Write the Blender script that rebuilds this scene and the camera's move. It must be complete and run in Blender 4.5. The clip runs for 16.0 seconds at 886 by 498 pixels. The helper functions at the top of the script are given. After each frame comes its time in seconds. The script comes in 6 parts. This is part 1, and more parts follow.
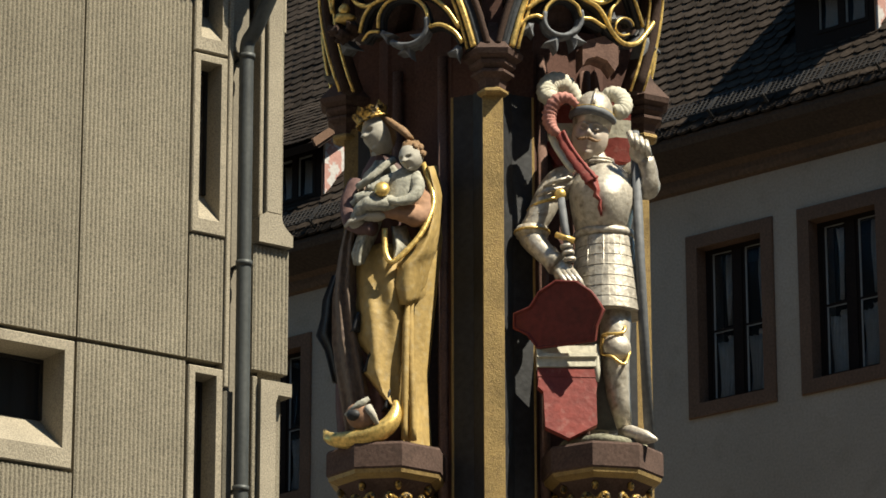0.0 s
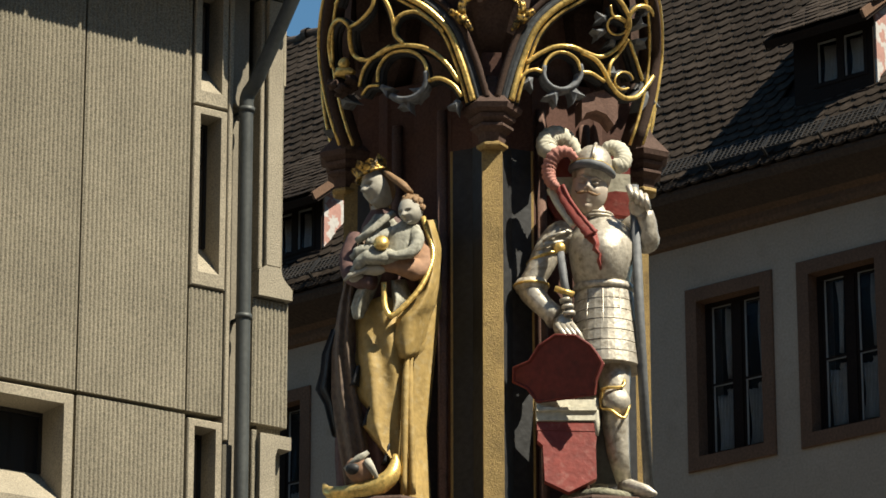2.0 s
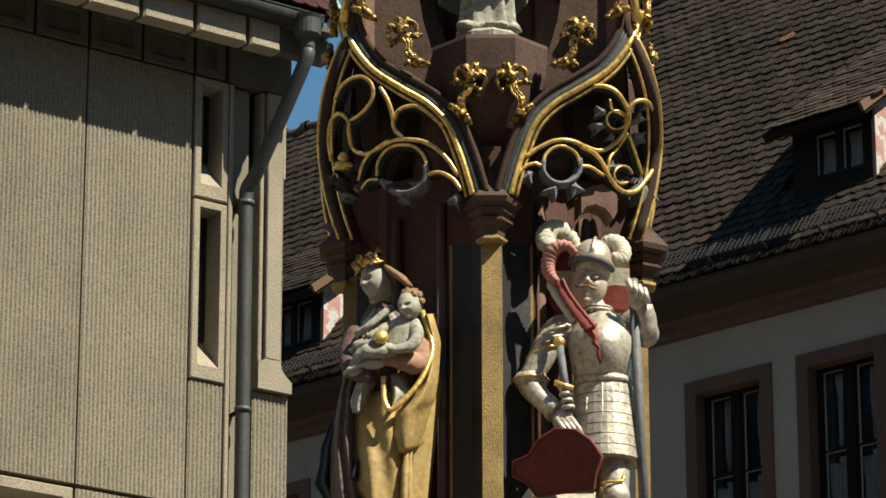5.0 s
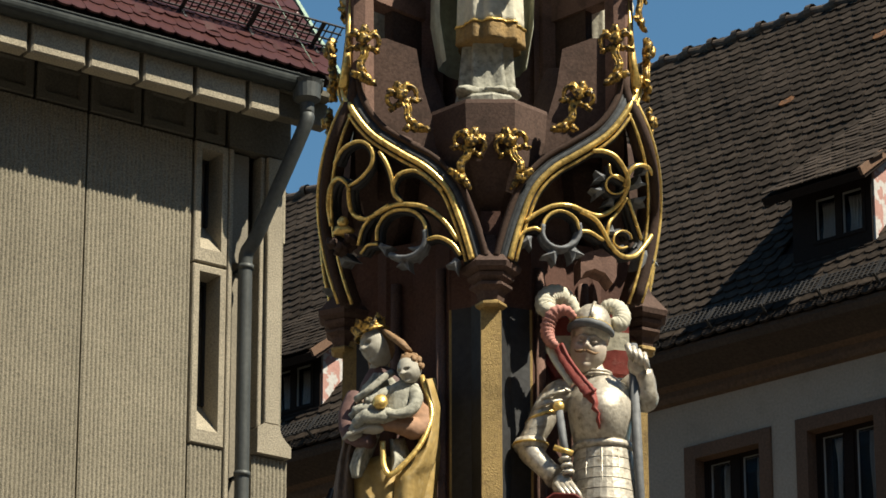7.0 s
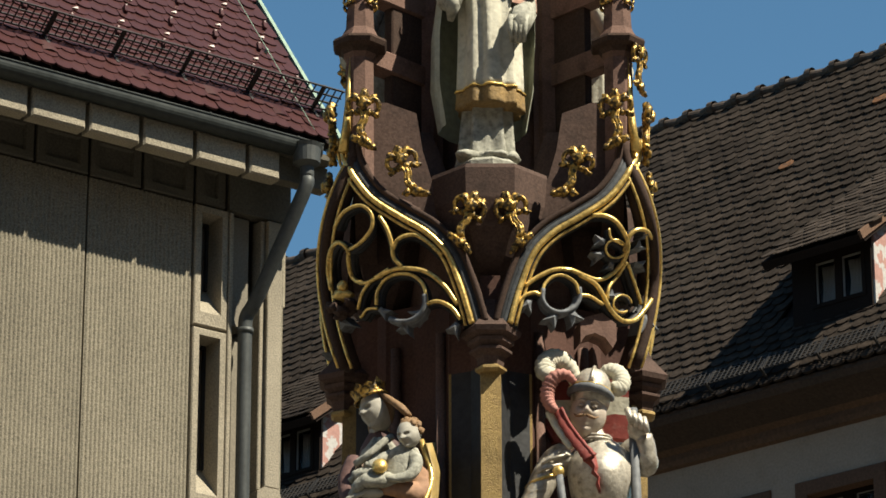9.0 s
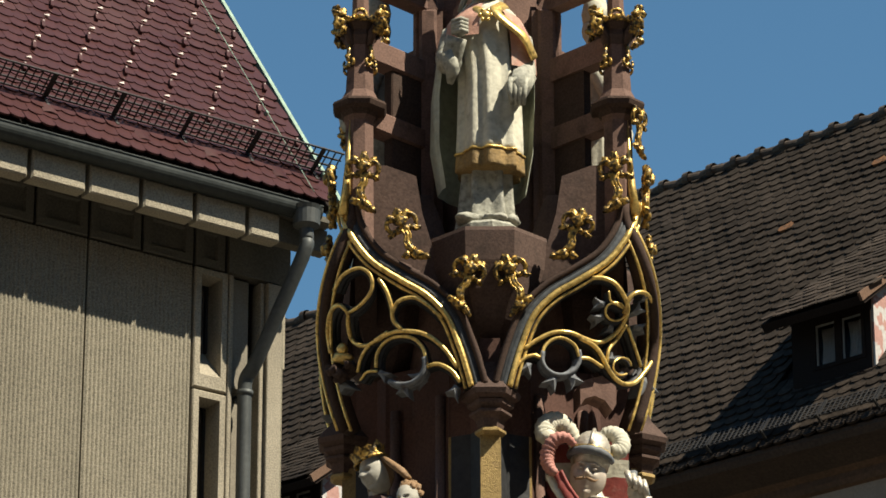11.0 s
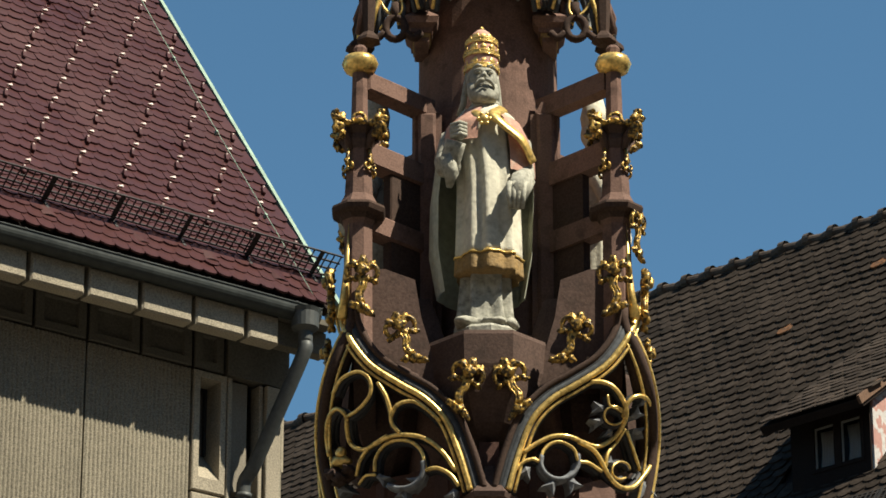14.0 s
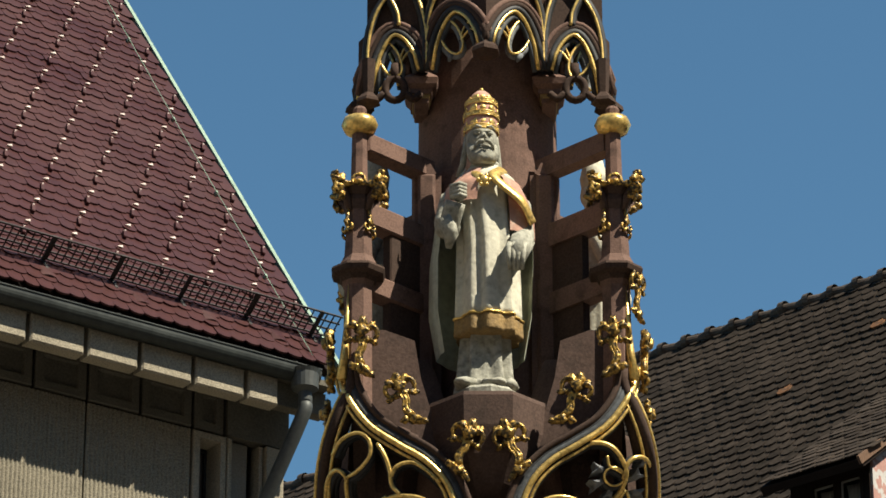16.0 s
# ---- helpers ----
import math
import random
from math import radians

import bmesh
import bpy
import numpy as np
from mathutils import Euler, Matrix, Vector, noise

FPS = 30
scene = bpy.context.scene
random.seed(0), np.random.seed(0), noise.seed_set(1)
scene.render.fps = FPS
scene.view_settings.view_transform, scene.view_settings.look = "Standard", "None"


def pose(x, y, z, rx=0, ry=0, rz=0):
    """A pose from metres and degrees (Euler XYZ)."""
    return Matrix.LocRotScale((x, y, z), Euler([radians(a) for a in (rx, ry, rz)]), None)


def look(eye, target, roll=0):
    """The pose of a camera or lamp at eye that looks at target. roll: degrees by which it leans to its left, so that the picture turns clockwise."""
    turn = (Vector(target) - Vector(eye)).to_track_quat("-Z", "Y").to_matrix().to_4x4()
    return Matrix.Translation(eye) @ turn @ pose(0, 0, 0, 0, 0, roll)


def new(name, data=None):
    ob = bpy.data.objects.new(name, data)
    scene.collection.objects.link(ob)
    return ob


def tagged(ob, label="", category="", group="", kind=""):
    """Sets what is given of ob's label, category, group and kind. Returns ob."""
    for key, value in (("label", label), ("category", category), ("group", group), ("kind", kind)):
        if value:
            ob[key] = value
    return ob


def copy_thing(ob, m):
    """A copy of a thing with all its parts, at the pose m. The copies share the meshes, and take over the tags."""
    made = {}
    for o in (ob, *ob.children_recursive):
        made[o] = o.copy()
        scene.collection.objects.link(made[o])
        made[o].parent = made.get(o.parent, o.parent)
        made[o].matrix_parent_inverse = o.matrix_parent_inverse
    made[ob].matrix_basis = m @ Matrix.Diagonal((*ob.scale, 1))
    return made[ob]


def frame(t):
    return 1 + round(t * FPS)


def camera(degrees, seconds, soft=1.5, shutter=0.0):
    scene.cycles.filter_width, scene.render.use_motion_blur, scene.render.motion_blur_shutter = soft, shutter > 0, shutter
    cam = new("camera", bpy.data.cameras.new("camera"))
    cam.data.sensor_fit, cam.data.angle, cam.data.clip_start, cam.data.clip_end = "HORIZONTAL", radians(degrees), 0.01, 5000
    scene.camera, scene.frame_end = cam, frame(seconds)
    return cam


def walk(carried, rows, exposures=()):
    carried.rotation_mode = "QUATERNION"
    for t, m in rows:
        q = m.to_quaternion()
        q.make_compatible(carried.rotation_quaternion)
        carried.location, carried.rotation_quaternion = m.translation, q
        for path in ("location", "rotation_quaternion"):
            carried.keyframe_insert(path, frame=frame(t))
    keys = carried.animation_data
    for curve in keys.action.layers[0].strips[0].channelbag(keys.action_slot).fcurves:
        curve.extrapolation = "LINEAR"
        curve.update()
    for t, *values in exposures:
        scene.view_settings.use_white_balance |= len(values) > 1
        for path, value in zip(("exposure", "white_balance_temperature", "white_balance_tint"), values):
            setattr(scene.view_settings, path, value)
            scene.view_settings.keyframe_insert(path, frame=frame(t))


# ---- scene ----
# The camera turns upward on a tripod head; the lens sits ARM ahead of the pivot.
cam = camera(13.154, 16.0, soft=1.65)
PIVOT, ARM = Vector((0.0, 0.0, 1.65)), 0.258
ROWS = [
    (0.0, 0.000, 17.430, -0.086),
    (0.5, -0.000, 17.607, -0.090),
    (1.0, -0.001, 17.771, -0.103),
    (1.5, -0.004, 17.963, -0.090),
    (2.0, -0.010, 18.218, -0.075),
    (2.5, -0.010, 18.421, -0.093),
    (3.0, -0.014, 18.648, -0.092),
    (3.5, -0.016, 18.893, -0.074),
    (4.0, -0.016, 19.139, -0.067),
    (6.5, -0.030, 20.288, -0.061),
    (7.0, -0.031, 20.543, -0.067),
    (7.5, -0.031, 20.767, -0.059),
    (8.0, -0.031, 20.995, -0.055),
    (8.5, -0.036, 21.234, -0.041),
    (9.0, -0.035, 21.484, -0.051),
    (11.5, -0.045, 22.625, -0.034),
    (12.0, -0.048, 22.851, -0.021),
    (12.5, -0.053, 23.090, -0.023),
    (13.0, -0.054, 23.368, -0.049),
    (13.5, -0.059, 23.663, -0.024),
    (14.0, -0.060, 23.922, -0.016),
    (14.5, -0.062, 24.172, 0.002),
    (15.0, -0.063, 24.409, -0.012),
    (15.5, -0.065, 24.613, -0.022),
    (16.0, -0.066, 24.815, -0.036),
]


def stand(yaw, pitch, roll):
    turn = pose(0, 0, 0, 0, 0, yaw) @ pose(0, 0, 0, 90 + pitch) @ pose(0, 0, 0, 0, 0, roll)
    ahead = turn.to_3x3() @ Vector((0, 0, -1))
    return Matrix.Translation(PIVOT + ARM * ahead) @ turn


walk(cam, [(t, stand(yaw, pitch, roll)) for t, yaw, pitch, roll in ROWS], exposures=[(0.0, 1.02, 6880, 5.5), (16.0, 1.02, 6880, 5.5)])

# ---- light ----
SUN_AZ, SUN_EL = Vector((0.866, -0.5)).normalized(), radians(54.4)
to_sun = Vector((SUN_AZ.x * math.cos(SUN_EL), SUN_AZ.y * math.cos(SUN_EL), math.sin(SUN_EL)))
sun = new("sun", bpy.data.lights.new("sun", "SUN"))
sun.data.energy, sun.data.angle, sun.data.color = 5.0, radians(0.5), (1.0, 0.93, 0.82)
sun.matrix_world = look(to_sun * 60, (0, 0, 0))
world = bpy.data.worlds.new("sky")
scene.world = world
world.use_nodes = True
sky = world.node_tree.nodes.new("ShaderNodeTexSky")
sky.sky_type, sky.sun_disc = "NISHITA", False
sky.sun_elevation, sky.sun_rotation = SUN_EL, math.atan2(SUN_AZ.x, SUN_AZ.y)
sky.air_density, sky.dust_density, sky.ozone_density = 0.85, 0.1, 0.6
tone = world.node_tree.nodes.new("ShaderNodeMix")
tone.data_type, tone.blend_type = "RGBA", "MULTIPLY"
tone.inputs["Factor"].default_value, tone.inputs["B"].default_value = 1.0, (0.68, 1.02, 1.11, 1)
world.node_tree.links.new(sky.outputs[0], tone.inputs["A"])
world.node_tree.links.new(tone.outputs["Result"], world.node_tree.nodes["Background"].inputs[0])
world.node_tree.nodes["Background"].inputs[1].default_value = 0.058


# ---- materials ----
def material(name, colour, rough=0.8, metal=0.0, vary=0.25, grain=60.0, patch=2.5, bump=0.3, stain=None, amount=0.0, broad_vary=0.8, object_vary=0.0, island_vary=0.0, coords="Object", sharp=0.12, spec=0.3):
    """A surface with grain and patches; stain: a second colour that shows in worn patches."""
    m = bpy.data.materials.new(name)
    m.use_nodes = True
    nt = m.node_tree
    n, link = nt.nodes, nt.links.new
    b = n["Principled BSDF"]
    b.inputs["Roughness"].default_value, b.inputs["Metallic"].default_value = rough, metal
    b.inputs["Specular IOR Level"].default_value = spec
    tc = n.new("ShaderNodeTexCoord")

    def tex(scale, detail=4.0):
        t = n.new("ShaderNodeTexNoise")
        t.inputs["Scale"].default_value, t.inputs["Detail"].default_value = scale, detail
        link(tc.outputs[coords], t.inputs["Vector"])
        return t.outputs[0]

    def ramp(src, lo, hi, a, c):
        r = n.new("ShaderNodeMapRange")
        for i, v in enumerate((lo, hi, a, c)):
            r.inputs[1 + i].default_value = v
        link(src, r.inputs[0])
        return r.outputs[0]

    def times(x, y):
        k = n.new("ShaderNodeMath")
        k.operation = "MULTIPLY"
        link(x, k.inputs[0]), link(y, k.inputs[1])
        return k.outputs[0]

    fine, broad = tex(grain), tex(patch, 6.0)
    gain = times(ramp(fine, 0.3, 0.7, 1 - vary, 1 + vary), ramp(broad, 0.3, 0.7, 1 - vary * broad_vary, 1 + vary * broad_vary))
    if object_vary:
        o = n.new("ShaderNodeObjectInfo")
        gain = times(gain, ramp(o.outputs["Random"], 0, 1, 1 - object_vary, 1 + object_vary))
    if island_vary:
        g = n.new("ShaderNodeNewGeometry")
        gain = times(gain, ramp(g.outputs["Random Per Island"], 0, 1, 1 - island_vary, 1 + island_vary))
    base = n.new("ShaderNodeRGB")
    base.outputs[0].default_value = (*colour, 1)
    col = base.outputs[0]
    if stain:
        mix = n.new("ShaderNodeMix")
        mix.data_type = "RGBA"
        mix.inputs["B"].default_value = (*stain, 1)
        link(col, mix.inputs["A"])
        link(ramp(tex(patch * 5.0, 8.0), 0.62 - amount * 0.3, 0.62 - amount * 0.3 + sharp, 0, 1), mix.inputs["Factor"])
        col = mix.outputs["Result"]
    scale = n.new("ShaderNodeVectorMath")
    scale.operation = "SCALE"
    link(col, scale.inputs[0]), link(gain, scale.inputs["Scale"])
    link(scale.outputs[0], b.inputs["Base Color"])
    link(ramp(broad, 0.3, 0.7, max(rough - 0.1, 0.03), min(rough + 0.1, 1)), b.inputs["Roughness"])
    if bump:
        bp = n.new("ShaderNodeBump")
        bp.inputs["Strength"].default_value, bp.inputs["Distance"].default_value = bump, 0.01
        link(fine, bp.inputs["Height"]), link(bp.outputs[0], b.inputs["Normal"])
    return m


def glass_pane(name, clear=0.0):
    """Wavy old glass; clear: how much of the room behind shows through."""
    m = bpy.data.materials.new(name)
    m.use_nodes = True
    nt = m.node_tree
    b = nt.nodes["Principled BSDF"]
    b.inputs["Base Color"].default_value = (0.015, 0.016, 0.018, 1)
    b.inputs["Roughness"].default_value = 0.02
    b.inputs["IOR"].default_value = 1.3
    t, mp, c, bp = (nt.nodes.new(k) for k in ("ShaderNodeTexNoise", "ShaderNodeMapping", "ShaderNodeTexCoord", "ShaderNodeBump"))
    t.inputs["Scale"].default_value = 1.0
    mp.inputs["Scale"].default_value = (9.0, 9.0, 1.3)
    bp.inputs["Strength"].default_value, bp.inputs["Distance"].default_value = 0.5, 0.05
    nt.links.new(c.outputs["Object"], mp.inputs["Vector"]), nt.links.new(mp.outputs[0], t.inputs["Vector"])
    nt.links.new(t.outputs[0], bp.inputs["Height"]), nt.links.new(bp.outputs[0], b.inputs["Normal"])
    if clear:
        see, mix = nt.nodes.new("ShaderNodeBsdfTransparent"), nt.nodes.new("ShaderNodeMixShader")
        mix.inputs[0].default_value = clear
        nt.links.new(b.outputs[0], mix.inputs[1]), nt.links.new(see.outputs[0], mix.inputs[2])
        nt.links.new(mix.outputs[0], nt.nodes["Material Output"].inputs[0])
    return m


RIBBED = material("ribbed_concrete", (0.205, 0.182, 0.137), 0.95, vary=0.44, grain=85, patch=2.2, bump=0.5, broad_vary=0.25, object_vary=0.05, spec=0.1)
CAST = material("washed_concrete", (0.27, 0.237, 0.18), 0.95, vary=0.3, grain=90, patch=3, bump=0.5, broad_vary=0.4, spec=0.1)
# Darker copy of the concrete, putting shade into coffers, soffit and recesses.
SHADED_CONCRETE = material("shaded_concrete", (0.105, 0.095, 0.075), 0.95, vary=0.2, grain=60, patch=3, bump=0.4, spec=0.1)
SMOOTH_CAST = material("smooth_cast_concrete", (0.20, 0.178, 0.14), 0.9, vary=0.16, grain=70, patch=2.5, bump=0.25, spec=0.1)
ZINC = material("weathered_zinc", (0.062, 0.066, 0.063), 0.55, 0.3, vary=0.15, grain=30, bump=0.05)
GUTTER = material("dark_gutter_metal", (0.03, 0.034, 0.032), 0.5, 0.3, vary=0.2, grain=20, bump=0.05)
IRON = material("wrought_iron", (0.03, 0.028, 0.027), 0.6, 0.4, vary=0.3, grain=80, bump=0.2)
COPPER = material("verdigris_copper", (0.20, 0.28, 0.22), 0.7, 0.0, vary=0.2, grain=25, bump=0.1)
RED_TILE = material("red_glazed_tile", (0.046, 0.0140, 0.0126), 0.42, vary=0.16, grain=25, patch=1.2, bump=0.08, object_vary=0.07, island_vary=0.07, spec=0.22)
OLD_TILE = material("old_brown_tile", (0.037, 0.0285, 0.0228), 0.9, vary=0.3, grain=18, patch=1.0, bump=0.3, object_vary=0.25, island_vary=0.25, stain=(0.027, 0.0215, 0.017), amount=0.3, spec=0.05)
FRESH_TILE = material("orange_clay_tile", (0.15, 0.075, 0.04), 0.9, vary=0.3, grain=25, patch=3, bump=0.3, stain=(0.06, 0.045, 0.035), amount=0.45, sharp=0.3, spec=0.05)
RIDGE_TILE = material("ridge_tile_clay", (0.075, 0.058, 0.047), 0.85, vary=0.3, grain=25, bump=0.3, spec=0.15)
PLASTER = material("grey_plaster", (0.335, 0.283, 0.228), 0.95, vary=0.12, grain=40, patch=0.7, bump=0.25, stain=(0.22, 0.185, 0.14), amount=0.25, sharp=0.5, spec=0.1)
FRAME_STONE = material("brown_stone_frame", (0.125, 0.075, 0.05), 0.85, vary=0.2, grain=40, patch=2, bump=0.3, spec=0.15)
EAVES_WOOD = material("brown_eaves_wood", (0.098, 0.060, 0.038), 0.75, vary=0.25, grain=30, patch=1.5, bump=0.2)
DARK_WOOD = material("dark_window_wood", (0.016, 0.011, 0.009), 0.8, vary=0.2, grain=40, bump=0.1, spec=0.08)
LINING = material("white_sash_putty", (0.22, 0.22, 0.21), 0.6, vary=0.1, grain=40, bump=0.05)
SALMON = material("peeling_salmon_paint", (0.36, 0.20, 0.17), 0.8, vary=0.12, grain=30, patch=1.5, bump=0.3, stain=(0.42, 0.40, 0.38), amount=0.4, sharp=0.03)
GLASS = glass_pane("old_window_glass")


CLEAR = glass_pane("clear_window_glass", 0.75)
# Slit back whose brown carries the tone of the shaded recess.
SLIT_BACK = material("dull_brown_slit_back", (0.055, 0.047, 0.038), 0.35, vary=0.2, grain=12, bump=0.05)
# Near-black walls put the darkness of unlit rooms into the colour.
DARK = material("unlit_room_black", (0.02, 0.02, 0.02), 0.9, vary=0.1)
CURTAIN = material("white_curtain", (0.6, 0.6, 0.58), 0.9, vary=0.1, grain=20, bump=0.1)
GROUND = material("dark_cobble_paving", (0.105, 0.097, 0.088), 0.9, vary=0.2, grain=8, patch=0.3, bump=0.3, spec=0.1)
SANDSTONE = material("red_sandstone", (0.145, 0.089, 0.071), 0.9, vary=0.2, grain=120, patch=3.5, bump=0.16, stain=(0.06, 0.038, 0.031), amount=0.34, sharp=0.3, spec=0.12)
# Darker sandstone: soot on mouldings, shade put into the colour on canopy plates.
DARK_STONE = material("sooty_and_shaded_sandstone", (0.052, 0.034, 0.027), 0.92, vary=0.25, grain=110, patch=4, bump=0.12, stain=(0.045, 0.033, 0.028), amount=0.4, sharp=0.4, spec=0.1)
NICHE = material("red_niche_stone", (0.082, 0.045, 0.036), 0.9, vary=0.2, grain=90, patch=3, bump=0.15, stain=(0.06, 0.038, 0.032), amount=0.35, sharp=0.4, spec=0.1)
CARVED = material("brown_carved_sandstone", (0.085, 0.056, 0.046), 0.9, vary=0.22, grain=100, patch=4, bump=0.15, stain=(0.05, 0.036, 0.03), amount=0.35, sharp=0.35, spec=0.1)
BLACK_PAINT = material("blue_black_paint", (0.020, 0.0205, 0.022), 0.6, vary=0.3, grain=40, patch=5, bump=0.15)
GREY_PAINT = material("blue_grey_paint", (0.13, 0.137, 0.145), 0.75, vary=0.25, grain=40, patch=6, bump=0.25, stain=(0.07, 0.06, 0.055), amount=0.25, sharp=0.2)
GOLD = material("gold_leaf", (0.74, 0.51, 0.165), 0.34, 0.6, vary=0.25, grain=80, patch=9, bump=0.1, stain=(0.20, 0.12, 0.04), amount=0.4, sharp=0.3)
OLD_GOLD = material("worn_gilding", (0.31, 0.215, 0.085), 0.6, 0.35, vary=0.25, grain=220, patch=8, bump=0.3, stain=(0.20, 0.13, 0.06), amount=0.35, sharp=0.3)


# ---- mesh tools ----
class Shape:
    """Collects points and faces of one mesh; every face carries a material slot."""

    def __init__(self):
        self.v, self.f, self.m, self.s = [], [], [], []

    def add(self, pts, faces, slot=0, smooth=False, at=None):
        k = len(self.v)
        self.v += [tuple(at @ Vector(p)) if at else tuple(p) for p in pts]
        self.f += [tuple(k + i for i in f) for f in faces]
        self.m += [slot] * len(faces)
        self.s += [smooth] * len(faces)
        return self

    def box(self, x0, x1, y0, y1, z0, z1, slot=0, at=None):
        p = [(x, y, z) for z in (z0, z1) for y in (y0, y1) for x in (x0, x1)]
        return self.add(p, [(0, 2, 3, 1), (4, 5, 7, 6), (0, 1, 5, 4), (2, 6, 7, 3), (0, 4, 6, 2), (1, 3, 7, 5)], slot, at=at)

    def slab(self, x0, x1, y0, y1, z0, z1, c=0.006, slot=0, at=None):
        """A box whose front edges (towards -y) are cut by c."""
        p = [(x0, y1, z0), (x1, y1, z0), (x1, y1, z1), (x0, y1, z1), (x0, y0 + c, z0), (x1, y0 + c, z0), (x1, y0 + c, z1), (x0, y0 + c, z1), (x0 + c, y0, z0 + c), (x1 - c, y0, z0 + c), (x1 - c, y0, z1 - c), (x0 + c, y0, z1 - c)]
        f = [(0, 3, 2, 1), (8, 9, 10, 11)]
        for a in range(4):
            b = (a + 1) % 4
            f += [(a, b, 4 + b, 4 + a), (4 + a, 4 + b, 8 + b, 8 + a)]
        return self.add(p, f, slot, at=at)

    def loft(self, rings, slot=0, smooth=True, cap=True, at=None, closed=True):
        n = len(rings[0])
        pts = [p for r in rings for p in r]
        f = []
        for i in range(len(rings) - 1):
            for j in range(n if closed else n - 1):
                k = (j + 1) % n
                f.append((i * n + j, i * n + k, (i + 1) * n + k, (i + 1) * n + j))
        if cap and closed:
            f += [tuple(range(n))[::-1], tuple(range((len(rings) - 1) * n, len(rings) * n))]
        return self.add(pts, f, slot, smooth, at)

    def tube(self, path, r, slot=0, n=8, at=None, closed=False, flat=1.0, up=(0, 0, 1)):
        """A round bar along a path; r: a radius or one a point; flat: its thickness across the second axis."""
        path = [Vector(p) for p in path]
        rs = r if isinstance(r, (list, tuple)) else [r] * len(path)
        rings, e = [], None
        for i, p in enumerate(path):
            a = path[i - 1] if i or closed else path[0]
            b = path[(i + 1) % len(path)] if i < len(path) - 1 or closed else path[-1]
            d = (b - a).normalized()
            if e is None:
                u = Vector(up)
                if abs(d.dot(u)) > 0.95:
                    u = Vector((0, 1, 0)) if abs(d.y) < 0.9 else Vector((1, 0, 0))
                e = d.cross(u)
            e = (e - d * e.dot(d)).normalized()
            g = e.cross(d)
            rings.append([p + rs[i] * (math.cos(w) * e + flat * math.sin(w) * g) for w in (2 * math.pi * j / n for j in range(n))])
        if closed:
            rings.append(rings[0])
        return self.loft(rings, slot, cap=not closed, at=at)

    def ball(self, c, r, slot=0, n=12, m=8, at=None, turn=None):
        rings = []
        r = r if isinstance(r, (list, tuple)) else (r, r, r)
        for i in range(m + 1):
            w = math.pi * (0.02 + 0.96 * i / m) - math.pi / 2
            ring = [Vector((r[0] * math.cos(w) * math.cos(q), r[1] * math.cos(w) * math.sin(q), r[2] * math.sin(w))) for q in (2 * math.pi * j / n for j in range(n))]
            rings.append([Vector(c) + (turn @ p if turn else p) for p in ring])
        return self.loft(rings, slot, at=at)

    def stack(self, levels, n=8, c=(0, 0), slot=0, smooth=False, turn=22.5, at=None):
        """Many-sided rings, one a level: (z, radius to the flats' corner)."""
        rings = [[(c[0] + r * math.cos(radians(turn) + 2 * math.pi * j / n), c[1] + r * math.sin(radians(turn) + 2 * math.pi * j / n), z) for j in range(n)] for z, r in levels]
        return self.loft(rings, slot, smooth, at=at)

    def plate(self, outline, y0, y1, slot=0, at=None):
        """A flat outline of (x, z) given thickness from y0 to y1."""
        n = len(outline)
        p = [(x, y0, z) for x, z in outline] + [(x, y1, z) for x, z in outline]
        f = [tuple(range(n)), tuple(range(2 * n - 1, n - 1, -1))] + [(i, n + i, n + (i + 1) % n, (i + 1) % n) for i in range(n)]
        return self.add(p, f, slot, at=at)

    def mesh(self, name, mats):
        me = bpy.data.meshes.new(name)
        me.from_pydata(self.v, [], self.f)
        for q in mats:
            me.materials.append(q)
        me.polygons.foreach_set("material_index", self.m)
        me.polygons.foreach_set("use_smooth", self.s)
        bm = bmesh.new()
        bm.from_mesh(me)
        bmesh.ops.recalc_face_normals(bm, faces=bm.faces)
        bm.to_mesh(me)
        bm.free()
        return me


def part(name, shape, mats, parent, label="", kind=""):
    ob = new(name, shape.mesh(name, mats if isinstance(mats, (list, tuple)) else [mats]))
    ob.parent = parent
    return tagged(ob, label=label, kind=kind)


def piece(name, me, parent, m):
    ob = new(name, me)
    ob.parent, ob.matrix_basis = parent, m
    return ob


def thing(name, m, label, category, group="", kind=""):
    ob = new(name)
    ob.empty_display_size = 0.2
    ob.matrix_basis = m
    return tagged(ob, label, category, group, kind)


def smooth_line(pts, n=6):
    """More points along a smooth curve through pts."""
    p = [Vector(q) for q in pts]
    p = [2 * p[0] - p[1]] + p + [2 * p[-1] - p[-2]]
    out = []
    for i in range(1, len(p) - 2):
        for k in range(n):
            t = k / n
            a, b, c, d = p[i - 1], p[i], p[i + 1], p[i + 2]
            out.append(0.5 * (2 * b + (c - a) * t + (2 * a - 5 * b + 4 * c - d) * t * t + (3 * b - a - 3 * c + d) * t ** 3))
    return out + [p[-2]]


# ---- ground ----
g = Shape()
g.box(-400, 400, -400, 400, -0.3, 0.0)
tagged(part("ground", g, GROUND, None), "dark cobble paving of the town square", "ground", kind="structure")


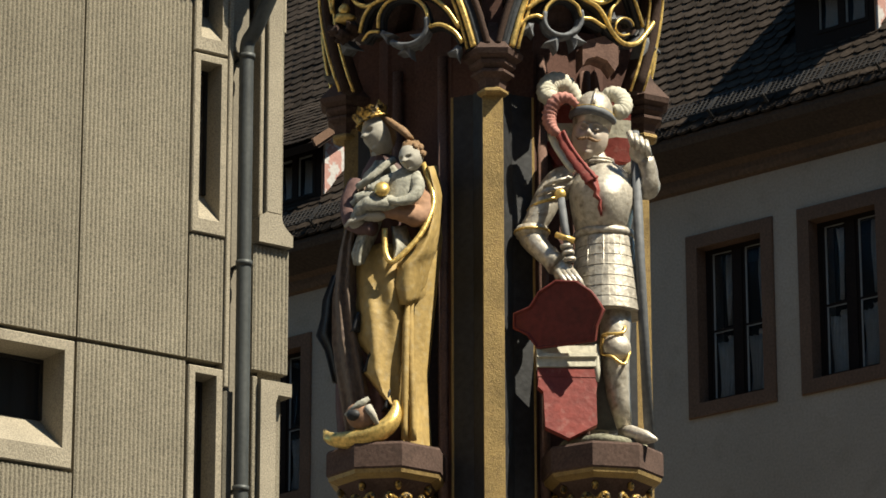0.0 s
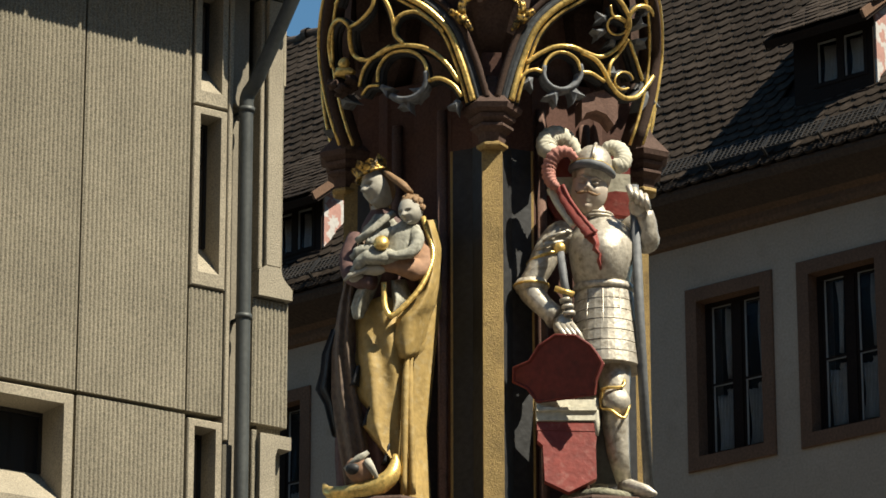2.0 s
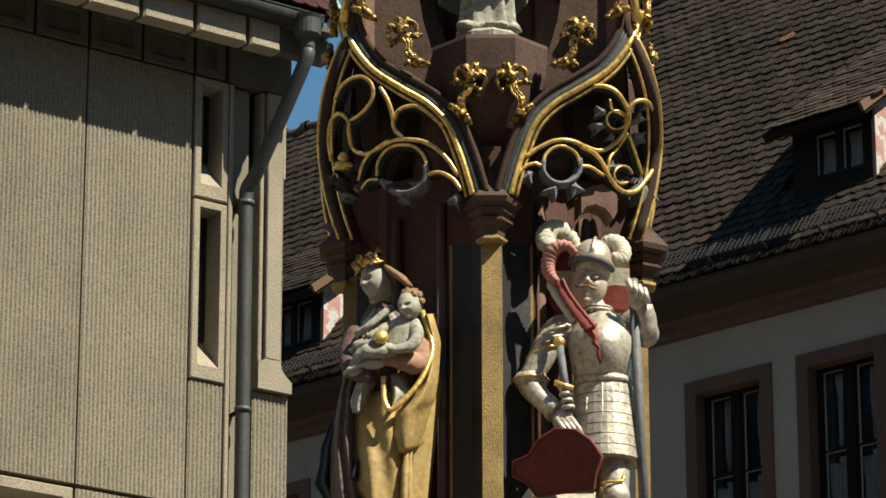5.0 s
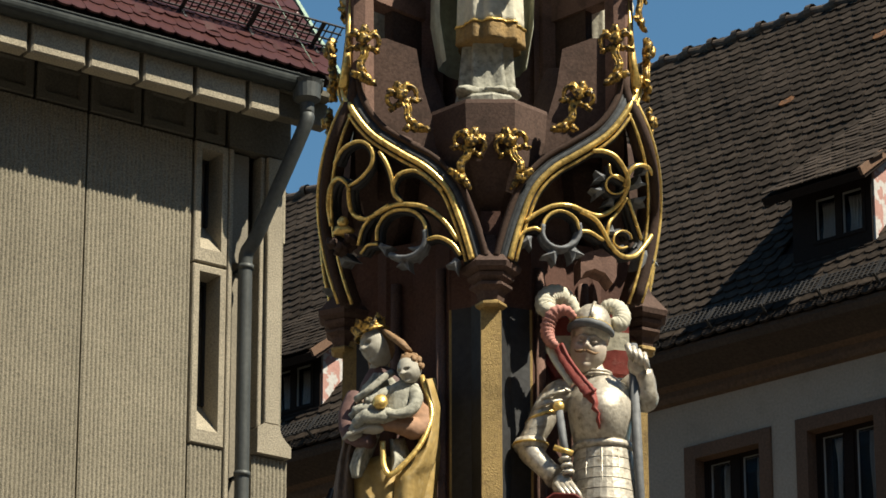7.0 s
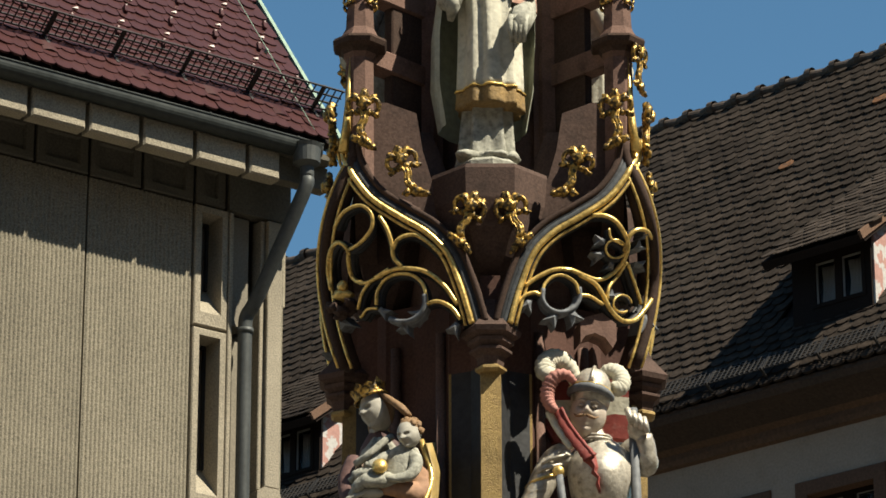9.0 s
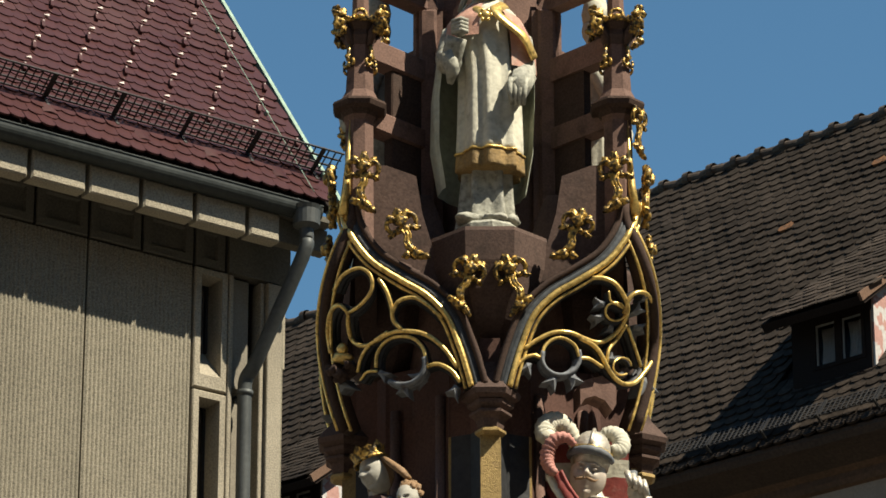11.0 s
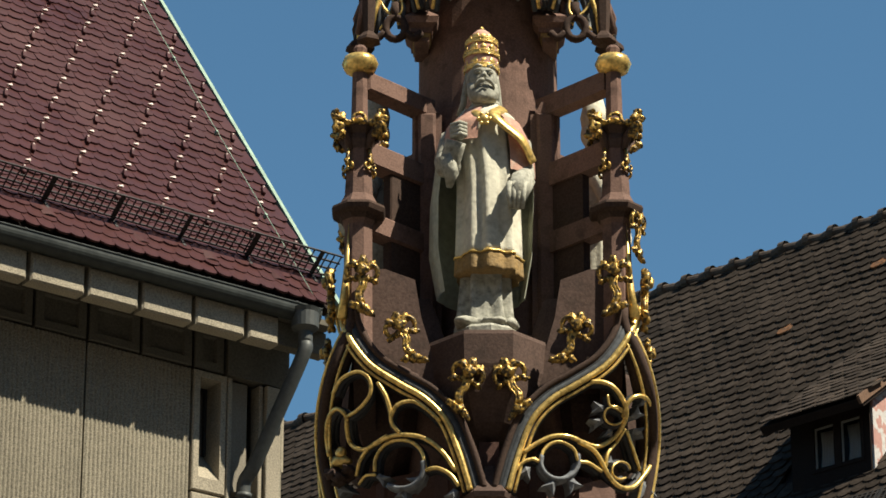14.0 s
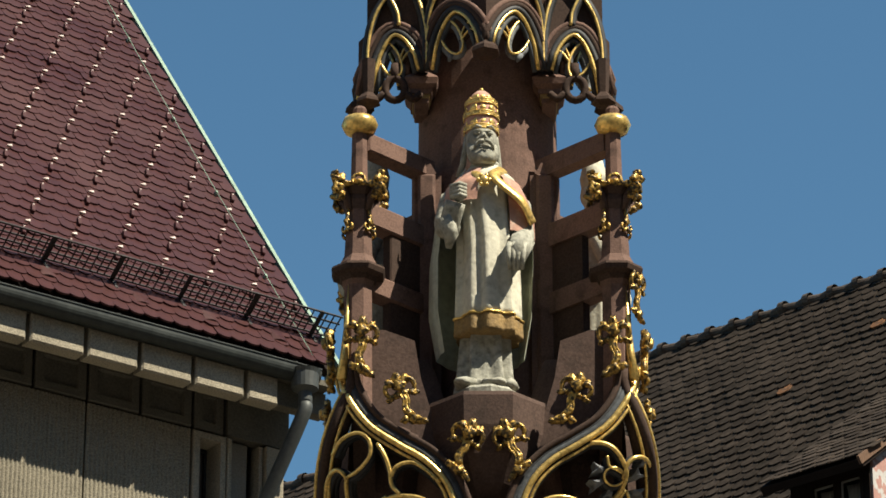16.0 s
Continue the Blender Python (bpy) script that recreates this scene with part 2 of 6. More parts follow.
# ---- plain unseen buildings added behind the camera to cut the sky light ----
for name, x, y, w, d, h, label, cat in (
    ("surrounding_church", 2, -30, 64, 14, 27, "unseen church-high sandstone block added to cut sky light", "church"),
    ("surrounding_house", 38, 2, 12, 56, 25, "unseen plain plastered block added to cut sky light", "house"),
    ("surrounding_house", -38, -4, 12, 38, 18, "unseen plain plastered block added to cut sky light", "house"),
):
    s = Shape()
    s.box(-w / 2, w / 2, -d / 2, d / 2, 0.0, h)
    if w > d:
        s.add([(-w / 2, -d / 2, h), (w / 2, -d / 2, h), (w / 2, d / 2, h), (-w / 2, d / 2, h), (-w / 2, 0, h + 7), (w / 2, 0, h + 7)], [(0, 1, 5, 4), (2, 3, 4, 5), (1, 2, 5), (3, 0, 4)])
    else:
        s.add([(-w / 2, -d / 2, h), (w / 2, -d / 2, h), (w / 2, d / 2, h), (-w / 2, d / 2, h), (0, -d / 2, h + 6), (0, d / 2, h + 6)], [(0, 1, 4), (2, 3, 5), (1, 2, 5, 4), (3, 0, 4, 5)])
    ob = part(name, s, SANDSTONE if cat == "church" else PLASTER, None)
    ob.location = (x, y, 0)
    tagged(ob, label, cat, kind="structure")


# ---- concrete office building ----
def ribbed(w, h, depth=0.20, pitch=0.034, cut=0.0085):
    n = max(3, round(w / pitch))
    q = w / n
    edge = []
    for i in range(n):
        x = i * q
        edge += [(x, cut), (x + 0.16 * q, cut), (x + 0.42 * q, 0.25 * cut), (x + 0.56 * q, 0.0), (x + 0.74 * q, 0.0), (x + 0.88 * q, 0.3 * cut)]
    edge += [(w, cut), (w, depth), (0, depth)]
    s = Shape()
    s.loft([[(x, y, z) for x, y in edge] for z in (0.0, h)], smooth=False)
    return s


def frame_unit(x0, x1, z0, z1, edge, deep, rise=0.0, front=-0.015, lip=0.0, back=0.20):
    """A concrete frame with a deep opening, its sill rising by rise to the back."""
    s = Shape()
    o = [(x0, z0), (x1, z0), (x1, z1), (x0, z1)]
    c = 0.008
    o2 = [(x0 + c, z0 + c), (x1 - c, z0 + c), (x1 - c, z1 - c), (x0 + c, z1 - c)]
    i = [(x0 + edge, z0 + edge + lip), (x1 - edge, z0 + edge + lip), (x1 - edge, z1 - edge), (x0 + edge, z1 - edge)]
    k = [(x0 + edge + 0.012, z0 + edge + lip + rise), (x1 - edge - 0.012, z0 + edge + lip + rise), (x1 - edge - 0.012, z1 - edge - 0.01), (x0 + edge + 0.012, z1 - edge - 0.01)]
    s.loft([[(x, back, z) for x, z in o], [(x, front + c, z) for x, z in o], [(x, front, z) for x, z in o2], [(x, front, z) for x, z in i], [(x, front + deep, z) for x, z in k]], smooth=False, cap=False)
    return s, k


LEFT = pose(-1.374, 26.0, 0, 0, 0, 35.2)
office = thing("office_building", LEFT, "modern office building in ribbed concrete panels under a red tiled roof", "building")
core = Shape()
core.box(-9.0, 0.33, 0.36, 7.2, 0.0, 12.5)
core.add([(x, y, z) for x in (-9.0, 0.33) for y, z in ((0.0, 12.5), (7.2, 12.5), (3.4, 17.4))], [(0, 1, 2), (3, 5, 4), (0, 3, 4, 1), (1, 4, 5, 2), (0, 2, 5, 3)])
wall = part("wall", core, SHADED_CONCRETE, office, "grey concrete wall behind the cladding")


def ribbed_piece(x0, x1, z0, z1, name="ribbed_panel"):
    ob = part(name, ribbed(x1 - x0, z1 - z0), RIBBED, wall)
    ob.location = (x0, 0, z0)
    return ob


TOP, MID = 12.125, 8.94
for k in range(8):
    x1 = -0.478 - 0.87 * k - 0.008
    ribbed_piece(x1 - 0.854, x1, MID + 0.012, TOP)
    if k == 0:
        ribbed_piece(x1 - 0.854, x1, 5.0, MID - 0.02)
    else:
        ribbed_piece(x1 - 0.854, x1, 5.0, 8.0)
ribbed_piece(-0.47, -0.192, MID + 0.012, 9.845)
ribbed_piece(0.055, 0.35, MID + 0.012, 9.86)
side = ribbed_piece(0.0, 7.1, 0.5, 12.4, "gable_panel")
side.matrix_basis = pose(0.335, 0.06, 0.5, 0, 0, 90)


def concrete_window(x0, x1, z0, z1, edge, deep, rise, lip):
    s, k = frame_unit(x0, x1, z0, z1, edge, deep, rise, lip=lip)
    w = part("window", s, CAST, office, "narrow slit window with a washed-concrete frame" if x1 - x0 < 0.5 else "broad window with a splayed concrete frame")
    p = Shape()
    p.box(k[0][0], k[1][0], deep - 0.02, deep - 0.005, k[0][1], k[2][1])
    part("pane", p, GLASS if x1 - x0 > 0.5 else SLIT_BACK, w, "dark glass pane" if x1 - x0 > 0.5 else "dull brown back of the slit recess")
    f = Shape()
    for a, b, c, d in ((k[0][0], k[0][0] + 0.02, k[0][1], k[2][1]), (k[1][0] - 0.02, k[1][0], k[0][1], k[2][1]), (k[0][0] + 0.02, k[1][0] - 0.02, k[2][1] - 0.025, k[2][1])):
        f.box(a, b, deep - 0.045, deep - 0.021, c, d)
    part("frame", f, IRON, w, "dark metal frame")


concrete_window(-0.47, -0.192, 9.862, 11.19, 0.052, 0.2, 0.24, 0.05)
concrete_window(-0.47, -0.192, 11.21, 12.125, 0.052, 0.2, 0.24, 0.05)
concrete_window(-0.47, -0.192, 7.5, 8.9, 0.052, 0.2, 0.24, 0.05)
for k in range(3):
    concrete_window(-3.08 - 1.74 * k + 0.006, -1.372 - 1.74 * k, 8.02, 8.912, 0.075, 0.3, 0.25, 0.06)

# fin, corner pilaster and corner window beside the downpipe
s = Shape()
s.slab(-0.186, -0.150, -0.02, 0.36, 8.78, 12.12)
part("fin", s, CAST, office, "upright concrete fin beside the downpipe")
s = Shape()
s.slab(-0.183, -0.1, 0.0, 0.36, 5.0, 8.76)
part("fin", s, SHADED_CONCRETE, office)
s = Shape()
s.slab(-0.146, 0.012, 0.09, 0.36, 5.0, 12.12)
s.slab(-0.146, 0.012, 0.03, 0.36, 11.27, 12.12, c=0.01)
s.box(0.012, 0.055, 0.15, 0.36, 5.0, 12.47)
part("recess_panel", s, SMOOTH_CAST, office, "smooth grey concrete panel behind the downpipe")
s = Shape()
s.slab(0.085, 0.12, -0.01, 0.1, 10.08, 12.12)
s.slab(0.128, 0.252, -0.045, 0.1, 10.102, 12.12)
s.plate([(0.07, 9.875), (0.352, 9.875), (0.352, 9.955), (0.30, 10.0), (0.268, 10.04), (0.252, 10.1), (0.128, 10.1), (0.07, 10.06)], -0.045, 0.1)
part("corner_jamb", s, CAST, office, "washed-concrete corner jamb with a flared foot")
s = Shape()
s.plate([(0.1, 5.0), (0.225, 5.0), (0.225, 8.72), (0.245, 8.78), (0.355, 8.78), (0.355, 8.875), (0.1, 8.875)], -0.045, 0.1)
part("corner_jamb", s, CAST, office, "washed-concrete corner jamb under a short lintel")
s = Shape()
s.slab(0.055, 0.096, -0.005, 0.1, 5.0, 8.9)
part("corner_strip", s, RIBBED, office)
s = Shape()
s.slab(0.31, 0.385, 0.12, 0.4, 11.55, 12.3)
part("corner_block", s, CAST, office)

# frieze of coffers, soffit and fascia beams
for k in range(16):
    x1 = -0.472 - 0.4365 * k + 0.4365
    if k == 0:
        x1 = -0.2
    x0 = -0.472 - 0.4365 * k
    s, q = frame_unit(x0 + 0.012, x1 - 0.012, 12.145, 12.47, 0.065, 0.035, 0.0, front=0.0)
    s.box(q[0][0] - 0.02, q[1][0] + 0.02, 0.03, 0.05, q[0][1] - 0.02, q[2][1] + 0.02)
    part("coffer", s, SHADED_CONCRETE, office)
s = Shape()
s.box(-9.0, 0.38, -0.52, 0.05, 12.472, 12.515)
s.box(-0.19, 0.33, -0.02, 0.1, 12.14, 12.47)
part("soffit", s, SHADED_CONCRETE, office)
cuts = [-0.03, -0.316, -0.755, -1.196, -1.63, -2.09] + [-2.53 - 0.437 * k for k in range(14)]
for a, b in zip(cuts[1:], cuts):
    s = Shape()
    s.slab(a + 0.017, b - 0.017, -0.46, -0.34, 12.255, 12.47, c=0.014)
    part("fascia_beam", s, CAST, office)
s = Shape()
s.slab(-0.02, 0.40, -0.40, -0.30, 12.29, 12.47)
part("fascia_beam", s, SHADED_CONCRETE, office)

# gutter, hopper and downpipe
s = Shape()
prof = [(0.078 * math.cos(radians(w)), 0.078 * math.sin(radians(w))) for w in range(180, 361, 15)]
prof += [(0.078, 0.03), (0.070, 0.03)] + [(0.070 * math.cos(radians(w)), 0.070 * math.sin(radians(w))) for w in range(345, 179, -15)] + [(-0.078, 0.03)]
s.loft([[(x, -0.506 - y, 12.528 + z) for y, z in prof] for x in (-9.0, -6.0, -3.0, 0.24)], smooth=False)
gutter = part("gutter", s, GUTTER, office, "dark half-round metal gutter")
s = Shape()
s.tube([(-9.0, -0.586, 12.559), (0.24, -0.586, 12.559)], 0.0065, n=8)
part("rim", s, ZINC, gutter, "pale rolled gutter rim")
for k in range(12):
    s = Shape()
    x = 0.02 - 0.74 * k
    s.box(x - 0.010, x + 0.010, -0.594, -0.48, 12.561, 12.567)
    s.box(x - 0.010, x + 0.010, -0.478, -0.470, 12.50, 12.568)
    part("bracket", s, ZINC, gutter)
s = Shape()
s.stack([(12.36, 0.05), (12.39, 0.098), (12.50, 0.102), (12.53, 0.115), (12.53, 0.1), (12.46, 0.09)], 20, (0.118, -0.55), smooth=False)
part("hopper", s, ZINC, office, "round zinc rainwater hopper")
pipe = Shape()
line = smooth_line([(0.118, -0.55, 12.38), (0.122, -0.55, 12.28), (0.10, -0.53, 12.15), (-0.03, -0.17, 11.47), (-0.065, -0.075, 11.33), (-0.068, -0.06, 11.2)], 5) + [(-0.064, -0.06, 9.0), (-0.06, -0.06, 4.0), (-0.06, -0.06, 0.0)]
pipe.tube(line, 0.052, n=16)
dp = part("downpipe", pipe, ZINC, office, "grey zinc downpipe bent in under the eaves")
for z in (11.22, 9.68, 8.06, 6.5):
    c = Shape()
    c.tube([(-0.064, -0.06, z - 0.018), (-0.064, -0.06, z + 0.018)], 0.06, n=16)
    c.box(-0.064 - 0.012, -0.064 + 0.012, -0.02, 0.14, z - 0.012, z + 0.012)
    part("clip", c, ZINC, dp)


# ---- tiles ----
def tile_shape(w, length, thick, drop, tip):
    s = Shape()
    o = [(-w / 2, length), (-w / 2, tip)] + [(-w / 2 * math.cos(radians(a)), tip - tip * math.sin(radians(a))) for a in (30, 60, 90, 120, 150)] + [(w / 2, tip), (w / 2, length)]
    top = [(x, y, thick + drop * (1 - y / length)) for x, y in o]
    low = [(x, y, drop * (1 - y / length)) for x, y in o]
    n = len(o)
    s.add(top + low, [tuple(range(n))] + [(i, n + i, n + i + 1, i + 1) for i in range(n - 1)])
    return s


def tile_field(parent, me, shape, mat, rows, row_h, w, x0, x1, own, skip, far_label, sag, lift=0.0):
    """Lays courses of tiles; own(x, y) picks the ones that become pieces, skip(x, y) leaves holes."""
    rest, rng, count = Shape(), random.Random(4), 0
    for r in range(rows):
        y = r * row_h
        n = int((x1 - x0) / w)
        for k in range(n):
            x = x0 + (k + 0.5 * (r % 2)) * w + w / 2
            if skip(x, y):
                continue
            m = pose(x + rng.uniform(-1, 1) * 0.004, y + rng.uniform(-1, 1) * 0.006, lift + sag(x, y) + rng.uniform(0, 0.005), rng.uniform(-1.0, 1.0), rng.uniform(-1.2, 1.2), rng.uniform(-1, 1) * 0.8)
            if own(x, y) and count < 300:
                piece("tile", me, parent, m)
                count += 1
            else:
                rest.add(shape.v, shape.f, at=m)
    part("tile_field", rest, mat, parent, far_label, kind="stuff")


PITCH = 53.5
roof_m = pose(0, -0.56, 12.585, PITCH)
s = Shape()
s.box(-9.0, 0.40, 0.03, 6.6, -0.08, -0.012)
roof = part("roof", s, DARK_WOOD, office, "steep roof of dark red glazed plain tiles")
roof.matrix_basis = roof_m
s = Shape()
s.box(-9.0, 0.40, 0.0, 6.0, -0.02, 0.0)
back = part("roof", s, RED_TILE, office, "rear slope of dark red tiles")
back.matrix_basis = pose(0, -0.56 + 2 * 6.6 * math.cos(radians(PITCH)), 12.585, 180 - PITCH)
s = Shape()
s.box(0.40, 0.435, -0.02, 6.62, -0.10, 0.035)
c = part("verge", s, COPPER, roof, "pale green copper verge strip")
red = tile_shape(0.1194, 0.27, 0.017, 0.021, 0.042)
ROW, TW = 0.128, 0.12
s = Shape()
for r in range(17):
    for k in range(-24, 8):
        x, y = -0.088 + 0.381 * k + 0.1905 * (r - 7), 3.085 + 3 * ROW * (r - 7)
        if -6 < x < 0.31 and 0.5 < y < 6.5:
            at = pose(x, y, 0.047, 0, 0, -16)
            s.slab(-0.013, 0.013, -0.062, 0.050, -0.02, 0.016, c=0.005, slot=1, at=at)
            # pale cap, a painted glint on the hook's tip
            s.add([(-0.006, 0.028, 0.014), (0.008, 0.028, 0.014), (0.005, 0.038, 0.021), (-0.004, 0.038, 0.021), (-0.006, 0.048, 0.014), (0.008, 0.048, 0.014)], [(0, 1, 2, 3), (3, 2, 5, 4), (0, 3, 4), (1, 5, 2), (0, 4, 5, 1)], at=at)
            if x > 0.24:
                continue
            # pale sliver up the slope, a sun glint put in as colour
            up = pose(x + 0.08, y + 0.165, 0.050, 0, 0, -12) @ Matrix.Diagonal((1.05, 1.15, 0.7, 1))
            s.add([(-0.022, -0.010, 0), (0.024, -0.006, 0.004), (0.018, 0.016, 0.010), (-0.018, -0.010, -0.03), (0.018, -0.004, -0.03), (0.014, 0.014, -0.03)], [(0, 1, 2), (0, 3, 4, 1), (1, 4, 5, 2), (2, 5, 3, 0)], at=up)
HOOK_GLINT = material("snow_hook_glint", (0.52, 0.43, 0.39), 0.3, 0.0, vary=0.1, bump=0.0)
part("snow_hook", s, [HOOK_GLINT, RED_TILE], roof, "small snow hooks with pale slivers as sun glints, set in slanting rows", kind="stuff")
s = Shape()
for x, y in ((-1.95, 0.22), (-1.2, 0.2), (-0.62, 0.22), (-0.05, 0.2), (-2.7, 0.22)):
    s.loft([[(x - 0.06 + 0.02 * j, y + h, 0.035 + q * math.sin(math.pi * j / 6)) for j in range(7)] for h, q in ((-0.02, 0.013), (0.06, 0.011), (0.13, 0.0))], closed=False)
part("vent_tile", s, RED_TILE, roof, kind="stuff")
rail = Shape()
RH = pose(0, 0, 0, 90 - PITCH)
for k in range(13):
    x = 0.30 - 0.56 * k
    rail.box(x - 0.014, x + 0.014, 0.41, 0.425, 0.0, 0.24)
    rail.box(x - 0.012, x + 0.012, 0.30, 0.44, 0.028, 0.042)
for h in (0.055, 0.115, 0.175, 0.235):
    rail.box(-6.6, 0.47, 0.405, 0.417, h - 0.006, h + 0.006)
for k in range(120):
    x = 0.455 - 0.058 * k
    rail.box(x - 0.004, x + 0.004, 0.407, 0.415, 0.055, 0.235)
part("snow_rail", rail, IRON, roof, "dark iron snow guard rail")
wire = Shape()
pw = smooth_line([(0.165, 0.05, 0.055), (0.15, 1.5, 0.062), (0.142, 3.2, 0.060), (0.158, 5.2, 0.064), (0.16, 6.5, 0.06)], 8)
wire.tube(pw, 0.0032, n=5)
for i in (6, 12, 17, 22):
    wire.box(pw[i].x - 0.008, pw[i].x + 0.008, pw[i].y - 0.014, pw[i].y + 0.014, 0.0, pw[i].z + 0.006)
part("lightning_wire", wire, COPPER, roof, "thin lightning conductor wire")

# Unseen dark block added for the old house's windows to reflect.
s = Shape()
s.loft([[(x, y, z) for x, y in ((-9.0, 7.25), (-0.4, 7.25), (-0.4, 19.0), (-9.0, 19.0))] for z in (0.0, 16.0)], smooth=False)
part("rear_wing", s, SHADED_CONCRETE, office, "unseen plain concrete block added for window reflections")

# ---- old house with the brown roof ----
RIGHT = pose(2.794, 36.0, 0, 0, 0, -41.0)
house = thing("old_house", RIGHT, "old plastered house with stone-framed windows and a steep brown tiled roof", "house")
OPEN = [(-0.525, 0.53), (0.822, 1.877), (-6.62, -5.555)]
Z0, Z1 = 11.315, 13.17
xs = sorted([-14.0, 6.0] + [x for o in OPEN for x in (o[0] + 0.1, o[1] - 0.1)])
blocks = [(-14.0, 6.0, 0.0, Z0 + 0.1), (-14.0, 6.0, Z1 - 0.1, 13.95)] + [(a, b, Z0 + 0.1, Z1 - 0.1) for a, b in zip(xs[::2], xs[1::2])]
for a, b, z0, z1 in blocks:
    s = Shape()
    s.box(a, b, 0.0, 0.45, z0, z1)
    part("wall", s, PLASTER, house, "grey rough plastered wall")
for x0, x1, y0, y1 in ((-14.0, -13.6, 0.45, 8.0), (5.6, 6.0, 0.45, 8.0), (-14.0, 6.0, 8.0, 8.4)):
    s = Shape()
    s.box(x0, x1, y0, y1, 0.0, 13.95)
    part("wall", s, PLASTER, house)


def casement_window(x0, x1, z0, z1):
    rng = random.Random(round(x0 * 100))
    s = Shape()
    e, y0, y1 = 0.14, -0.028, 0.2
    o = [(x0, z0), (x1, z0), (x1, z1), (x0, z1)]
    i = [(x0 + e, z0 + e), (x1 - e, z0 + e), (x1 - e, z1 - e), (x0 + e, z1 - e)]
    c = [(x + (0.008 if x == x0 else -0.008), z + (0.008 if z == z0 else -0.008)) for x, z in o]
    s.loft([[(x, y1, z) for x, z in i], [(x, y1, z) for x, z in o], [(x, y0 + 0.008, z) for x, z in o], [(x, y0, z) for x, z in c], [(x, y0, z) for x, z in i], [(x, y1, z) for x, z in i]], smooth=False, cap=False)
    w = part("window", s, FRAME_STONE, house, "brown stone-framed casement window with dark wooden sashes")
    a0, a1, b0, b1 = x0 + e, x1 - e, z0 + e, z1 - e
    f = Shape()
    f.box(a0, a0 + 0.045, 0.12, 0.2, b0, b1), f.box(a1 - 0.045, a1, 0.12, 0.2, b0, b1)
    f.box(a0 + 0.045, a1 - 0.045, 0.12, 0.2, b1 - 0.045, b1), f.box(a0 + 0.045, a1 - 0.045, 0.12, 0.2, b0, b0 + 0.06)
    mid = (a0 + a1) / 2
    f.box(mid - 0.05, mid + 0.05, 0.115, 0.2, b0 + 0.06, b1 - 0.045)
    zb = b0 + 0.47 * (b1 - b0)
    part("frame", f, DARK_WOOD, w, "dark wooden window frame")
    for p0, p1 in ((a0 + 0.045, mid - 0.05), (mid + 0.05, a1 - 0.045)):
        sash = Shape()
        sash.box(p0, p0 + 0.03, 0.135, 0.18, b0 + 0.06, b1 - 0.045), sash.box(p1 - 0.03, p1, 0.135, 0.18, b0 + 0.06, b1 - 0.045)
        sash.box(p0 + 0.03, p1 - 0.03, 0.135, 0.18, zb - 0.012, zb + 0.012)
        sa = part("sash", sash, DARK_WOOD, w)
        for q0, q1 in ((b0 + 0.06, zb - 0.012), (zb + 0.012, b1 - 0.045)):
            g = Shape()
            g.box(p0 + 0.03, p1 - 0.03, 0.15, 0.16, q0, q1)
            pane = part("pane", g, CLEAR, w, "wavy old glass pane")
            pane.visible_shadow = False
            rim = Shape()
            rim.box(p0 + 0.03, p0 + 0.048, 0.138, 0.149, q0, q1), rim.box(p0 + 0.048, p1 - 0.03, 0.138, 0.149, q1 - 0.010, q1)
            part("putty", rim, LINING, pane, "pale putty line")
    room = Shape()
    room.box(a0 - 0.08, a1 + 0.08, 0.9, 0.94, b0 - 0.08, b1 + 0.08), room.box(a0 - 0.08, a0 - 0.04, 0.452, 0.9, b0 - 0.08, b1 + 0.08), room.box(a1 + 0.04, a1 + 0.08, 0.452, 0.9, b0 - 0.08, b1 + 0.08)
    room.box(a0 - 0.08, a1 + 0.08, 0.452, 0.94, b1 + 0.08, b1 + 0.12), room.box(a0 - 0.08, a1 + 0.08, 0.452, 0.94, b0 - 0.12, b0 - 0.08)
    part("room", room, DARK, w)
    for p0, p1 in ((a0 + 0.07, mid - 0.06), (mid + 0.06, a1 - 0.07)):
        drape(w, p0, p1, b0 + 0.05, zb - 0.10, 0.222, 8, rng, 0.03)
        drape(w, p0 + 0.45 * (p1 - p0), p1, zb - 0.11, zb - 0.05, 0.207, 3, rng, 0.008)
        # narrow upper strip stands in for the pale reflection in the pane
        x = p0 + rng.uniform(0.25, 0.5) * (p1 - p0)
        drape(w, x, x + 0.10, zb + 0.06, b1 - 0.06, 0.215, 2, rng, 0.02, 0.35)
    return w


def drape(w, x0, x1, z0, z1, y, folds, rng, deep, taper=1.0):
    """A hanging curtain of uneven folds that may narrow towards its foot."""
    s, n, a = Shape(), 44, rng.uniform(0, 6)
    rings = []
    for i in range(9):
        q = i / 8
        k = taper + (1 - taper) * q
        row = []
        for j in range(n + 1):
            u = j / n
            x = x0 + (x1 - x0) * u * k + 0.25 * (1 - k) * (x1 - x0) + 0.006 * math.sin(5 * q + a)
            row.append((x, y + deep * math.sin(2 * math.pi * folds * u + a + 1.2 * math.sin(3 * q + 2 * u)) + 0.4 * deep * math.sin(9 * u + 4 * q), z0 + (z1 - z0) * q + 0.004 * math.sin(30 * u)))
        rings.append(row + [(x, yy + 0.003, z) for x, yy, z in reversed(row)])
    s.loft(rings)
    return part("curtain", s, CURTAIN, w, "pale gathered curtain; narrow upper strips stand for reflections")


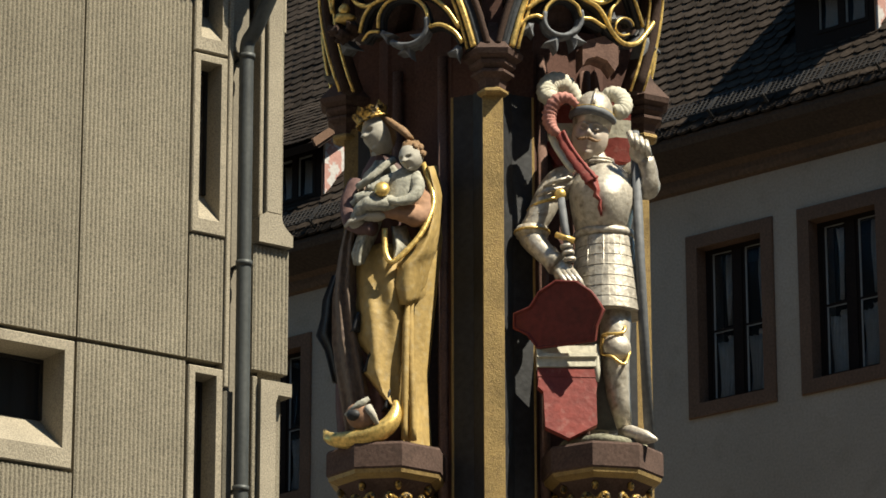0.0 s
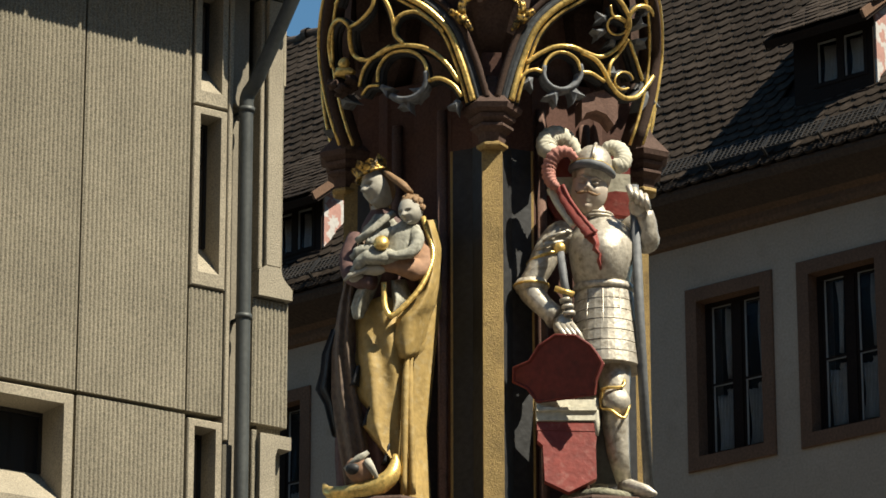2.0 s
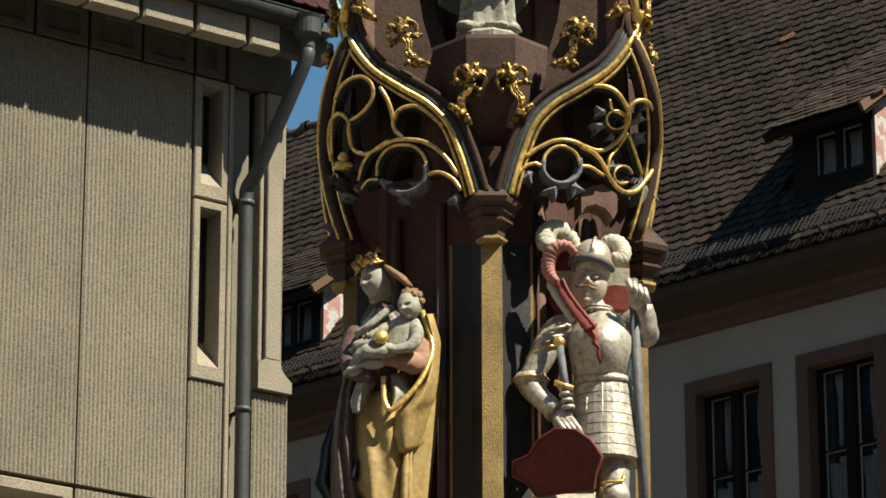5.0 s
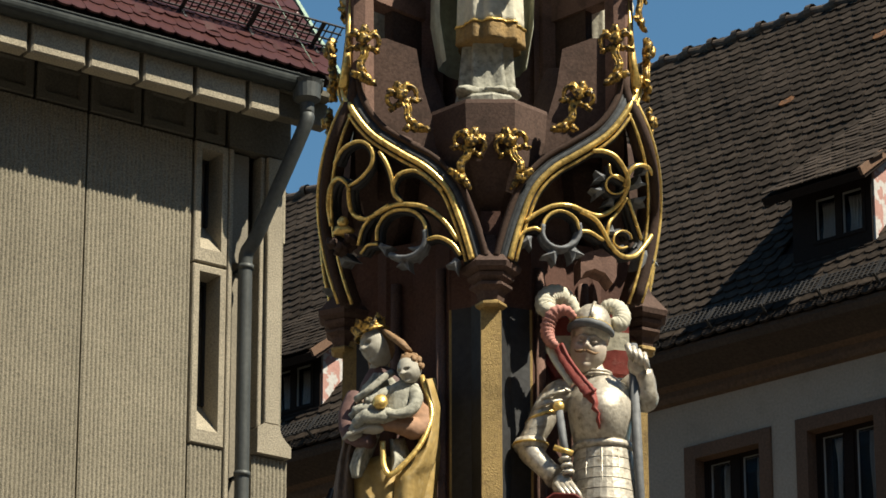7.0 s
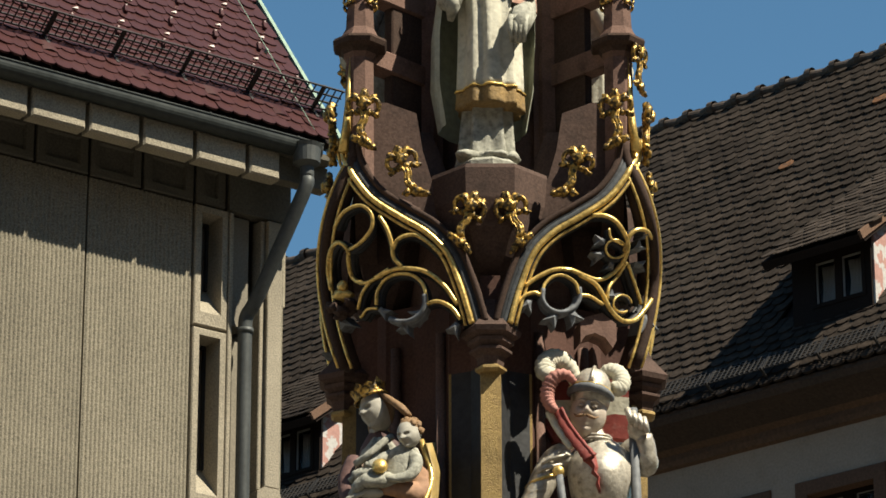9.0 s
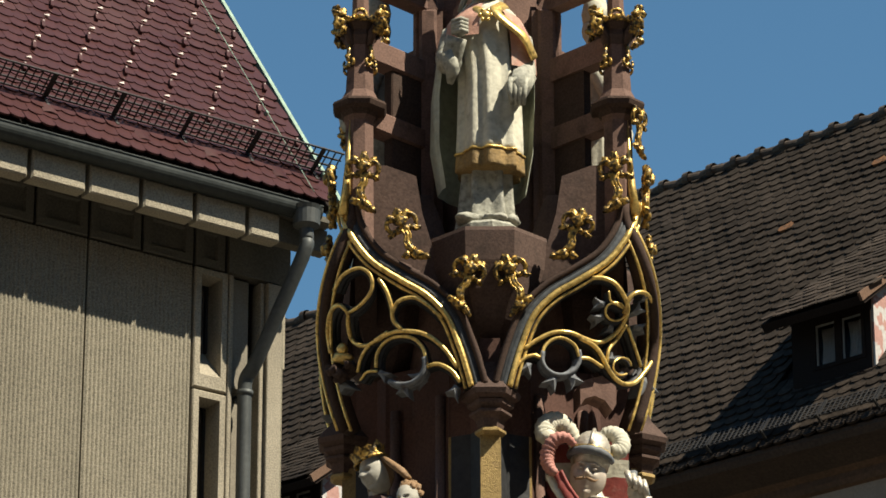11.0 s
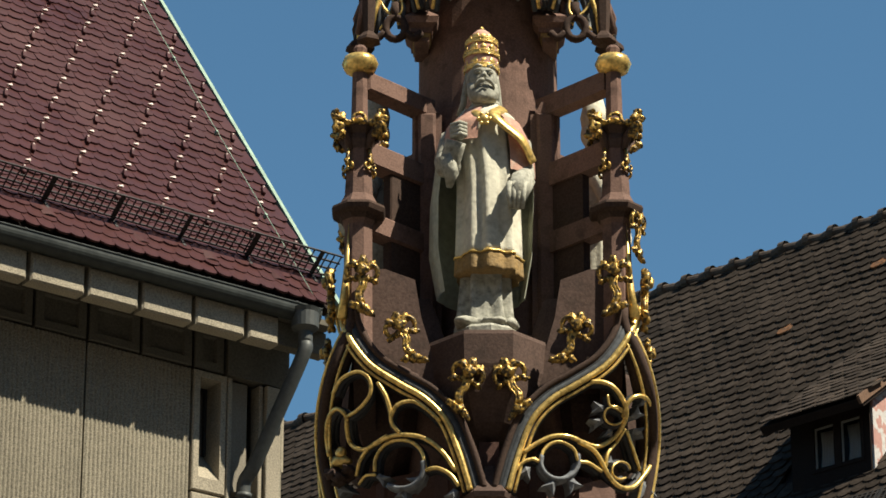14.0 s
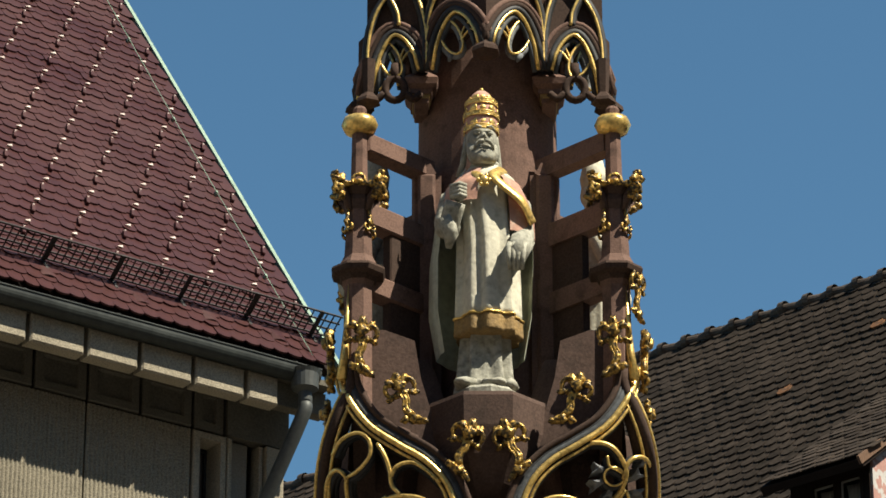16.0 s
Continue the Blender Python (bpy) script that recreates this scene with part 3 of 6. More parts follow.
for o in OPEN:
    casement_window(o[0], o[1], Z0, Z1)
s = Shape()
prof = [(0.0, 13.63), (-0.05, 13.65), (-0.07, 13.70), (-0.07, 13.76), (-0.14, 13.80), (-0.34, 13.90), (-0.46, 13.93), (-0.50, 13.99), (-0.50, 14.03), (0.0, 14.2)]
s.loft([[(x, y, z) for y, z in prof] for x in (-14.2, 6.2)], smooth=False)
# soffit faces take a darker brown than the moulding
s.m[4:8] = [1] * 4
SOFFIT = material("dark_brown_soffit_boards", (0.052, 0.037, 0.028), 0.85, vary=0.25, grain=30, patch=1.5, bump=0.2)
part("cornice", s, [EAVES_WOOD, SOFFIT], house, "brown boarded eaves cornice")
HP = 52.0


def ridge_at(x):
    return 6.66 - 0.0055 * (x + 0.7) ** 2 if x < -0.7 else 6.66


def sag(x, y):
    return -0.05 * math.sin(1.1 * x + 0.4) * math.sin(0.5 * y) * 0.6 + 0.012 * noise.noise((x * 1.3, y * 1.3, 0))


hroof_m = pose(0, -0.55, 14.03, HP)
s = Shape()
rows = []
for i in range(41):
    x = -14.2 + 20.4 * i / 40
    rows.append([(x, 0.02, -0.07), (x, ridge_at(x), -0.07), (x, ridge_at(x), -0.11), (x, 0.02, -0.11)])
s.loft(rows, smooth=False)
hroof = part("roof", s, DARK_WOOD, house, "steep roof of weathered brown plain tiles")
hroof.matrix_basis = hroof_m
hback = Shape()
hback.box(-14.2, 6.2, 0.0, 6.3, -0.05, 0.0)
hb = part("roof", hback, OLD_TILE, house, "rear slope of brown tiles")
hb.matrix_basis = pose(0, -0.55 + 2 * 6.75 * math.cos(radians(HP)), 14.03, 180 - HP)
s = Shape()
for i in range(60):
    x = -14.2 + 0.34 * i
    y = ridge_at(x)
    s.loft([[(x + d, y + r * math.cos(w) + 0.01, -0.005 + r * math.sin(w) + lift) for w in [(math.pi + 1.1) * j / 9 - 0.6 for j in range(10)]] for d, r, lift in ((0, 0.068, 0.0), (0.16, 0.058, -0.012), (0.25, 0.066, 0.0), (0.28, 0.088, 0.012), (0.36, 0.09, 0.012))], closed=False, smooth=False)
part("ridge_tiles", s, RIDGE_TILE, hroof, "half-round clay ridge tiles", kind="stuff")
net = Shape()
for k in range(30):
    x = 5.5 - 0.66 * k
    net.box(x - 0.012, x + 0.012, 0.10, 0.36, 0.10, 0.125)
    net.box(x - 0.012, x + 0.012, 0.085, 0.105, 0.0, 0.14)
for h in range(6):
    net.box(-14.2, 6.0, 0.108 + 0.046 * h, 0.119 + 0.046 * h, 0.102, 0.112)
for k in range(330):
    x = 6.0 - 0.06 * k
    net.box(x - 0.0055, x + 0.0055, 0.11, 0.345, 0.112, 0.121)
part("snow_net", net, IRON, hroof, "dark wire snow guard along the eaves")


def dormer(x0, x1, z0, z1, yf, w0, w1, v0, v1, r0, r1):
    """A shed dormer: body, small window, tiled roof, painted cheeks."""
    s, rng = Shape(), random.Random(round(x0 * 100))
    yb = 1.6
    for a, b in ((x0, w0), (w1, x1)):
        s.box(a, b, yf, yf + 0.12, z0, z1)
    s.box(w0, w1, yf, yf + 0.12, z0, v0)
    s.box(w0, w1, yf, yf + 0.12, v1, z1)
    d = part("dormer", s, DARK_WOOD, house, "small shed dormer with a dark wooden front")
    for x, n in ((x0, -1), (x1, 1)):
        c = Shape()
        c.plate([(yf + 0.02, z0 - 0.05), (yf + 0.02, z1), (yb, z1 + 0.72 * (yb - yf)), (yb, z0 - 0.05)], -0.012, 0.012)
        ck = part("cheek", c, SALMON if n > 0 else DARK_WOOD, d, "peeling salmon-painted cheek" if n > 0 else "dark boarded cheek")
        ck.matrix_basis = Matrix(((0, 1, 0, x + n * 0.014), (1, 0, 0, 0), (0, 0, 1, 0), (0, 0, 0, 1)))
    f = Shape()
    mid = (w0 + w1) / 2
    f.box(w0, w0 + 0.04, yf - 0.01, yf + 0.06, v0, v1), f.box(w1 - 0.04, w1, yf - 0.01, yf + 0.06, v0, v1), f.box(mid - 0.04, mid + 0.04, yf - 0.012, yf + 0.06, v0, v1)
    f.box(w0 + 0.04, w1 - 0.04, yf - 0.01, yf + 0.06, v0, v0 + 0.04)
    part("frame", f, DARK_WOOD, d)
    for a, b in ((w0 + 0.04, mid - 0.04), (mid + 0.04, w1 - 0.04)):
        gl = Shape()
        gl.box(a, b, yf + 0.03, yf + 0.04, v0 + 0.04, v1)
        part("pane", gl, CLEAR, d).visible_shadow = False
        rim = Shape()
        rim.box(a, a + 0.016, yf + 0.012, yf + 0.029, v0 + 0.04, v1 - 0.03), rim.box(a, b, yf + 0.012, yf + 0.029, v1 - 0.03, v1 - 0.012)
        part("putty", rim, LINING, d, "pale putty line")
        drape(d, a + 0.02, b - 0.01, v0 + 0.045, v1 - 0.03, yf + 0.10, 6, rng, 0.014)
    # near-black sheet standing in for the unlit room
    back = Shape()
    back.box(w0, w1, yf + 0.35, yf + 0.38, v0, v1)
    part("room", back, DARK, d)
    sill = Shape()
    sill.slab(x0 - 0.02, x1 + 0.02, yf - 0.035, yf, z0 - 0.02, z0 + 0.04)
    part("sill", sill, DARK_WOOD, d, "dark sill board")
    rf = Shape()
    rf.box(r0, r1, -0.05, 2.6, -0.10, -0.015)
    rr = part("dormer_roof", rf, DARK_WOOD, d, "shallow tiled dormer roof")
    rr.matrix_basis = pose(0, yf - 0.30, z1 - 0.07, 37)
    small = tile_shape(0.165, 0.30, 0.014, 0.02, 0.06)
    tl, rng = Shape(), random.Random(7)
    for r in range(17):
        for k in range(int((r1 - r0) / 0.17)):
            x = r0 + 0.085 + 0.17 * k + (0.085 if r % 2 else 0.0)
            tl.add(small.v, small.f, at=pose(x, 0.155 * r - 0.06, rng.uniform(0, 0.012), 0, rng.uniform(-2, 2), rng.uniform(-1.5, 1.5)))
    part("dormer_tiles", tl, OLD_TILE, rr, "weathered brown tiles", kind="stuff")
    bd = Shape()
    bd.box(r1 - 0.005, r1 + 0.025, -0.1, 2.4, -0.06, 0.025)
    part("barge_board", bd, FRAME_STONE, rr, "peeling edge board")
    return d


dormer(0.84, 1.77, 14.72, 15.52, 0.05, 1.07, 1.70, 14.92, 15.40, 0.70, 1.90)
dormer(-6.6, -5.36, 14.58, 15.24, -0.08, -6.05, -5.45, 14.66, 15.16, -6.75, -5.15)


# ---- fountain column ----
CREAM = material("cream_painted_stone", (0.50, 0.475, 0.38), 0.85, vary=0.14, grain=45, patch=5, bump=0.3, stain=(0.30, 0.28, 0.22), amount=0.3, sharp=0.3)
GREYSTONE = material("grey_weathered_stone", (0.30, 0.293, 0.243), 0.9, vary=0.22, grain=50, patch=9, bump=0.4, stain=(0.12, 0.115, 0.09), amount=0.45, sharp=0.3)
PALE = material("grey_flesh_paint", (0.34, 0.32, 0.27), 0.8, vary=0.12, grain=40, patch=7, bump=0.15, stain=(0.24, 0.22, 0.18), amount=0.3, sharp=0.3)
YELLOW = material("yellow_mantle_paint", (0.34, 0.235, 0.085), 0.65, 0.0, vary=0.16, grain=40, patch=7, bump=0.25, stain=(0.38, 0.30, 0.16), amount=0.3, sharp=0.3)
PLUM = material("plum_gown_paint", (0.10, 0.056, 0.05), 0.75, vary=0.2, grain=40, patch=6, bump=0.3)
ORANGE = material("orange_sleeve_paint", (0.26, 0.15, 0.092), 0.75, vary=0.18, grain=40, patch=6, bump=0.3)
RED = material("red_paint", (0.20, 0.040, 0.032), 0.65, vary=0.18, grain=40, patch=6, bump=0.25, stain=(0.28, 0.12, 0.10), amount=0.2, sharp=0.25)
SILVER = material("silvered_armour", (0.46, 0.42, 0.35), 0.46, 0.42, vary=0.2, grain=55, patch=8, bump=0.25, stain=(0.20, 0.165, 0.12), amount=0.32, sharp=0.25)
FLESH = material("pale_flesh_paint", (0.46, 0.39, 0.32), 0.7, vary=0.1, grain=40, patch=7, bump=0.15)
PINK = material("faded_pink_cape_paint", (0.40, 0.22, 0.165), 0.75, vary=0.14, grain=40, patch=5, bump=0.2, stain=(0.55, 0.45, 0.36), amount=0.3, sharp=0.3)
HAIR = material("brown_hair_paint", (0.20, 0.12, 0.06), 0.7, vary=0.2, grain=60, bump=0.4)

DULL_GOLD = material("tarnished_and_shaded_gold", (0.52, 0.32, 0.08), 0.4, 0.6, vary=0.3, grain=60, patch=14, bump=0.5, stain=(0.06, 0.045, 0.025), amount=0.72, sharp=0.16)

MANTLE = material("brown_grey_mantle_paint", (0.13, 0.095, 0.07), 0.8, vary=0.22, grain=45, patch=6, bump=0.3, stain=(0.07, 0.05, 0.045), amount=0.4, sharp=0.3)
CENTRE = pose(0.19, 14.55, 0)
fountain = thing("fountain_column", CENTRE, "tall gothic fountain column of painted and gilded red sandstone", "fountain")
CORNER, FACE = 0.56, 0.55


def quarter(k):
    return pose(0, 0, 0, 0, 0, 90 * k)


# shaft with four piers and four niches
edge, slots = [], []
for k in range(4):
    q = quarter(k)
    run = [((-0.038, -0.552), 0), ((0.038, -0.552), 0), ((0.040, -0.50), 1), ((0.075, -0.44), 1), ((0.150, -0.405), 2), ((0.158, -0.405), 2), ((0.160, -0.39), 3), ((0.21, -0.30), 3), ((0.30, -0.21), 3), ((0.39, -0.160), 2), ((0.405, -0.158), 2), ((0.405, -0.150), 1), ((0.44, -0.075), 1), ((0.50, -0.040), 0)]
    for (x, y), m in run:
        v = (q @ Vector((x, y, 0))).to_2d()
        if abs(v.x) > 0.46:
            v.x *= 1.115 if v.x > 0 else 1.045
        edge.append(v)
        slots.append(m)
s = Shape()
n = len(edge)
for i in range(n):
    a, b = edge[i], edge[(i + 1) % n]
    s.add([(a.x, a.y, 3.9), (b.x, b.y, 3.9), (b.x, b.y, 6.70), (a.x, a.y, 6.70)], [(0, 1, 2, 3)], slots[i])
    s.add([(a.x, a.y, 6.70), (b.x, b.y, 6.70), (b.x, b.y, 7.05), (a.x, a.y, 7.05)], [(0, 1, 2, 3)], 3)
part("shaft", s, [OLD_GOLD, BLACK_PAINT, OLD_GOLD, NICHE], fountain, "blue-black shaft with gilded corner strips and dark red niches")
s = Shape()
s.stack([(0, 0.95), (0.4, 0.95), (0.5, 0.7), (3.5, 0.62), (3.7, 0.72), (3.95, 0.66)], 8)
part("base", s, SANDSTONE, fountain, "plain octagonal sandstone base")


def scroll(s, c, d, out, reach, curl, r, turns=1.1, slot=0, flip=1):
    """A leaf that runs from c along d and curls in on itself towards out."""
    side = d.cross(out).normalized() * flip
    base = c + d * reach
    path = [c, c + d * reach * 0.5 + side * curl * 0.15]
    for i in range(11):
        a = -math.pi / 2 + 2 * math.pi * turns * i / 10
        k = curl * (1 - 0.055 * i)
        path.append(base + side * curl + k * (math.cos(a) * d + math.sin(a) * side) + out * (0.004 + 0.0012 * i))
    s.tube(path, [r * 0.7, r] + [r * (1.15 - 0.06 * i) for i in range(11)], slot, n=6)


def crumple(s, c, r, seed, turn=None, amp=0.22, lobes=3, slot=0, n=14, m=9):
    """A carved leaf knot: a rounded lump with lobes and creases."""
    rings = []
    for i in range(m + 1):
        w = math.pi * (0.03 + 0.94 * i / m) - math.pi / 2
        row = []
        for j in range(n):
            q = 2 * math.pi * j / n
            k = 1 + amp * math.cos(lobes * q + seed) * math.cos(w) + 0.6 * amp * math.sin(4 * w + 2 * q + seed * 1.7)
            k += 0.5 * amp * noise.noise((2.1 * math.cos(q) + seed, 2.1 * math.sin(q), 2.1 * math.sin(w)))
            v = Vector((r[0] * k * math.cos(w) * math.cos(q), r[1] * k * math.cos(w) * math.sin(q), r[2] * k * math.sin(w)))
            row.append(Vector(c) + (turn @ v if turn else v))
        rings.append(row)
    s.loft(rings, slot)


def leaf_cluster(seed, foot):
    """A gilded crocket: three upright lobes over two looped leaves, a creased stem and a spreading foot."""
    rng, s = random.Random(seed), Shape()
    lean = lambda a: Euler((0, radians(a), 0)).to_matrix()
    for x, z, a, h in ((0.0, 0.062, 0, 0.021), (-0.026, 0.050, -28, 0.017), (0.027, 0.051, 30, 0.018)):
        crumple(s, (x, -0.014, z), (0.014, 0.014, h), rng.uniform(0, 6), lean(a), 0.22, 2)
    crumple(s, (0.0, -0.026, 0.030), (0.021, 0.016, 0.020), rng.uniform(0, 6), None, 0.25, 4)
    for sd in (-1, 1):
        k = rng.uniform(0.9, 1.12)
        loop = [(sd * (0.030 + 0.020 * k * math.cos(radians(w))), -0.016 - 0.010 * math.sin(radians(w * 0.5)), 0.024 + 0.023 * k * math.sin(radians(w))) for w in range(165, -120, -25)]
        s.tube(loop, [0.0075 + 0.004 * math.sin(math.pi * i / (len(loop) - 1)) for i in range(len(loop))], n=8, flat=0.75)
        crumple(s, (sd * 0.040, -0.014, -0.004), (0.016, 0.013, 0.010), rng.uniform(0, 6), lean(sd * 25), 0.3, 3)
        crumple(s, (sd * 0.017, -0.012, 0.004), (0.013, 0.012, 0.012), rng.uniform(0, 6), None, 0.3, 3)
    stem = smooth_line([(0.0, -0.012, 0.01), (0.006, -0.012, -0.022), (-0.004, -0.010, -0.052), (foot * 0.006, -0.008, -0.082)], 3)
    s.tube(stem, [0.014, 0.0125, 0.012, 0.0125, 0.012, 0.0125, 0.0135, 0.014, 0.014, 0.013], n=9)
    s.tube([p + Vector((0.010, -0.007, 0)) for p in stem], 0.0045, n=6)
    s.tube([p + Vector((-0.009, -0.008, 0)) for p in stem], 0.0045, n=6)
    crumple(s, (foot * 0.010, -0.012, -0.098), (0.026, 0.016, 0.016), rng.uniform(0, 6), lean(foot * 25), 0.32, 3)
    crumple(s, (foot * 0.036, -0.010, -0.110), (0.022, 0.012, 0.010), rng.uniform(0, 6), lean(foot * 40), 0.3, 3)
    crumple(s, (-foot * 0.018, -0.010, -0.088), (0.016, 0.012, 0.012), rng.uniform(0, 6), None, 0.3, 3)
    return s


# consoles in the four niches
def console():
    c = Shape()
    c.stack([(5.0, 0.10), (5.08, 0.12), (5.155, 0.19)], 8, slot=0)
    c.stack([(5.155, 0.19), (5.17, 0.222), (5.185, 0.226)], 8, slot=1)
    c.stack([(5.185, 0.226), (5.192, 0.232), (5.275, 0.232), (5.285, 0.226)], 8, slot=0)
    for j in range(8):
        w = radians(22.5) + 2 * math.pi * j / 8
        d, t = Vector((math.cos(w), math.sin(w), 0)), Vector((-math.sin(w), math.cos(w), 0))
        p = d * 0.165 + Vector((0, 0, 5.13))
        for sd in (-1, 1):
            scroll(c, p - Vector((0, 0, 0.05)), (t * sd + Vector((0, 0, 0.6))).normalized(), d, 0.03, 0.016, 0.010, slot=2, flip=sd)
        c.ball(p + d * 0.012, (0.014, 0.014, 0.018), 2, n=7, m=5)
    return c


PLACES = [(-0.40, -0.40), (0.40, -0.40), (0.40, 0.40), (-0.40, 0.40)]
for i, (x, y) in enumerate(PLACES):
    ob = part("console", console(), [CARVED, OLD_GOLD, DULL_GOLD], fountain, "eight-sided red sandstone console with a gilded lower edge")
    ob.location = (x, y, 0)
    ob.rotation_euler.z = radians(12 if i % 2 else -8)

# colonnettes in the niche corners and a carved boss under each vault
for k in range(4):
    for x, y in ((0.19, -0.365), (0.365, -0.19)):
        s = Shape()
        s.tube([(x, y, 3.95), (x, y, 6.88)], 0.021, n=10)
        part("colonnette", s, SANDSTONE, fountain, "slim red sandstone colonnette").matrix_basis = quarter(k)
s = Shape()
s.plate([(-0.068, 6.80), (-0.05, 6.83), (-0.01, 6.845), (0.03, 6.83), (0.06, 6.79), (0.075, 6.82), (0.075, 6.89), (0.02, 6.930), (-0.05, 6.905), (-0.068, 6.885)], -0.05, 0.05, at=pose(0.40, -0.42, 0, 0, 0, 14))
part("vault_boss", s, SANDSTONE, fountain, "carved red sandstone boss")

# capitals
cap = Shape()
cap.stack([(6.655, 0.048), (6.665, 0.060), (6.675, 0.060), (6.682, 0.048)], 6, slot=1, turn=0)
cap.stack([(6.682, 0.048), (6.69, 0.05)], 6, slot=0, turn=0)
cap.stack([(6.69, 0.050), (6.715, 0.056), (6.722, 0.062)], 6, slot=0, turn=0)
cap.stack([(6.722, 0.062), (6.735, 0.082), (6.745, 0.082), (6.752, 0.066)], 6, slot=0, turn=0)
cap.stack([(6.752, 0.064), (6.768, 0.088), (6.782, 0.092), (6.786, 0.082)], 6, slot=0, turn=0)
cap.stack([(6.786, 0.084), (6.800, 0.112), (6.820, 0.119), (6.828, 0.112), (6.90, 0.050), (6.95, 0.03)], 6, slot=0, turn=0)
cap_me = cap.mesh("capital", [CARVED, OLD_GOLD])
for k in range(4):
    piece("capital", cap_me, fountain, quarter(k) @ pose(0, -(0.535, 0.60, 0.535, 0.57)[k], 0))


# ---- ogee canopy ----
def bulge(z):
    return max(0.0, 1 - ((z - 7.07) / 0.46) ** 2)


def on_face(x, z, out=0.0):
    """A point of a canopy arch: x and z give its place in the camera's view, and depth shifts it to fit that view;
    the arch bows in plan from the front pier round to the side pier, rounder below, squarer towards the apex over the
    corner."""
    rx, ry = CORNER + 0.10 * bulge(z) + 0.012, 0.575 + 0.03 * bulge(z)
    n = 2.2 + 11.0 * min(1.0, max(0.0, (z - 7.0) / 0.5)) ** 1.6
    f = min(0.985, abs(x) / rx)
    y = -ry * (1 - f ** n) ** (1 / n)
    normal = Vector((math.copysign(f ** (n - 1) / rx, x), -((-y / ry) ** (n - 1)) / ry)).normalized()
    back = y + FACE + 0.10 * bulge(z) * (0.25 + 0.75 * f)
    return Vector((x * (1 + back / 14.0) + normal.x * out, y + normal.y * out, z + 0.38 * back))


OGEE = [(0.072, 6.84), (0.087, 6.90), (0.118, 7.003), (0.166, 7.12), (0.244, 7.205), (0.342, 7.265), (0.449, 7.34), (0.517, 7.434), (0.552, 7.53), (0.562, 7.62)]


def offset(line, d):
    out = []
    for i, p in enumerate(line):
        a, b = line[max(0, i - 1)], line[min(len(line) - 1, i + 1)]
        t = (b - a).normalized()
        out.append(p + d * Vector((t.y, -t.x)))
    return out


def flat_curve(pts, n=6):
    return [Vector((p.x, p.y)) for p in smooth_line([(x, z, 0) for x, z in pts], n)]


def bar(s, pts, side, r=0.0075, body=0.019, n=5, gold=0, dark=1):
    """A tracery bar: a gilded fillet on a deeper dark body."""
    line = flat_curve(pts, n)
    s.tube([on_face(side * p.x, p.y, 0.010) for p in line], r * 0.98, gold, n=7)
    s.tube([on_face(side * p.x, p.y, -0.012) for p in line], body * 0.78, dark, n=7)
    s.tube([on_face(side * p.x, p.y, -0.034) for p in line], body * 0.62, dark, n=7)


def ring(s, cx, cz, r, a0, a1, side, gold=0, dark=1, rr=0.009):
    pts = [(cx + r * math.cos(radians(a0 + (a1 - a0) * i / 12)), cz + r * math.sin(radians(a0 + (a1 - a0) * i / 12))) for i in range(13)]
    bar(s, pts, side, rr, n=2, gold=gold, dark=dark)


def leaf_point(s, cx, cz, w, size, side, slot=2):
    """A cusp: a small faceted swallowtail leaf."""
    d = Vector((math.cos(radians(w)), math.sin(radians(w))))
    e = Vector((-d.y, d.x))
    c = Vector((cx, cz))
    p = [c + size * 0.22 * e, c + size * (0.45 * d + 0.30 * e), c + size * (0.95 * d + 0.52 * e), c + size * 0.68 * d, c + size * (0.95 * d - 0.52 * e), c + size * (0.45 * d - 0.30 * e), c - size * 0.22 * e]
    n, mid = len(p), c + 0.42 * size * d
    front = [on_face(side * q.x, q.y, 0.004) for q in p]
    s.add(front + [on_face(side * q.x, q.y, -0.046) for q in p] + [on_face(side * mid.x, mid.y, 0.016)],
          [(i, (i + 1) % n, 2 * n) for i in range(n)] + [(i, n + i, n + (i + 1) % n, (i + 1) % n) for i in range(n)] + [tuple(range(2 * n - 1, n - 1, -1))], slot)


def half_arch(side):
    s = Shape()
    ogee = flat_curve(OGEE, 6)
    for d, out, r, slot in ((0.0, 0.014, 0.0125, 0), (0.024, 0.006, 0.0062, 0), (-0.022, 0.002, 0.017, 4), (-0.036, 0.004, 0.013, 1), (0.012, -0.014, 0.02, 1), (-0.054, 0.014, 0.013, 3), (-0.045, -0.02, 0.026, 3)):
        s.tube([on_face(side * p.x, p.y, out) for p in offset(ogee, d)], r, slot, n=8)
    zz = [6.66 + 0.95 * i / 18 for i in range(19)]
    for k, (r, slot) in enumerate(((0.0085, 0), (0.022, 3), (0.0065, 0))):
        s.tube([on_face(side * (CORNER + 0.10 * bulge(z) - 0.012 - 0.024 * k), z, 0.006) for z in zz], r, slot, n=7)
    s.tube([on_face(side * (CORNER + 0.10 * bulge(z) - 0.034), z, -0.03) for z in zz], 0.034, 3, n=8)
    return s


# Lighter slate tone paints the sunlit look of the blue-black chamfer.
BAND = material("sunlit_black_band_paint", (0.05, 0.055, 0.06), 0.7, vary=0.3, grain=50, patch=7, bump=0.2)
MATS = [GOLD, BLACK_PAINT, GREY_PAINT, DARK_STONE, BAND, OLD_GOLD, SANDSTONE]


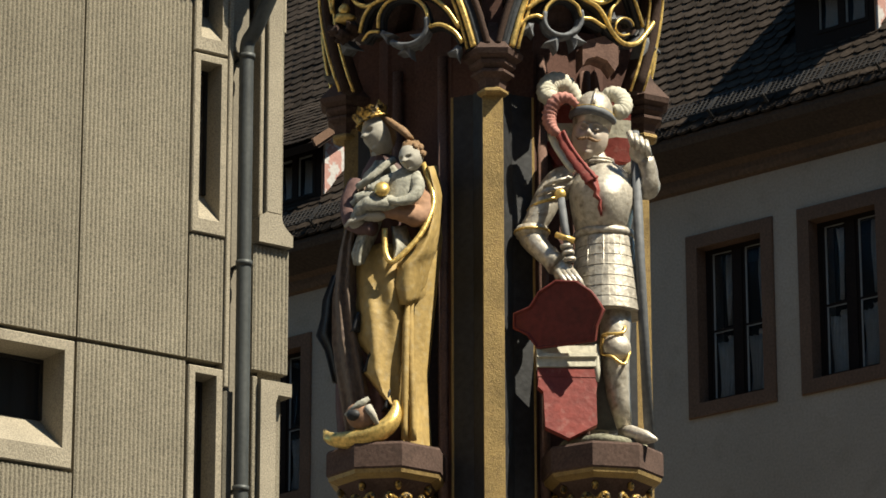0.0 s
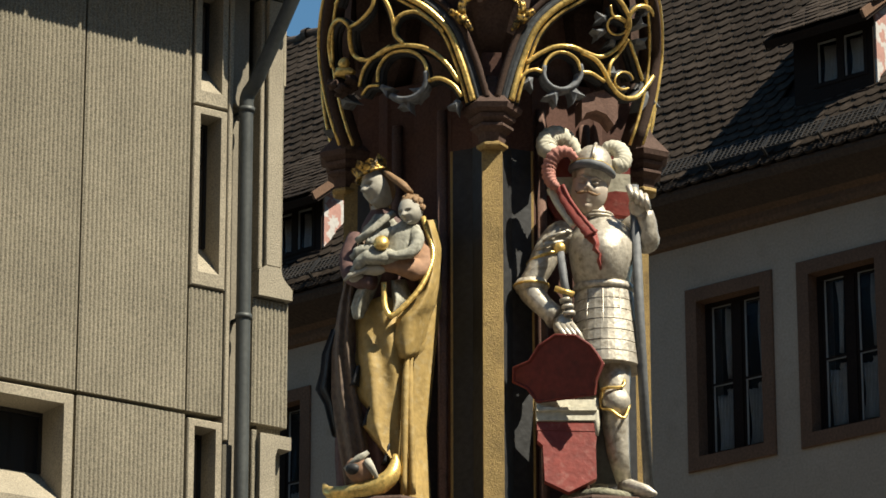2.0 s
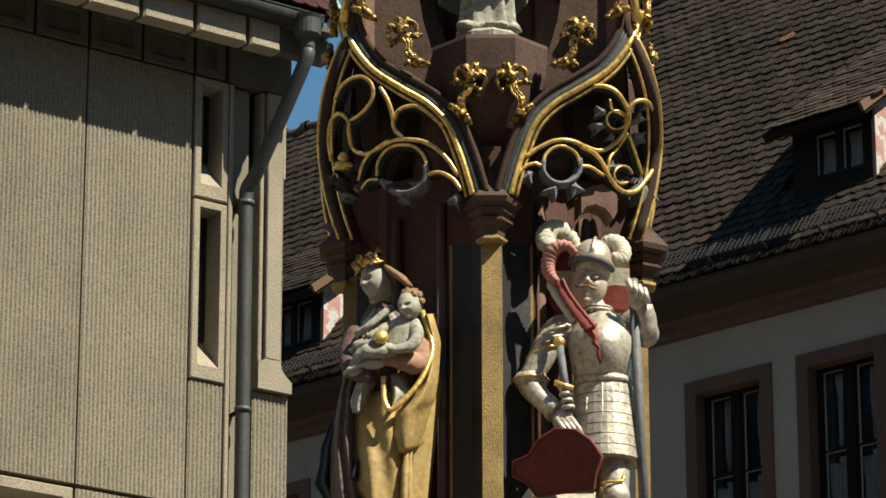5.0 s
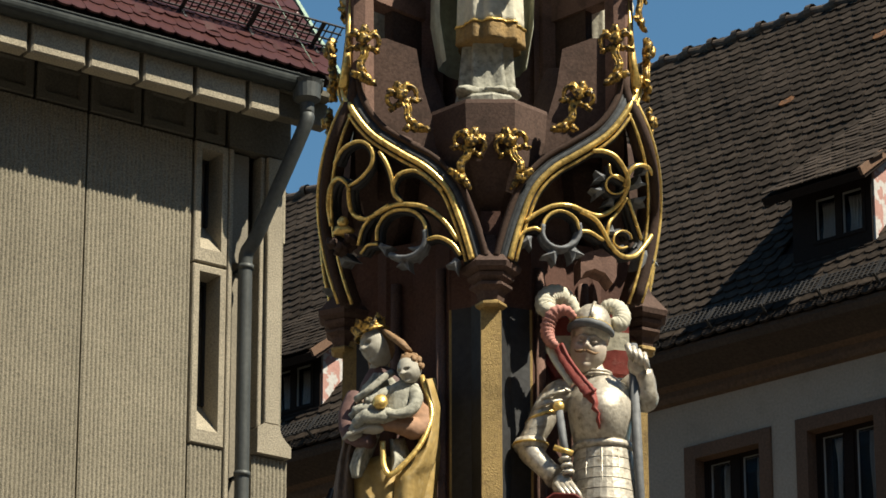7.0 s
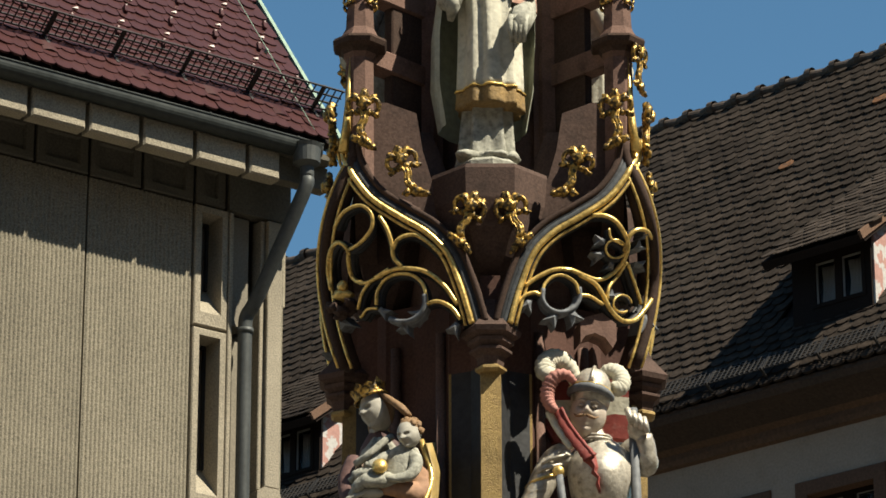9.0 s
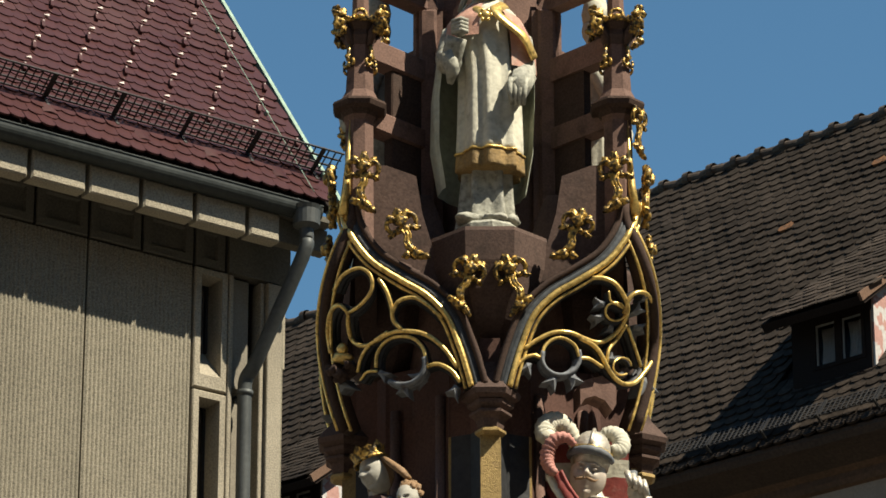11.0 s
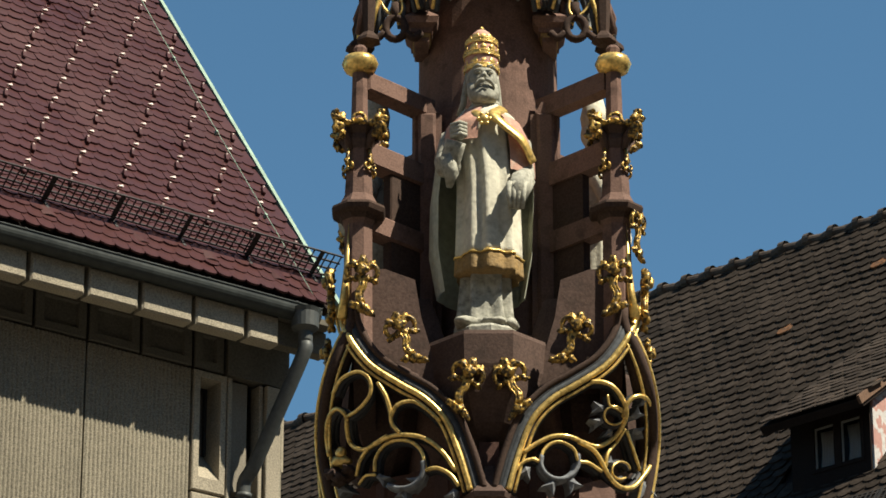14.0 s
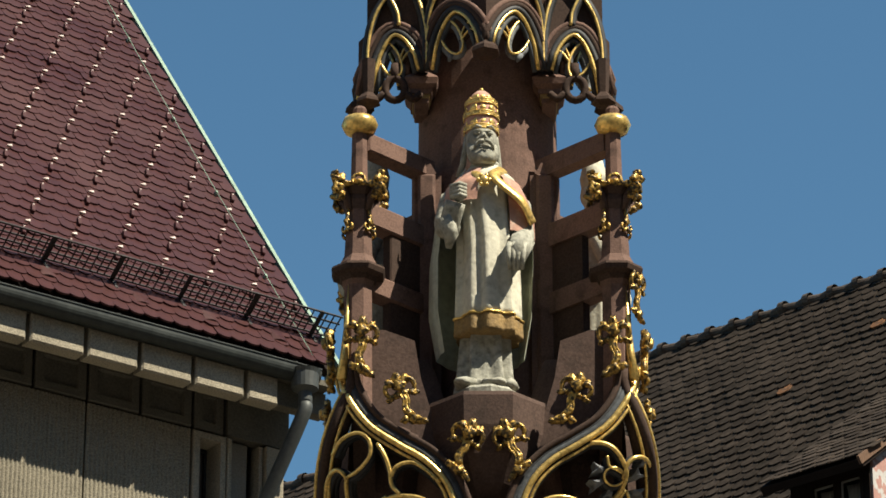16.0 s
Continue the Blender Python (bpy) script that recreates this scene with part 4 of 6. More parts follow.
def left_tracery():
    s = half_arch(-1)
    bar(s, [(0.125, 6.914), (0.175, 6.989), (0.246, 7.043), (0.326, 7.054), (0.376, 7.043), (0.426, 7.011), (0.476, 6.987), (0.517, 7.011), (0.532, 7.065), (0.538, 7.124), (0.573, 7.153), (0.600, 7.119), (0.607, 7.043), (0.595, 6.957)], -1, 0.0095)
    bar(s, [(0.589, 7.216), (0.559, 7.281), (0.499, 7.314), (0.456, 7.281), (0.453, 7.216), (0.493, 7.153), (0.538, 7.119)], -1, 0.008)
    bar(s, [(0.426, 7.270), (0.395, 7.216), (0.375, 7.151), (0.367, 7.097), (0.336, 7.061)], -1, 0.0085)
    bar(s, [(0.372, 7.129), (0.349, 7.175), (0.296, 7.194), (0.246, 7.170), (0.185, 7.113)], -1, 0.0085)
    bar(s, [(0.386, 7.048), (0.446, 7.000), (0.481, 6.946), (0.496, 6.882)], -1, 0.0075)
    bar(s, [(0.428, 6.903), (0.424, 6.957), (0.396, 7.005), (0.351, 7.029), (0.296, 7.027), (0.254, 6.989), (0.240, 6.919)], -1, 0.0075)
    bar(s, [(0.240, 6.914), (0.196, 6.925), (0.146, 6.901), (0.114, 6.857)], -1, 0.0085)
    bar(s, [(0.486, 6.850), (0.461, 6.884), (0.424, 6.890)], -1, 0.006)
    ring(s, 0.334, 6.927, 0.088, 165, 300, -1, gold=2, dark=2, rr=0.012)
    for cx, cz, w, z in (
        (0.321, 6.844, -75, 0.05),
        (0.256, 6.884, -30, 0.055),
        (0.421, 6.890, 215, 0.045),
        (0.566, 6.850, 240, 0.05),
        (0.126, 6.844, -60, 0.05),
    ):
        leaf_point(s, cx, cz, w, z, -1)
    return s


def right_tracery():
    s = half_arch(1)
    bar(s, [(0.127, 6.989), (0.183, 7.026), (0.243, 7.051), (0.303, 7.047), (0.363, 7.018), (0.413, 7.004), (0.464, 7.029), (0.505, 7.080), (0.522, 7.137), (0.509, 7.193), (0.478, 7.246), (0.438, 7.270), (0.392, 7.274)], 1, 0.0095)
    bar(s, [(0.508, 7.118), (0.522, 7.166), (0.549, 7.202), (0.588, 7.204), (0.613, 7.169), (0.626, 7.112)], 1, 0.009)
    bar(s, [(0.338, 7.026), (0.391, 6.991), (0.422, 6.945), (0.451, 6.883), (0.491, 6.841), (0.541, 6.838), (0.581, 6.879), (0.614, 6.926)], 1, 0.01)
    bar(s, [(0.515, 7.074), (0.484, 7.021), (0.448, 6.975), (0.440, 6.922)], 1, 0.0075)
    bar(s, [(0.521, 7.064), (0.543, 6.988), (0.568, 6.902)], 1, 0.0075)
    bar(s, [(0.101, 6.922), (0.132, 6.953), (0.167, 6.962), (0.190, 6.954), (0.207, 6.997), (0.243, 7.026), (0.283, 7.024), (0.321, 6.993), (0.338, 6.948), (0.374, 6.939), (0.424, 6.903)], 1, 0.0075)
    bar(s, [(0.453, 7.215), (0.460, 7.172), (0.486, 7.155), (0.510, 7.137)], 1, 0.005)
    bar(s, [(0.626, 7.107), (0.629, 7.020), (0.614, 6.928)], 1, 0.006)
    ring(s, 0.476, 7.128, 0.038, 20, 340, 1, rr=0.0045)
    ring(s, 0.497, 6.905, 0.034, 0, 300, 1, rr=0.0045)
    ring(s, 0.267, 6.951, 0.072, 160, 380, 1, gold=2, dark=2, rr=0.009)
    for cx, cz, w, z in (
        (0.441, 7.161, 170, 0.048),
        (0.435, 7.112, 200, 0.048),
        (0.465, 7.074, 250, 0.04),
        (0.551, 7.118, 40, 0.05),
        (0.550, 7.064, -10, 0.048),
        (0.251, 6.881, 235, 0.06),
        (0.306, 6.881, -60, 0.055),
        (0.472, 6.924, 130, 0.04),
        (0.591, 6.860, -80, 0.075),
        (0.147, 6.935, 250, 0.05),
        (0.587, 7.172, 60, 0.035),
    ):
        leaf_point(s, cx, cz, w, z, 1)
    return s


left_me, right_me = left_tracery().mesh("tracery", MATS), right_tracery().mesh("tracery", MATS)
for k in (0, 2):
    for me in (left_me, right_me):
        piece("tracery", me, fountain, quarter(k))["label"] = "gilded ogee tracery arch with blue-black sides"

# stone webs above the arches, vault and gable fronts
for k in range(4):
    w = Shape()
    for sd in (-1, 1):
        edge_line = offset(flat_curve(OGEE, 3), -0.055)
        low = [p for p in edge_line if p.y > 7.08]
        front = [Vector((sd * p.x, -(0.51 + 0.05 * bulge(p.y)), p.y)) for p in low]
        back = [Vector((sd * max(p.x * 0.80 - 0.05, 0.10), -0.36 - 0.06 * abs(p.x), max(p.y, 7.42 + 0.30 * min(1.0, max(0.0, (p.x - 0.22) / 0.12))))) for p in low]
        w.loft([front, back], closed=False, smooth=True, slot=0)
        w.loft([[sd * 1.0 * Vector((0, 0, 0)) + Vector((sd * 0.32, -0.50, 7.42)), Vector((sd * 0.32, -0.36, 7.42))], [Vector((sd * 0.32, -0.50, 7.71)), Vector((sd * 0.32, -0.36, 7.71))], [Vector((sd * 0.52, -0.52, 7.74)), Vector((sd * 0.46, -0.36, 7.74))]], closed=False, smooth=False)
        w.add([(sd * 0.31, -0.505, 7.36), (sd * 0.50, -0.53, 7.50), (sd * 0.53, -0.53, 7.74), (sd * 0.31, -0.50, 7.71)], [(0, 1, 2, 3)])
    for sd in (-1, 1):
        rim = [(sd * p.x, p.y) for p in offset(flat_curve(OGEE, 3), -0.05) if p.y > 7.13]
        w.plate(rim + [(sd * 0.50, 7.79), (sd * 0.40, 7.785), (sd * 0.285, 7.74), (sd * 0.26, 7.58), (sd * 0.22, 7.44), (sd * 0.17, 7.32)], -0.525, -0.44)
    w.loft([[(-0.50, -0.50, z), (0.50, -0.50, z), (0.05, -0.05, z), (-0.05, -0.05, z)] for z in (7.38, 7.42)], smooth=False)
    ob = part("gable", w, CARVED, fountain, "dark brown stone gable behind the gilded arches")
    ob.matrix_basis = quarter(k)

# crockets along the arches
leaf_me = [leaf_cluster(i, 1).mesh("crocket", [DULL_GOLD]) for i in range(3)]
for k in range(4):
    for sd in (-1, 1):
        for i, (x, z, w, sc) in enumerate(((0.488, 7.71, 4, 1.22), (0.333, 7.475, -20, 1.15), (0.088, 7.275, 20, 1.18))):
            p = on_face(sd * x, z, 0.03)
            m = quarter(k) @ Matrix.Translation(p) @ pose(0, 0, 0, 0, -sd * w, 0) @ Matrix.Diagonal((-sd * sc, sc, sc, 1))
            piece("crocket", leaf_me[(i + k) % 3], fountain, m)["label"] = "gilded leaf crocket"

# gilded spears on the corners and a leaf drop below a ring
for k in range(4):
    s = Shape()
    s.tube([(-0.568, -0.568, 7.56), (-0.556, -0.556, 7.68), (-0.549, -0.549, 7.82), (-0.545, -0.545, 7.97)], [0.020, 0.017, 0.010, 0.002], n=6)
    part("spear", s, [GOLD], fountain).matrix_basis = quarter(k)
piece("crocket", leaf_me[1], fountain, pose(0.578, -0.545, 7.95, 0, 0, 55) @ Matrix.Diagonal((0.9, 0.9, 1.1, 1)))["label"] = "gilded leaf drop"

# small gilded bust at the corner of the arch
s = Shape()
crumple(s, (0, 0, 0.042), (0.021, 0.022, 0.025), 1.0, None, 0.08, 2)
crumple(s, (0.004, 0, 0.004), (0.040, 0.028, 0.022), 2.0, None, 0.16, 3)
for i in range(7):
    crumple(s, (0.040 * math.cos(i * 0.9), 0.030 * math.sin(i * 0.9), -0.035 - 0.018 * (i % 3)), (0.024, 0.022, 0.018), i, None, 0.3, 3, slot=1)
ob = part("finial", s, [GOLD, DARK_STONE], fountain, "small gilded knob on a leafy boss")
ob.location = on_face(-0.545, 6.93, 0.02)


# ---- upper stage ----
s = Shape()
s.stack([(6.9, 0.33), (7.45, 0.33), (7.47, 0.292), (9.7, 0.285), (9.9, 0.1)], 40, (0.012, 0), smooth=False)
part("core", s, SANDSTONE, fountain, "round red sandstone core")
for k in range(4):
    s = Shape()
    s.stack([(7.04, 0.06), (7.13, 0.15), (7.23, 0.215), (7.34, 0.243), (7.46, 0.25), (7.478, 0.243)], 8, (0, -0.42))
    part("console", s, CARVED, fountain, "faceted brown console").matrix_basis = quarter(k)
    for sd in (-1, 1):
        s = Shape()
        s.slab(sd * 0.24 - 0.036, sd * 0.24 + 0.036, -0.30, -0.18, 7.47, 8.58, c=0.012)
        s.plate([(sd * 0.24 - 0.04, 8.58), (sd * 0.24 + 0.04, 8.58), (sd * 0.24 + 0.015, 8.63), (sd * 0.24 - 0.015, 8.63)], -0.29, -0.20)
        part("pilaster", s, SANDSTONE, fountain).matrix_basis = quarter(k)


def pinnacle():
    e = thing("pinnacle", Matrix.Identity(4), "", "")
    for key in ("label", "category"):
        if key in e:
            del e[key]
    e.parent = fountain
    s = Shape()
    s.stack([(7.45, 0.064), (7.97, 0.058), (7.985, 0.066), (8.012, 0.078), (8.02, 0.104), (8.035, 0.110), (8.045, 0.106), (8.05, 0.085), (8.10, 0.06), (8.30, 0.050), (8.42, 0.045), (8.44, 0.036), (8.66, 0.032)], 8)
    s.stack([(8.72, 0.03), (8.755, 0.03), (8.77, 0.02)], 8)
    s.stack([(7.990, 0.070), (8.010, 0.080), (8.018, 0.107), (8.036, 0.114), (8.0475, 0.109), (8.054, 0.086)], 8, slot=1)
    part("pinnacle_shaft", s, [SANDSTONE, DARK_STONE], e, "octagonal red sandstone shaft with a soot-blackened moulding")
    s = Shape()
    s.stack([(8.645, 0.035), (8.66, 0.062), (8.69, 0.074), (8.715, 0.064), (8.728, 0.035)], 14, smooth=True)
    part("knob", s, GOLD, e, "round gilded knob")
    s = Shape()
    rng = random.Random(11)
    s.stack([(8.30, 0.052), (8.335, 0.064), (8.36, 0.060), (8.385, 0.078), (8.398, 0.088), (8.408, 0.084), (8.412, 0.05)], 8, slot=1)
    for j in range(8):
        w = 2 * math.pi * j / 8
        d, t, up = Vector((math.cos(w), math.sin(w), 0)), Vector((-math.sin(w), math.cos(w), 0)), Vector((0, 0, 1))
        turn = Matrix((d, t, up)).transposed()
        c = Vector((0, 0, 8.315)) + d * 0.05
        if j % 2:
            s.tube([c - up * 0.02, c + d * 0.018 + up * 0.03, c + d * 0.05 + up * 0.065], [0.012, 0.018, 0.016], 1, n=8)
            for out, z, size in ((0.088, 0.095, (0.024, 0.030, 0.022)), (0.062, 0.080, (0.022, 0.034, 0.016)), (0.094, 0.058, (0.018, 0.026, 0.024)), (0.070, 0.034, (0.018, 0.022, 0.018))):
                crumple(s, c + d * (out - 0.02) + up * z, size, rng.uniform(0, 6), turn, 0.3, 3)
            crumple(s, c + d * 0.082 + up * 0.118, (0.010, 0.022, 0.012), rng.uniform(0, 6), turn, 0.3, 3)
            s.tube([c + d * 0.006 - up * 0.005, c + d * 0.014 - up * 0.055, c + d * 0.010 - up * 0.10], [0.006, 0.009, 0.008], n=7)
            for sd in (-1, 1):
                hook = [c + d * 0.012 - up * 0.098 + t * sd * (0.014 - 0.014 * math.cos(radians(a))) - up * 0.014 * math.sin(radians(a)) for a in range(0, 250, 30)]
                s.tube(hook, [0.0085 - 0.0004 * i for i in range(len(hook))], n=7)
            crumple(s, c + d * 0.016 - up * 0.075, (0.009, 0.012, 0.016), rng.uniform(0, 6), turn, 0.3, 2)
        else:
            arch = [c + d * 0.03 + t * 0.026 * math.cos(radians(a)) + up * (0.085 + 0.034 * math.sin(radians(a))) for a in range(-20, 201, 20)]
            s.tube(arch, 0.0085, n=7)
            crumple(s, c + d * 0.034 + up * 0.082, (0.014, 0.026, 0.013), rng.uniform(0, 6), turn, 0.3, 3)
    part("leaf_crown", s, [DULL_GOLD, CARVED], e, "gilded crown of curled leaves")
    return e


first = pinnacle()
first.matrix_basis = pose(-0.508, -0.508, 0)
for x, y in ((0.508, -0.508), (0.508, 0.508), (-0.508, 0.508)):
    copy_thing(first, pose(x, y, 0))
for k in range(4):
    for z, h in ((8.615, 0.042), (8.30, 0.05), (8.0, 0.045)):
        s = Shape()
        q = pose(-0.36, -0.36, z, 0, 0, 45)
        s.slab(-0.19, 0.19, -0.035, 0.035, -h, h, c=0.008, at=q)
        part("strut", s, SANDSTONE, fountain).matrix_basis = quarter(k)

# low diagonal dark plates, added between core and pinnacles for the niche's shade
for k in range(4):
    s = Shape()
    s.slab(-0.13, 0.13, -0.022, 0.022, 7.45, 8.27, c=0.006, at=pose(-0.305, -0.305, 0, 0, 0, 45))
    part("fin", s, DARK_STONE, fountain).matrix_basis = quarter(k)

# upper canopy of small arches: its plan juts out in the middle and falls back at the corbels
def put(x, z, out=0.0):
    a = abs(x)
    y = -0.53 + 0.90 * a if a < 0.245 else -0.31 + 0.20 * (a - 0.245)
    return Vector((x, y - out, z + 0.51 * (y + 0.48)))


def small_arch(s, x0, x1, za, zb, apex, top):
    """A pointed arch whose legs end at za and zb, with a pierced foil inside."""
    mid = (x0 + x1) / 2
    w = (x1 - x0) / 2
    pts = []
    for i in range(15):
        t = -1 + 2 * i / 14
        foot = za if t < 0 else zb
        pts.append((mid + w * t * 0.98, foot + (apex - foot) * (1 - abs(t) ** 1.9) ** 0.66))
    line = [Vector(p) for p in pts]
    for d, out, r, slot in ((0.004, 0.014, 0.016, 1), (0.021, 0.022, 0.0085, 0), (0.036, 0.004, 0.011, 4), (-0.018, 0.012, 0.015, 3), (-0.036, 0.014, 0.012, 6)):
        s.tube([put(p.x, p.y, out) for p in offset(line, d)], r, slot, n=7)
    # dark slot paints the arches' shade onto these plates
    for deep in (0.0, -0.05):
        s.loft([[put(x, z, deep) for x, z in pts], [put(x, top, deep) for x, z in pts]], slot=3, closed=False, smooth=False)
    s.loft([[put(x, z) for x, z in pts], [put(x, z, -0.05) for x, z in pts]], slot=1, closed=False, smooth=False)
    # a leaning almond light with a grey shadowed lip, and two cusped side bars
    lean = 1 if mid > 0 else -1
    cx, cz, rx, rz = mid + lean * w * 0.16, apex - 0.135, w * 0.36, 0.075
    almond = [(cx + rx * math.cos(a) + lean * 0.02 * math.sin(a), cz + rz * math.sin(a) * (1.12 if math.sin(a) > 0 else 1.0)) for a in (2 * math.pi * j / 22 for j in range(22))]
    s.tube([put(x, z, 0.010) for x, z in almond], 0.0055, 0, n=6, closed=True)
    s.tube([put(x, z, -0.014) for x, z in almond], 0.015, 2, n=7, closed=True)
    for sd, reach in ((-lean, 0.55), (lean, 0.2)):
        a = (mid + sd * w * 0.82, (za if sd < 0 else zb) + 0.035)
        c = (cx + sd * rx * 0.9, cz - 0.01)
        q = flat_curve([a, (a[0] * 0.55 + c[0] * 0.45, a[1] + 0.055), c], 4)
        s.tube([put(p.x, p.y, 0.010) for p in q], 0.005, 0, n=6)
        s.tube([put(p.x, p.y, -0.012) for p in q], 0.014, 3, n=6)
        q = flat_curve([(c[0], cz + 0.01), (c[0] + sd * 0.02, cz + 0.06), (mid + sd * w * reach, apex - 0.055)], 4)
        s.tube([put(p.x, p.y, 0.008) for p in q], 0.0045, 0, n=6)
        s.tube([put(p.x, p.y, -0.012) for p in q], 0.012, 3, n=6)
    s.tube([put(cx, cz - rz), put(cx - 0.01, cz - rz - 0.03)], [0.018, 0.006], 2, n=7)


for k in (0, 1, 3):
    s = Shape()
    if k == 0:
        small_arch(s, 0.25, 0.49, 8.95, 8.83, 9.13, 9.36)
        small_arch(s, -0.49, -0.25, 8.83, 8.95, 9.13, 9.36)
    if k in (0, 3):
        small_arch(s, 0.0, 0.24, 9.05, 8.95, 9.235, 9.36)
    if k in (0, 1):
        small_arch(s, -0.24, 0.0, 8.95, 9.05, 9.235, 9.36)
    if k == 0:
        for sd in (-1, 1):
            for pts in ([(0.245, 8.97), (0.247, 9.10), (0.265, 9.22), (0.31, 9.36)], [(0.245, 8.97), (0.243, 9.12), (0.225, 9.24), (0.18, 9.36)], [(0.49, 8.92), (0.485, 9.08), (0.45, 9.22), (0.36, 9.36)], [(0.36, 9.15), (0.37, 9.22), (0.41, 9.30), (0.47, 9.36)]):
                q = [put(v.x, v.z, 0.012) for v in smooth_line([(sd * x, 0, z) for x, z in pts], 5)]
                s.tube(q, 0.018, 1, n=7)
                s.tube([v + Vector((-sd * 0.006, -0.015, 0)) for v in q], 0.007, 0, n=6)
    ob = part("upper_canopy", s, MATS, fountain, "upper canopy of small gilded pointed arches")
    ob.matrix_basis = quarter(k)
    s = Shape()
    for x in ((-0.243, 0.243) if k == 0 else ()):
        x *= 1.08
        for slot, steps in ((0, ((8.915, 0.026), (8.92, 0.030), (8.938, 0.031))), (1, ((8.938, 0.035), (8.954, 0.037))), (0, ((8.955, 0.044), (8.975, 0.046), (8.992, 0.064), (9.018, 0.070), (9.026, 0.064), (9.06, 0.03)))):
            s.loft([[(x - w, -0.23 - w, z), (x + w, -0.23 - w, z), (x + w, -0.08, z), (x - w, -0.08, z)] for z, w in steps], slot=slot, smooth=False)
    if k == 0:
        part("corbel", s, [SANDSTONE, OLD_GOLD], fountain, "moulded sandstone corbel with a gilded step")
    s = Shape()
    s.stack([(8.99, 0.03), (9.01, 0.062), (9.03, 0.058), (9.06, 0.026), (9.13, 0.016)], 6, (0, -0.52))
    if k < 2:
        s.stack([(8.79, 0.022), (8.805, 0.052), (8.82, 0.048), (8.85, 0.022), (9.0, 0.03)], 6, (-0.475, -0.475))
    for sd in ((-1, 1) if k == 0 else ()):
        s.tube([(sd * 0.37 + 0.040 * math.cos(a), -0.29, 8.965 + 0.05 * math.sin(a)) for a in (2 * math.pi * j / 16 for j in range(16))], 0.017, n=7, closed=True)
        s.tube(smooth_line([(sd * 0.49, -0.32, 8.94), (sd * 0.455, -0.29, 8.915), (sd * 0.415, -0.29, 8.945)], 4), 0.016, n=7)
        s.tube(smooth_line([(sd * 0.325, -0.29, 8.945), (sd * 0.295, -0.29, 8.92), (sd * 0.265, -0.28, 8.95)], 4), 0.016, n=7)
        s.tube([(sd * 0.37, -0.29, 9.005), (sd * 0.37, -0.29, 9.08)], 0.018, n=7)
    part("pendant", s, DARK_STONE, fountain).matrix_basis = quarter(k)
s = Shape()
s.stack([(9.22, 0.27), (9.34, 0.36), (9.42, 0.40), (9.5, 0.36), (9.8, 0.34), (10.4, 0.2), (11.6, 0.03)], 8)
part("spire", s, SANDSTONE, fountain, "plain sandstone spire")


# ---- statues ----
def robe(s, levels, slot, folds=9, n=56, span=(0, 360), thick=0.0, seed=0.0, at=None):
    """Cloth round an upright body; a level: z, half width, half depth, x, y, fold depth."""
    rings = []
    for z, rx, ry, cx, cy, am in levels:
        ringpts = []
        for j in range(n):
            w = radians(span[0] + (span[1] - span[0]) * j / (n if span == (0, 360) else n - 1))
            k = 1 + am * (0.6 * math.cos(folds * w + seed + 0.8 * z * 3) + 0.4 * math.cos((folds * 2 - 3) * w - seed * 2 + 2.0 * z))
            ringpts.append((cx + rx * k * math.cos(w), cy + ry * k * math.sin(w), z))
        rings.append(ringpts)
    full = []
    for a, b in zip(rings, rings[1:]):
        for t in (0.0, 0.25, 0.5, 0.75):
            full.append([tuple(p[i] + (q[i] - p[i]) * (t * t * (3 - 2 * t) * 0.5 + t * 0.5) for i in range(3)) for p, q in zip(a, b)])
    full.append(rings[-1])
    s.loft(full, slot, closed=span == (0, 360), at=at)


def sheet(s, rows, slot, thick=0.03, folds=5, depth=0.012, n=22, phase=0.0, across=0.0):
    """A hanging cloth front; a row: z, left x, right x, depth of the front, lean to the side folds."""
    rings, left = [], min(r[1] for r in rows)
    for i, (z, xl, xr, y) in enumerate(rows):
        f = []
        for j in range(n):
            t = j / (n - 1)
            x = max(xl + 0.0005 * j, left + (xr - left) * t) if across else xl + (xr - xl) * t
            bow = y * (1 - (2 * t - 1) ** 2 * 0.75)
            fold = math.sin(across * (x + 0.16 * z) + phase + 0.5 * math.sin(9 * z)) if across else math.sin(folds * 2 * math.pi * t + phase + z * 4)
            f.append((x, -bow - depth * fold, z))
        rings.append(f + [(x, yy + thick, z) for x, yy, z in reversed(f)])
    full = []
    for a, b in zip(rings, rings[1:]):
        for t in (0.0, 0.34, 0.67):
            full.append([tuple(p[i] + (q[i] - p[i]) * t for i in range(3)) for p, q in zip(a, b)])
    full.append(rings[-1])
    s.loft(full, slot)


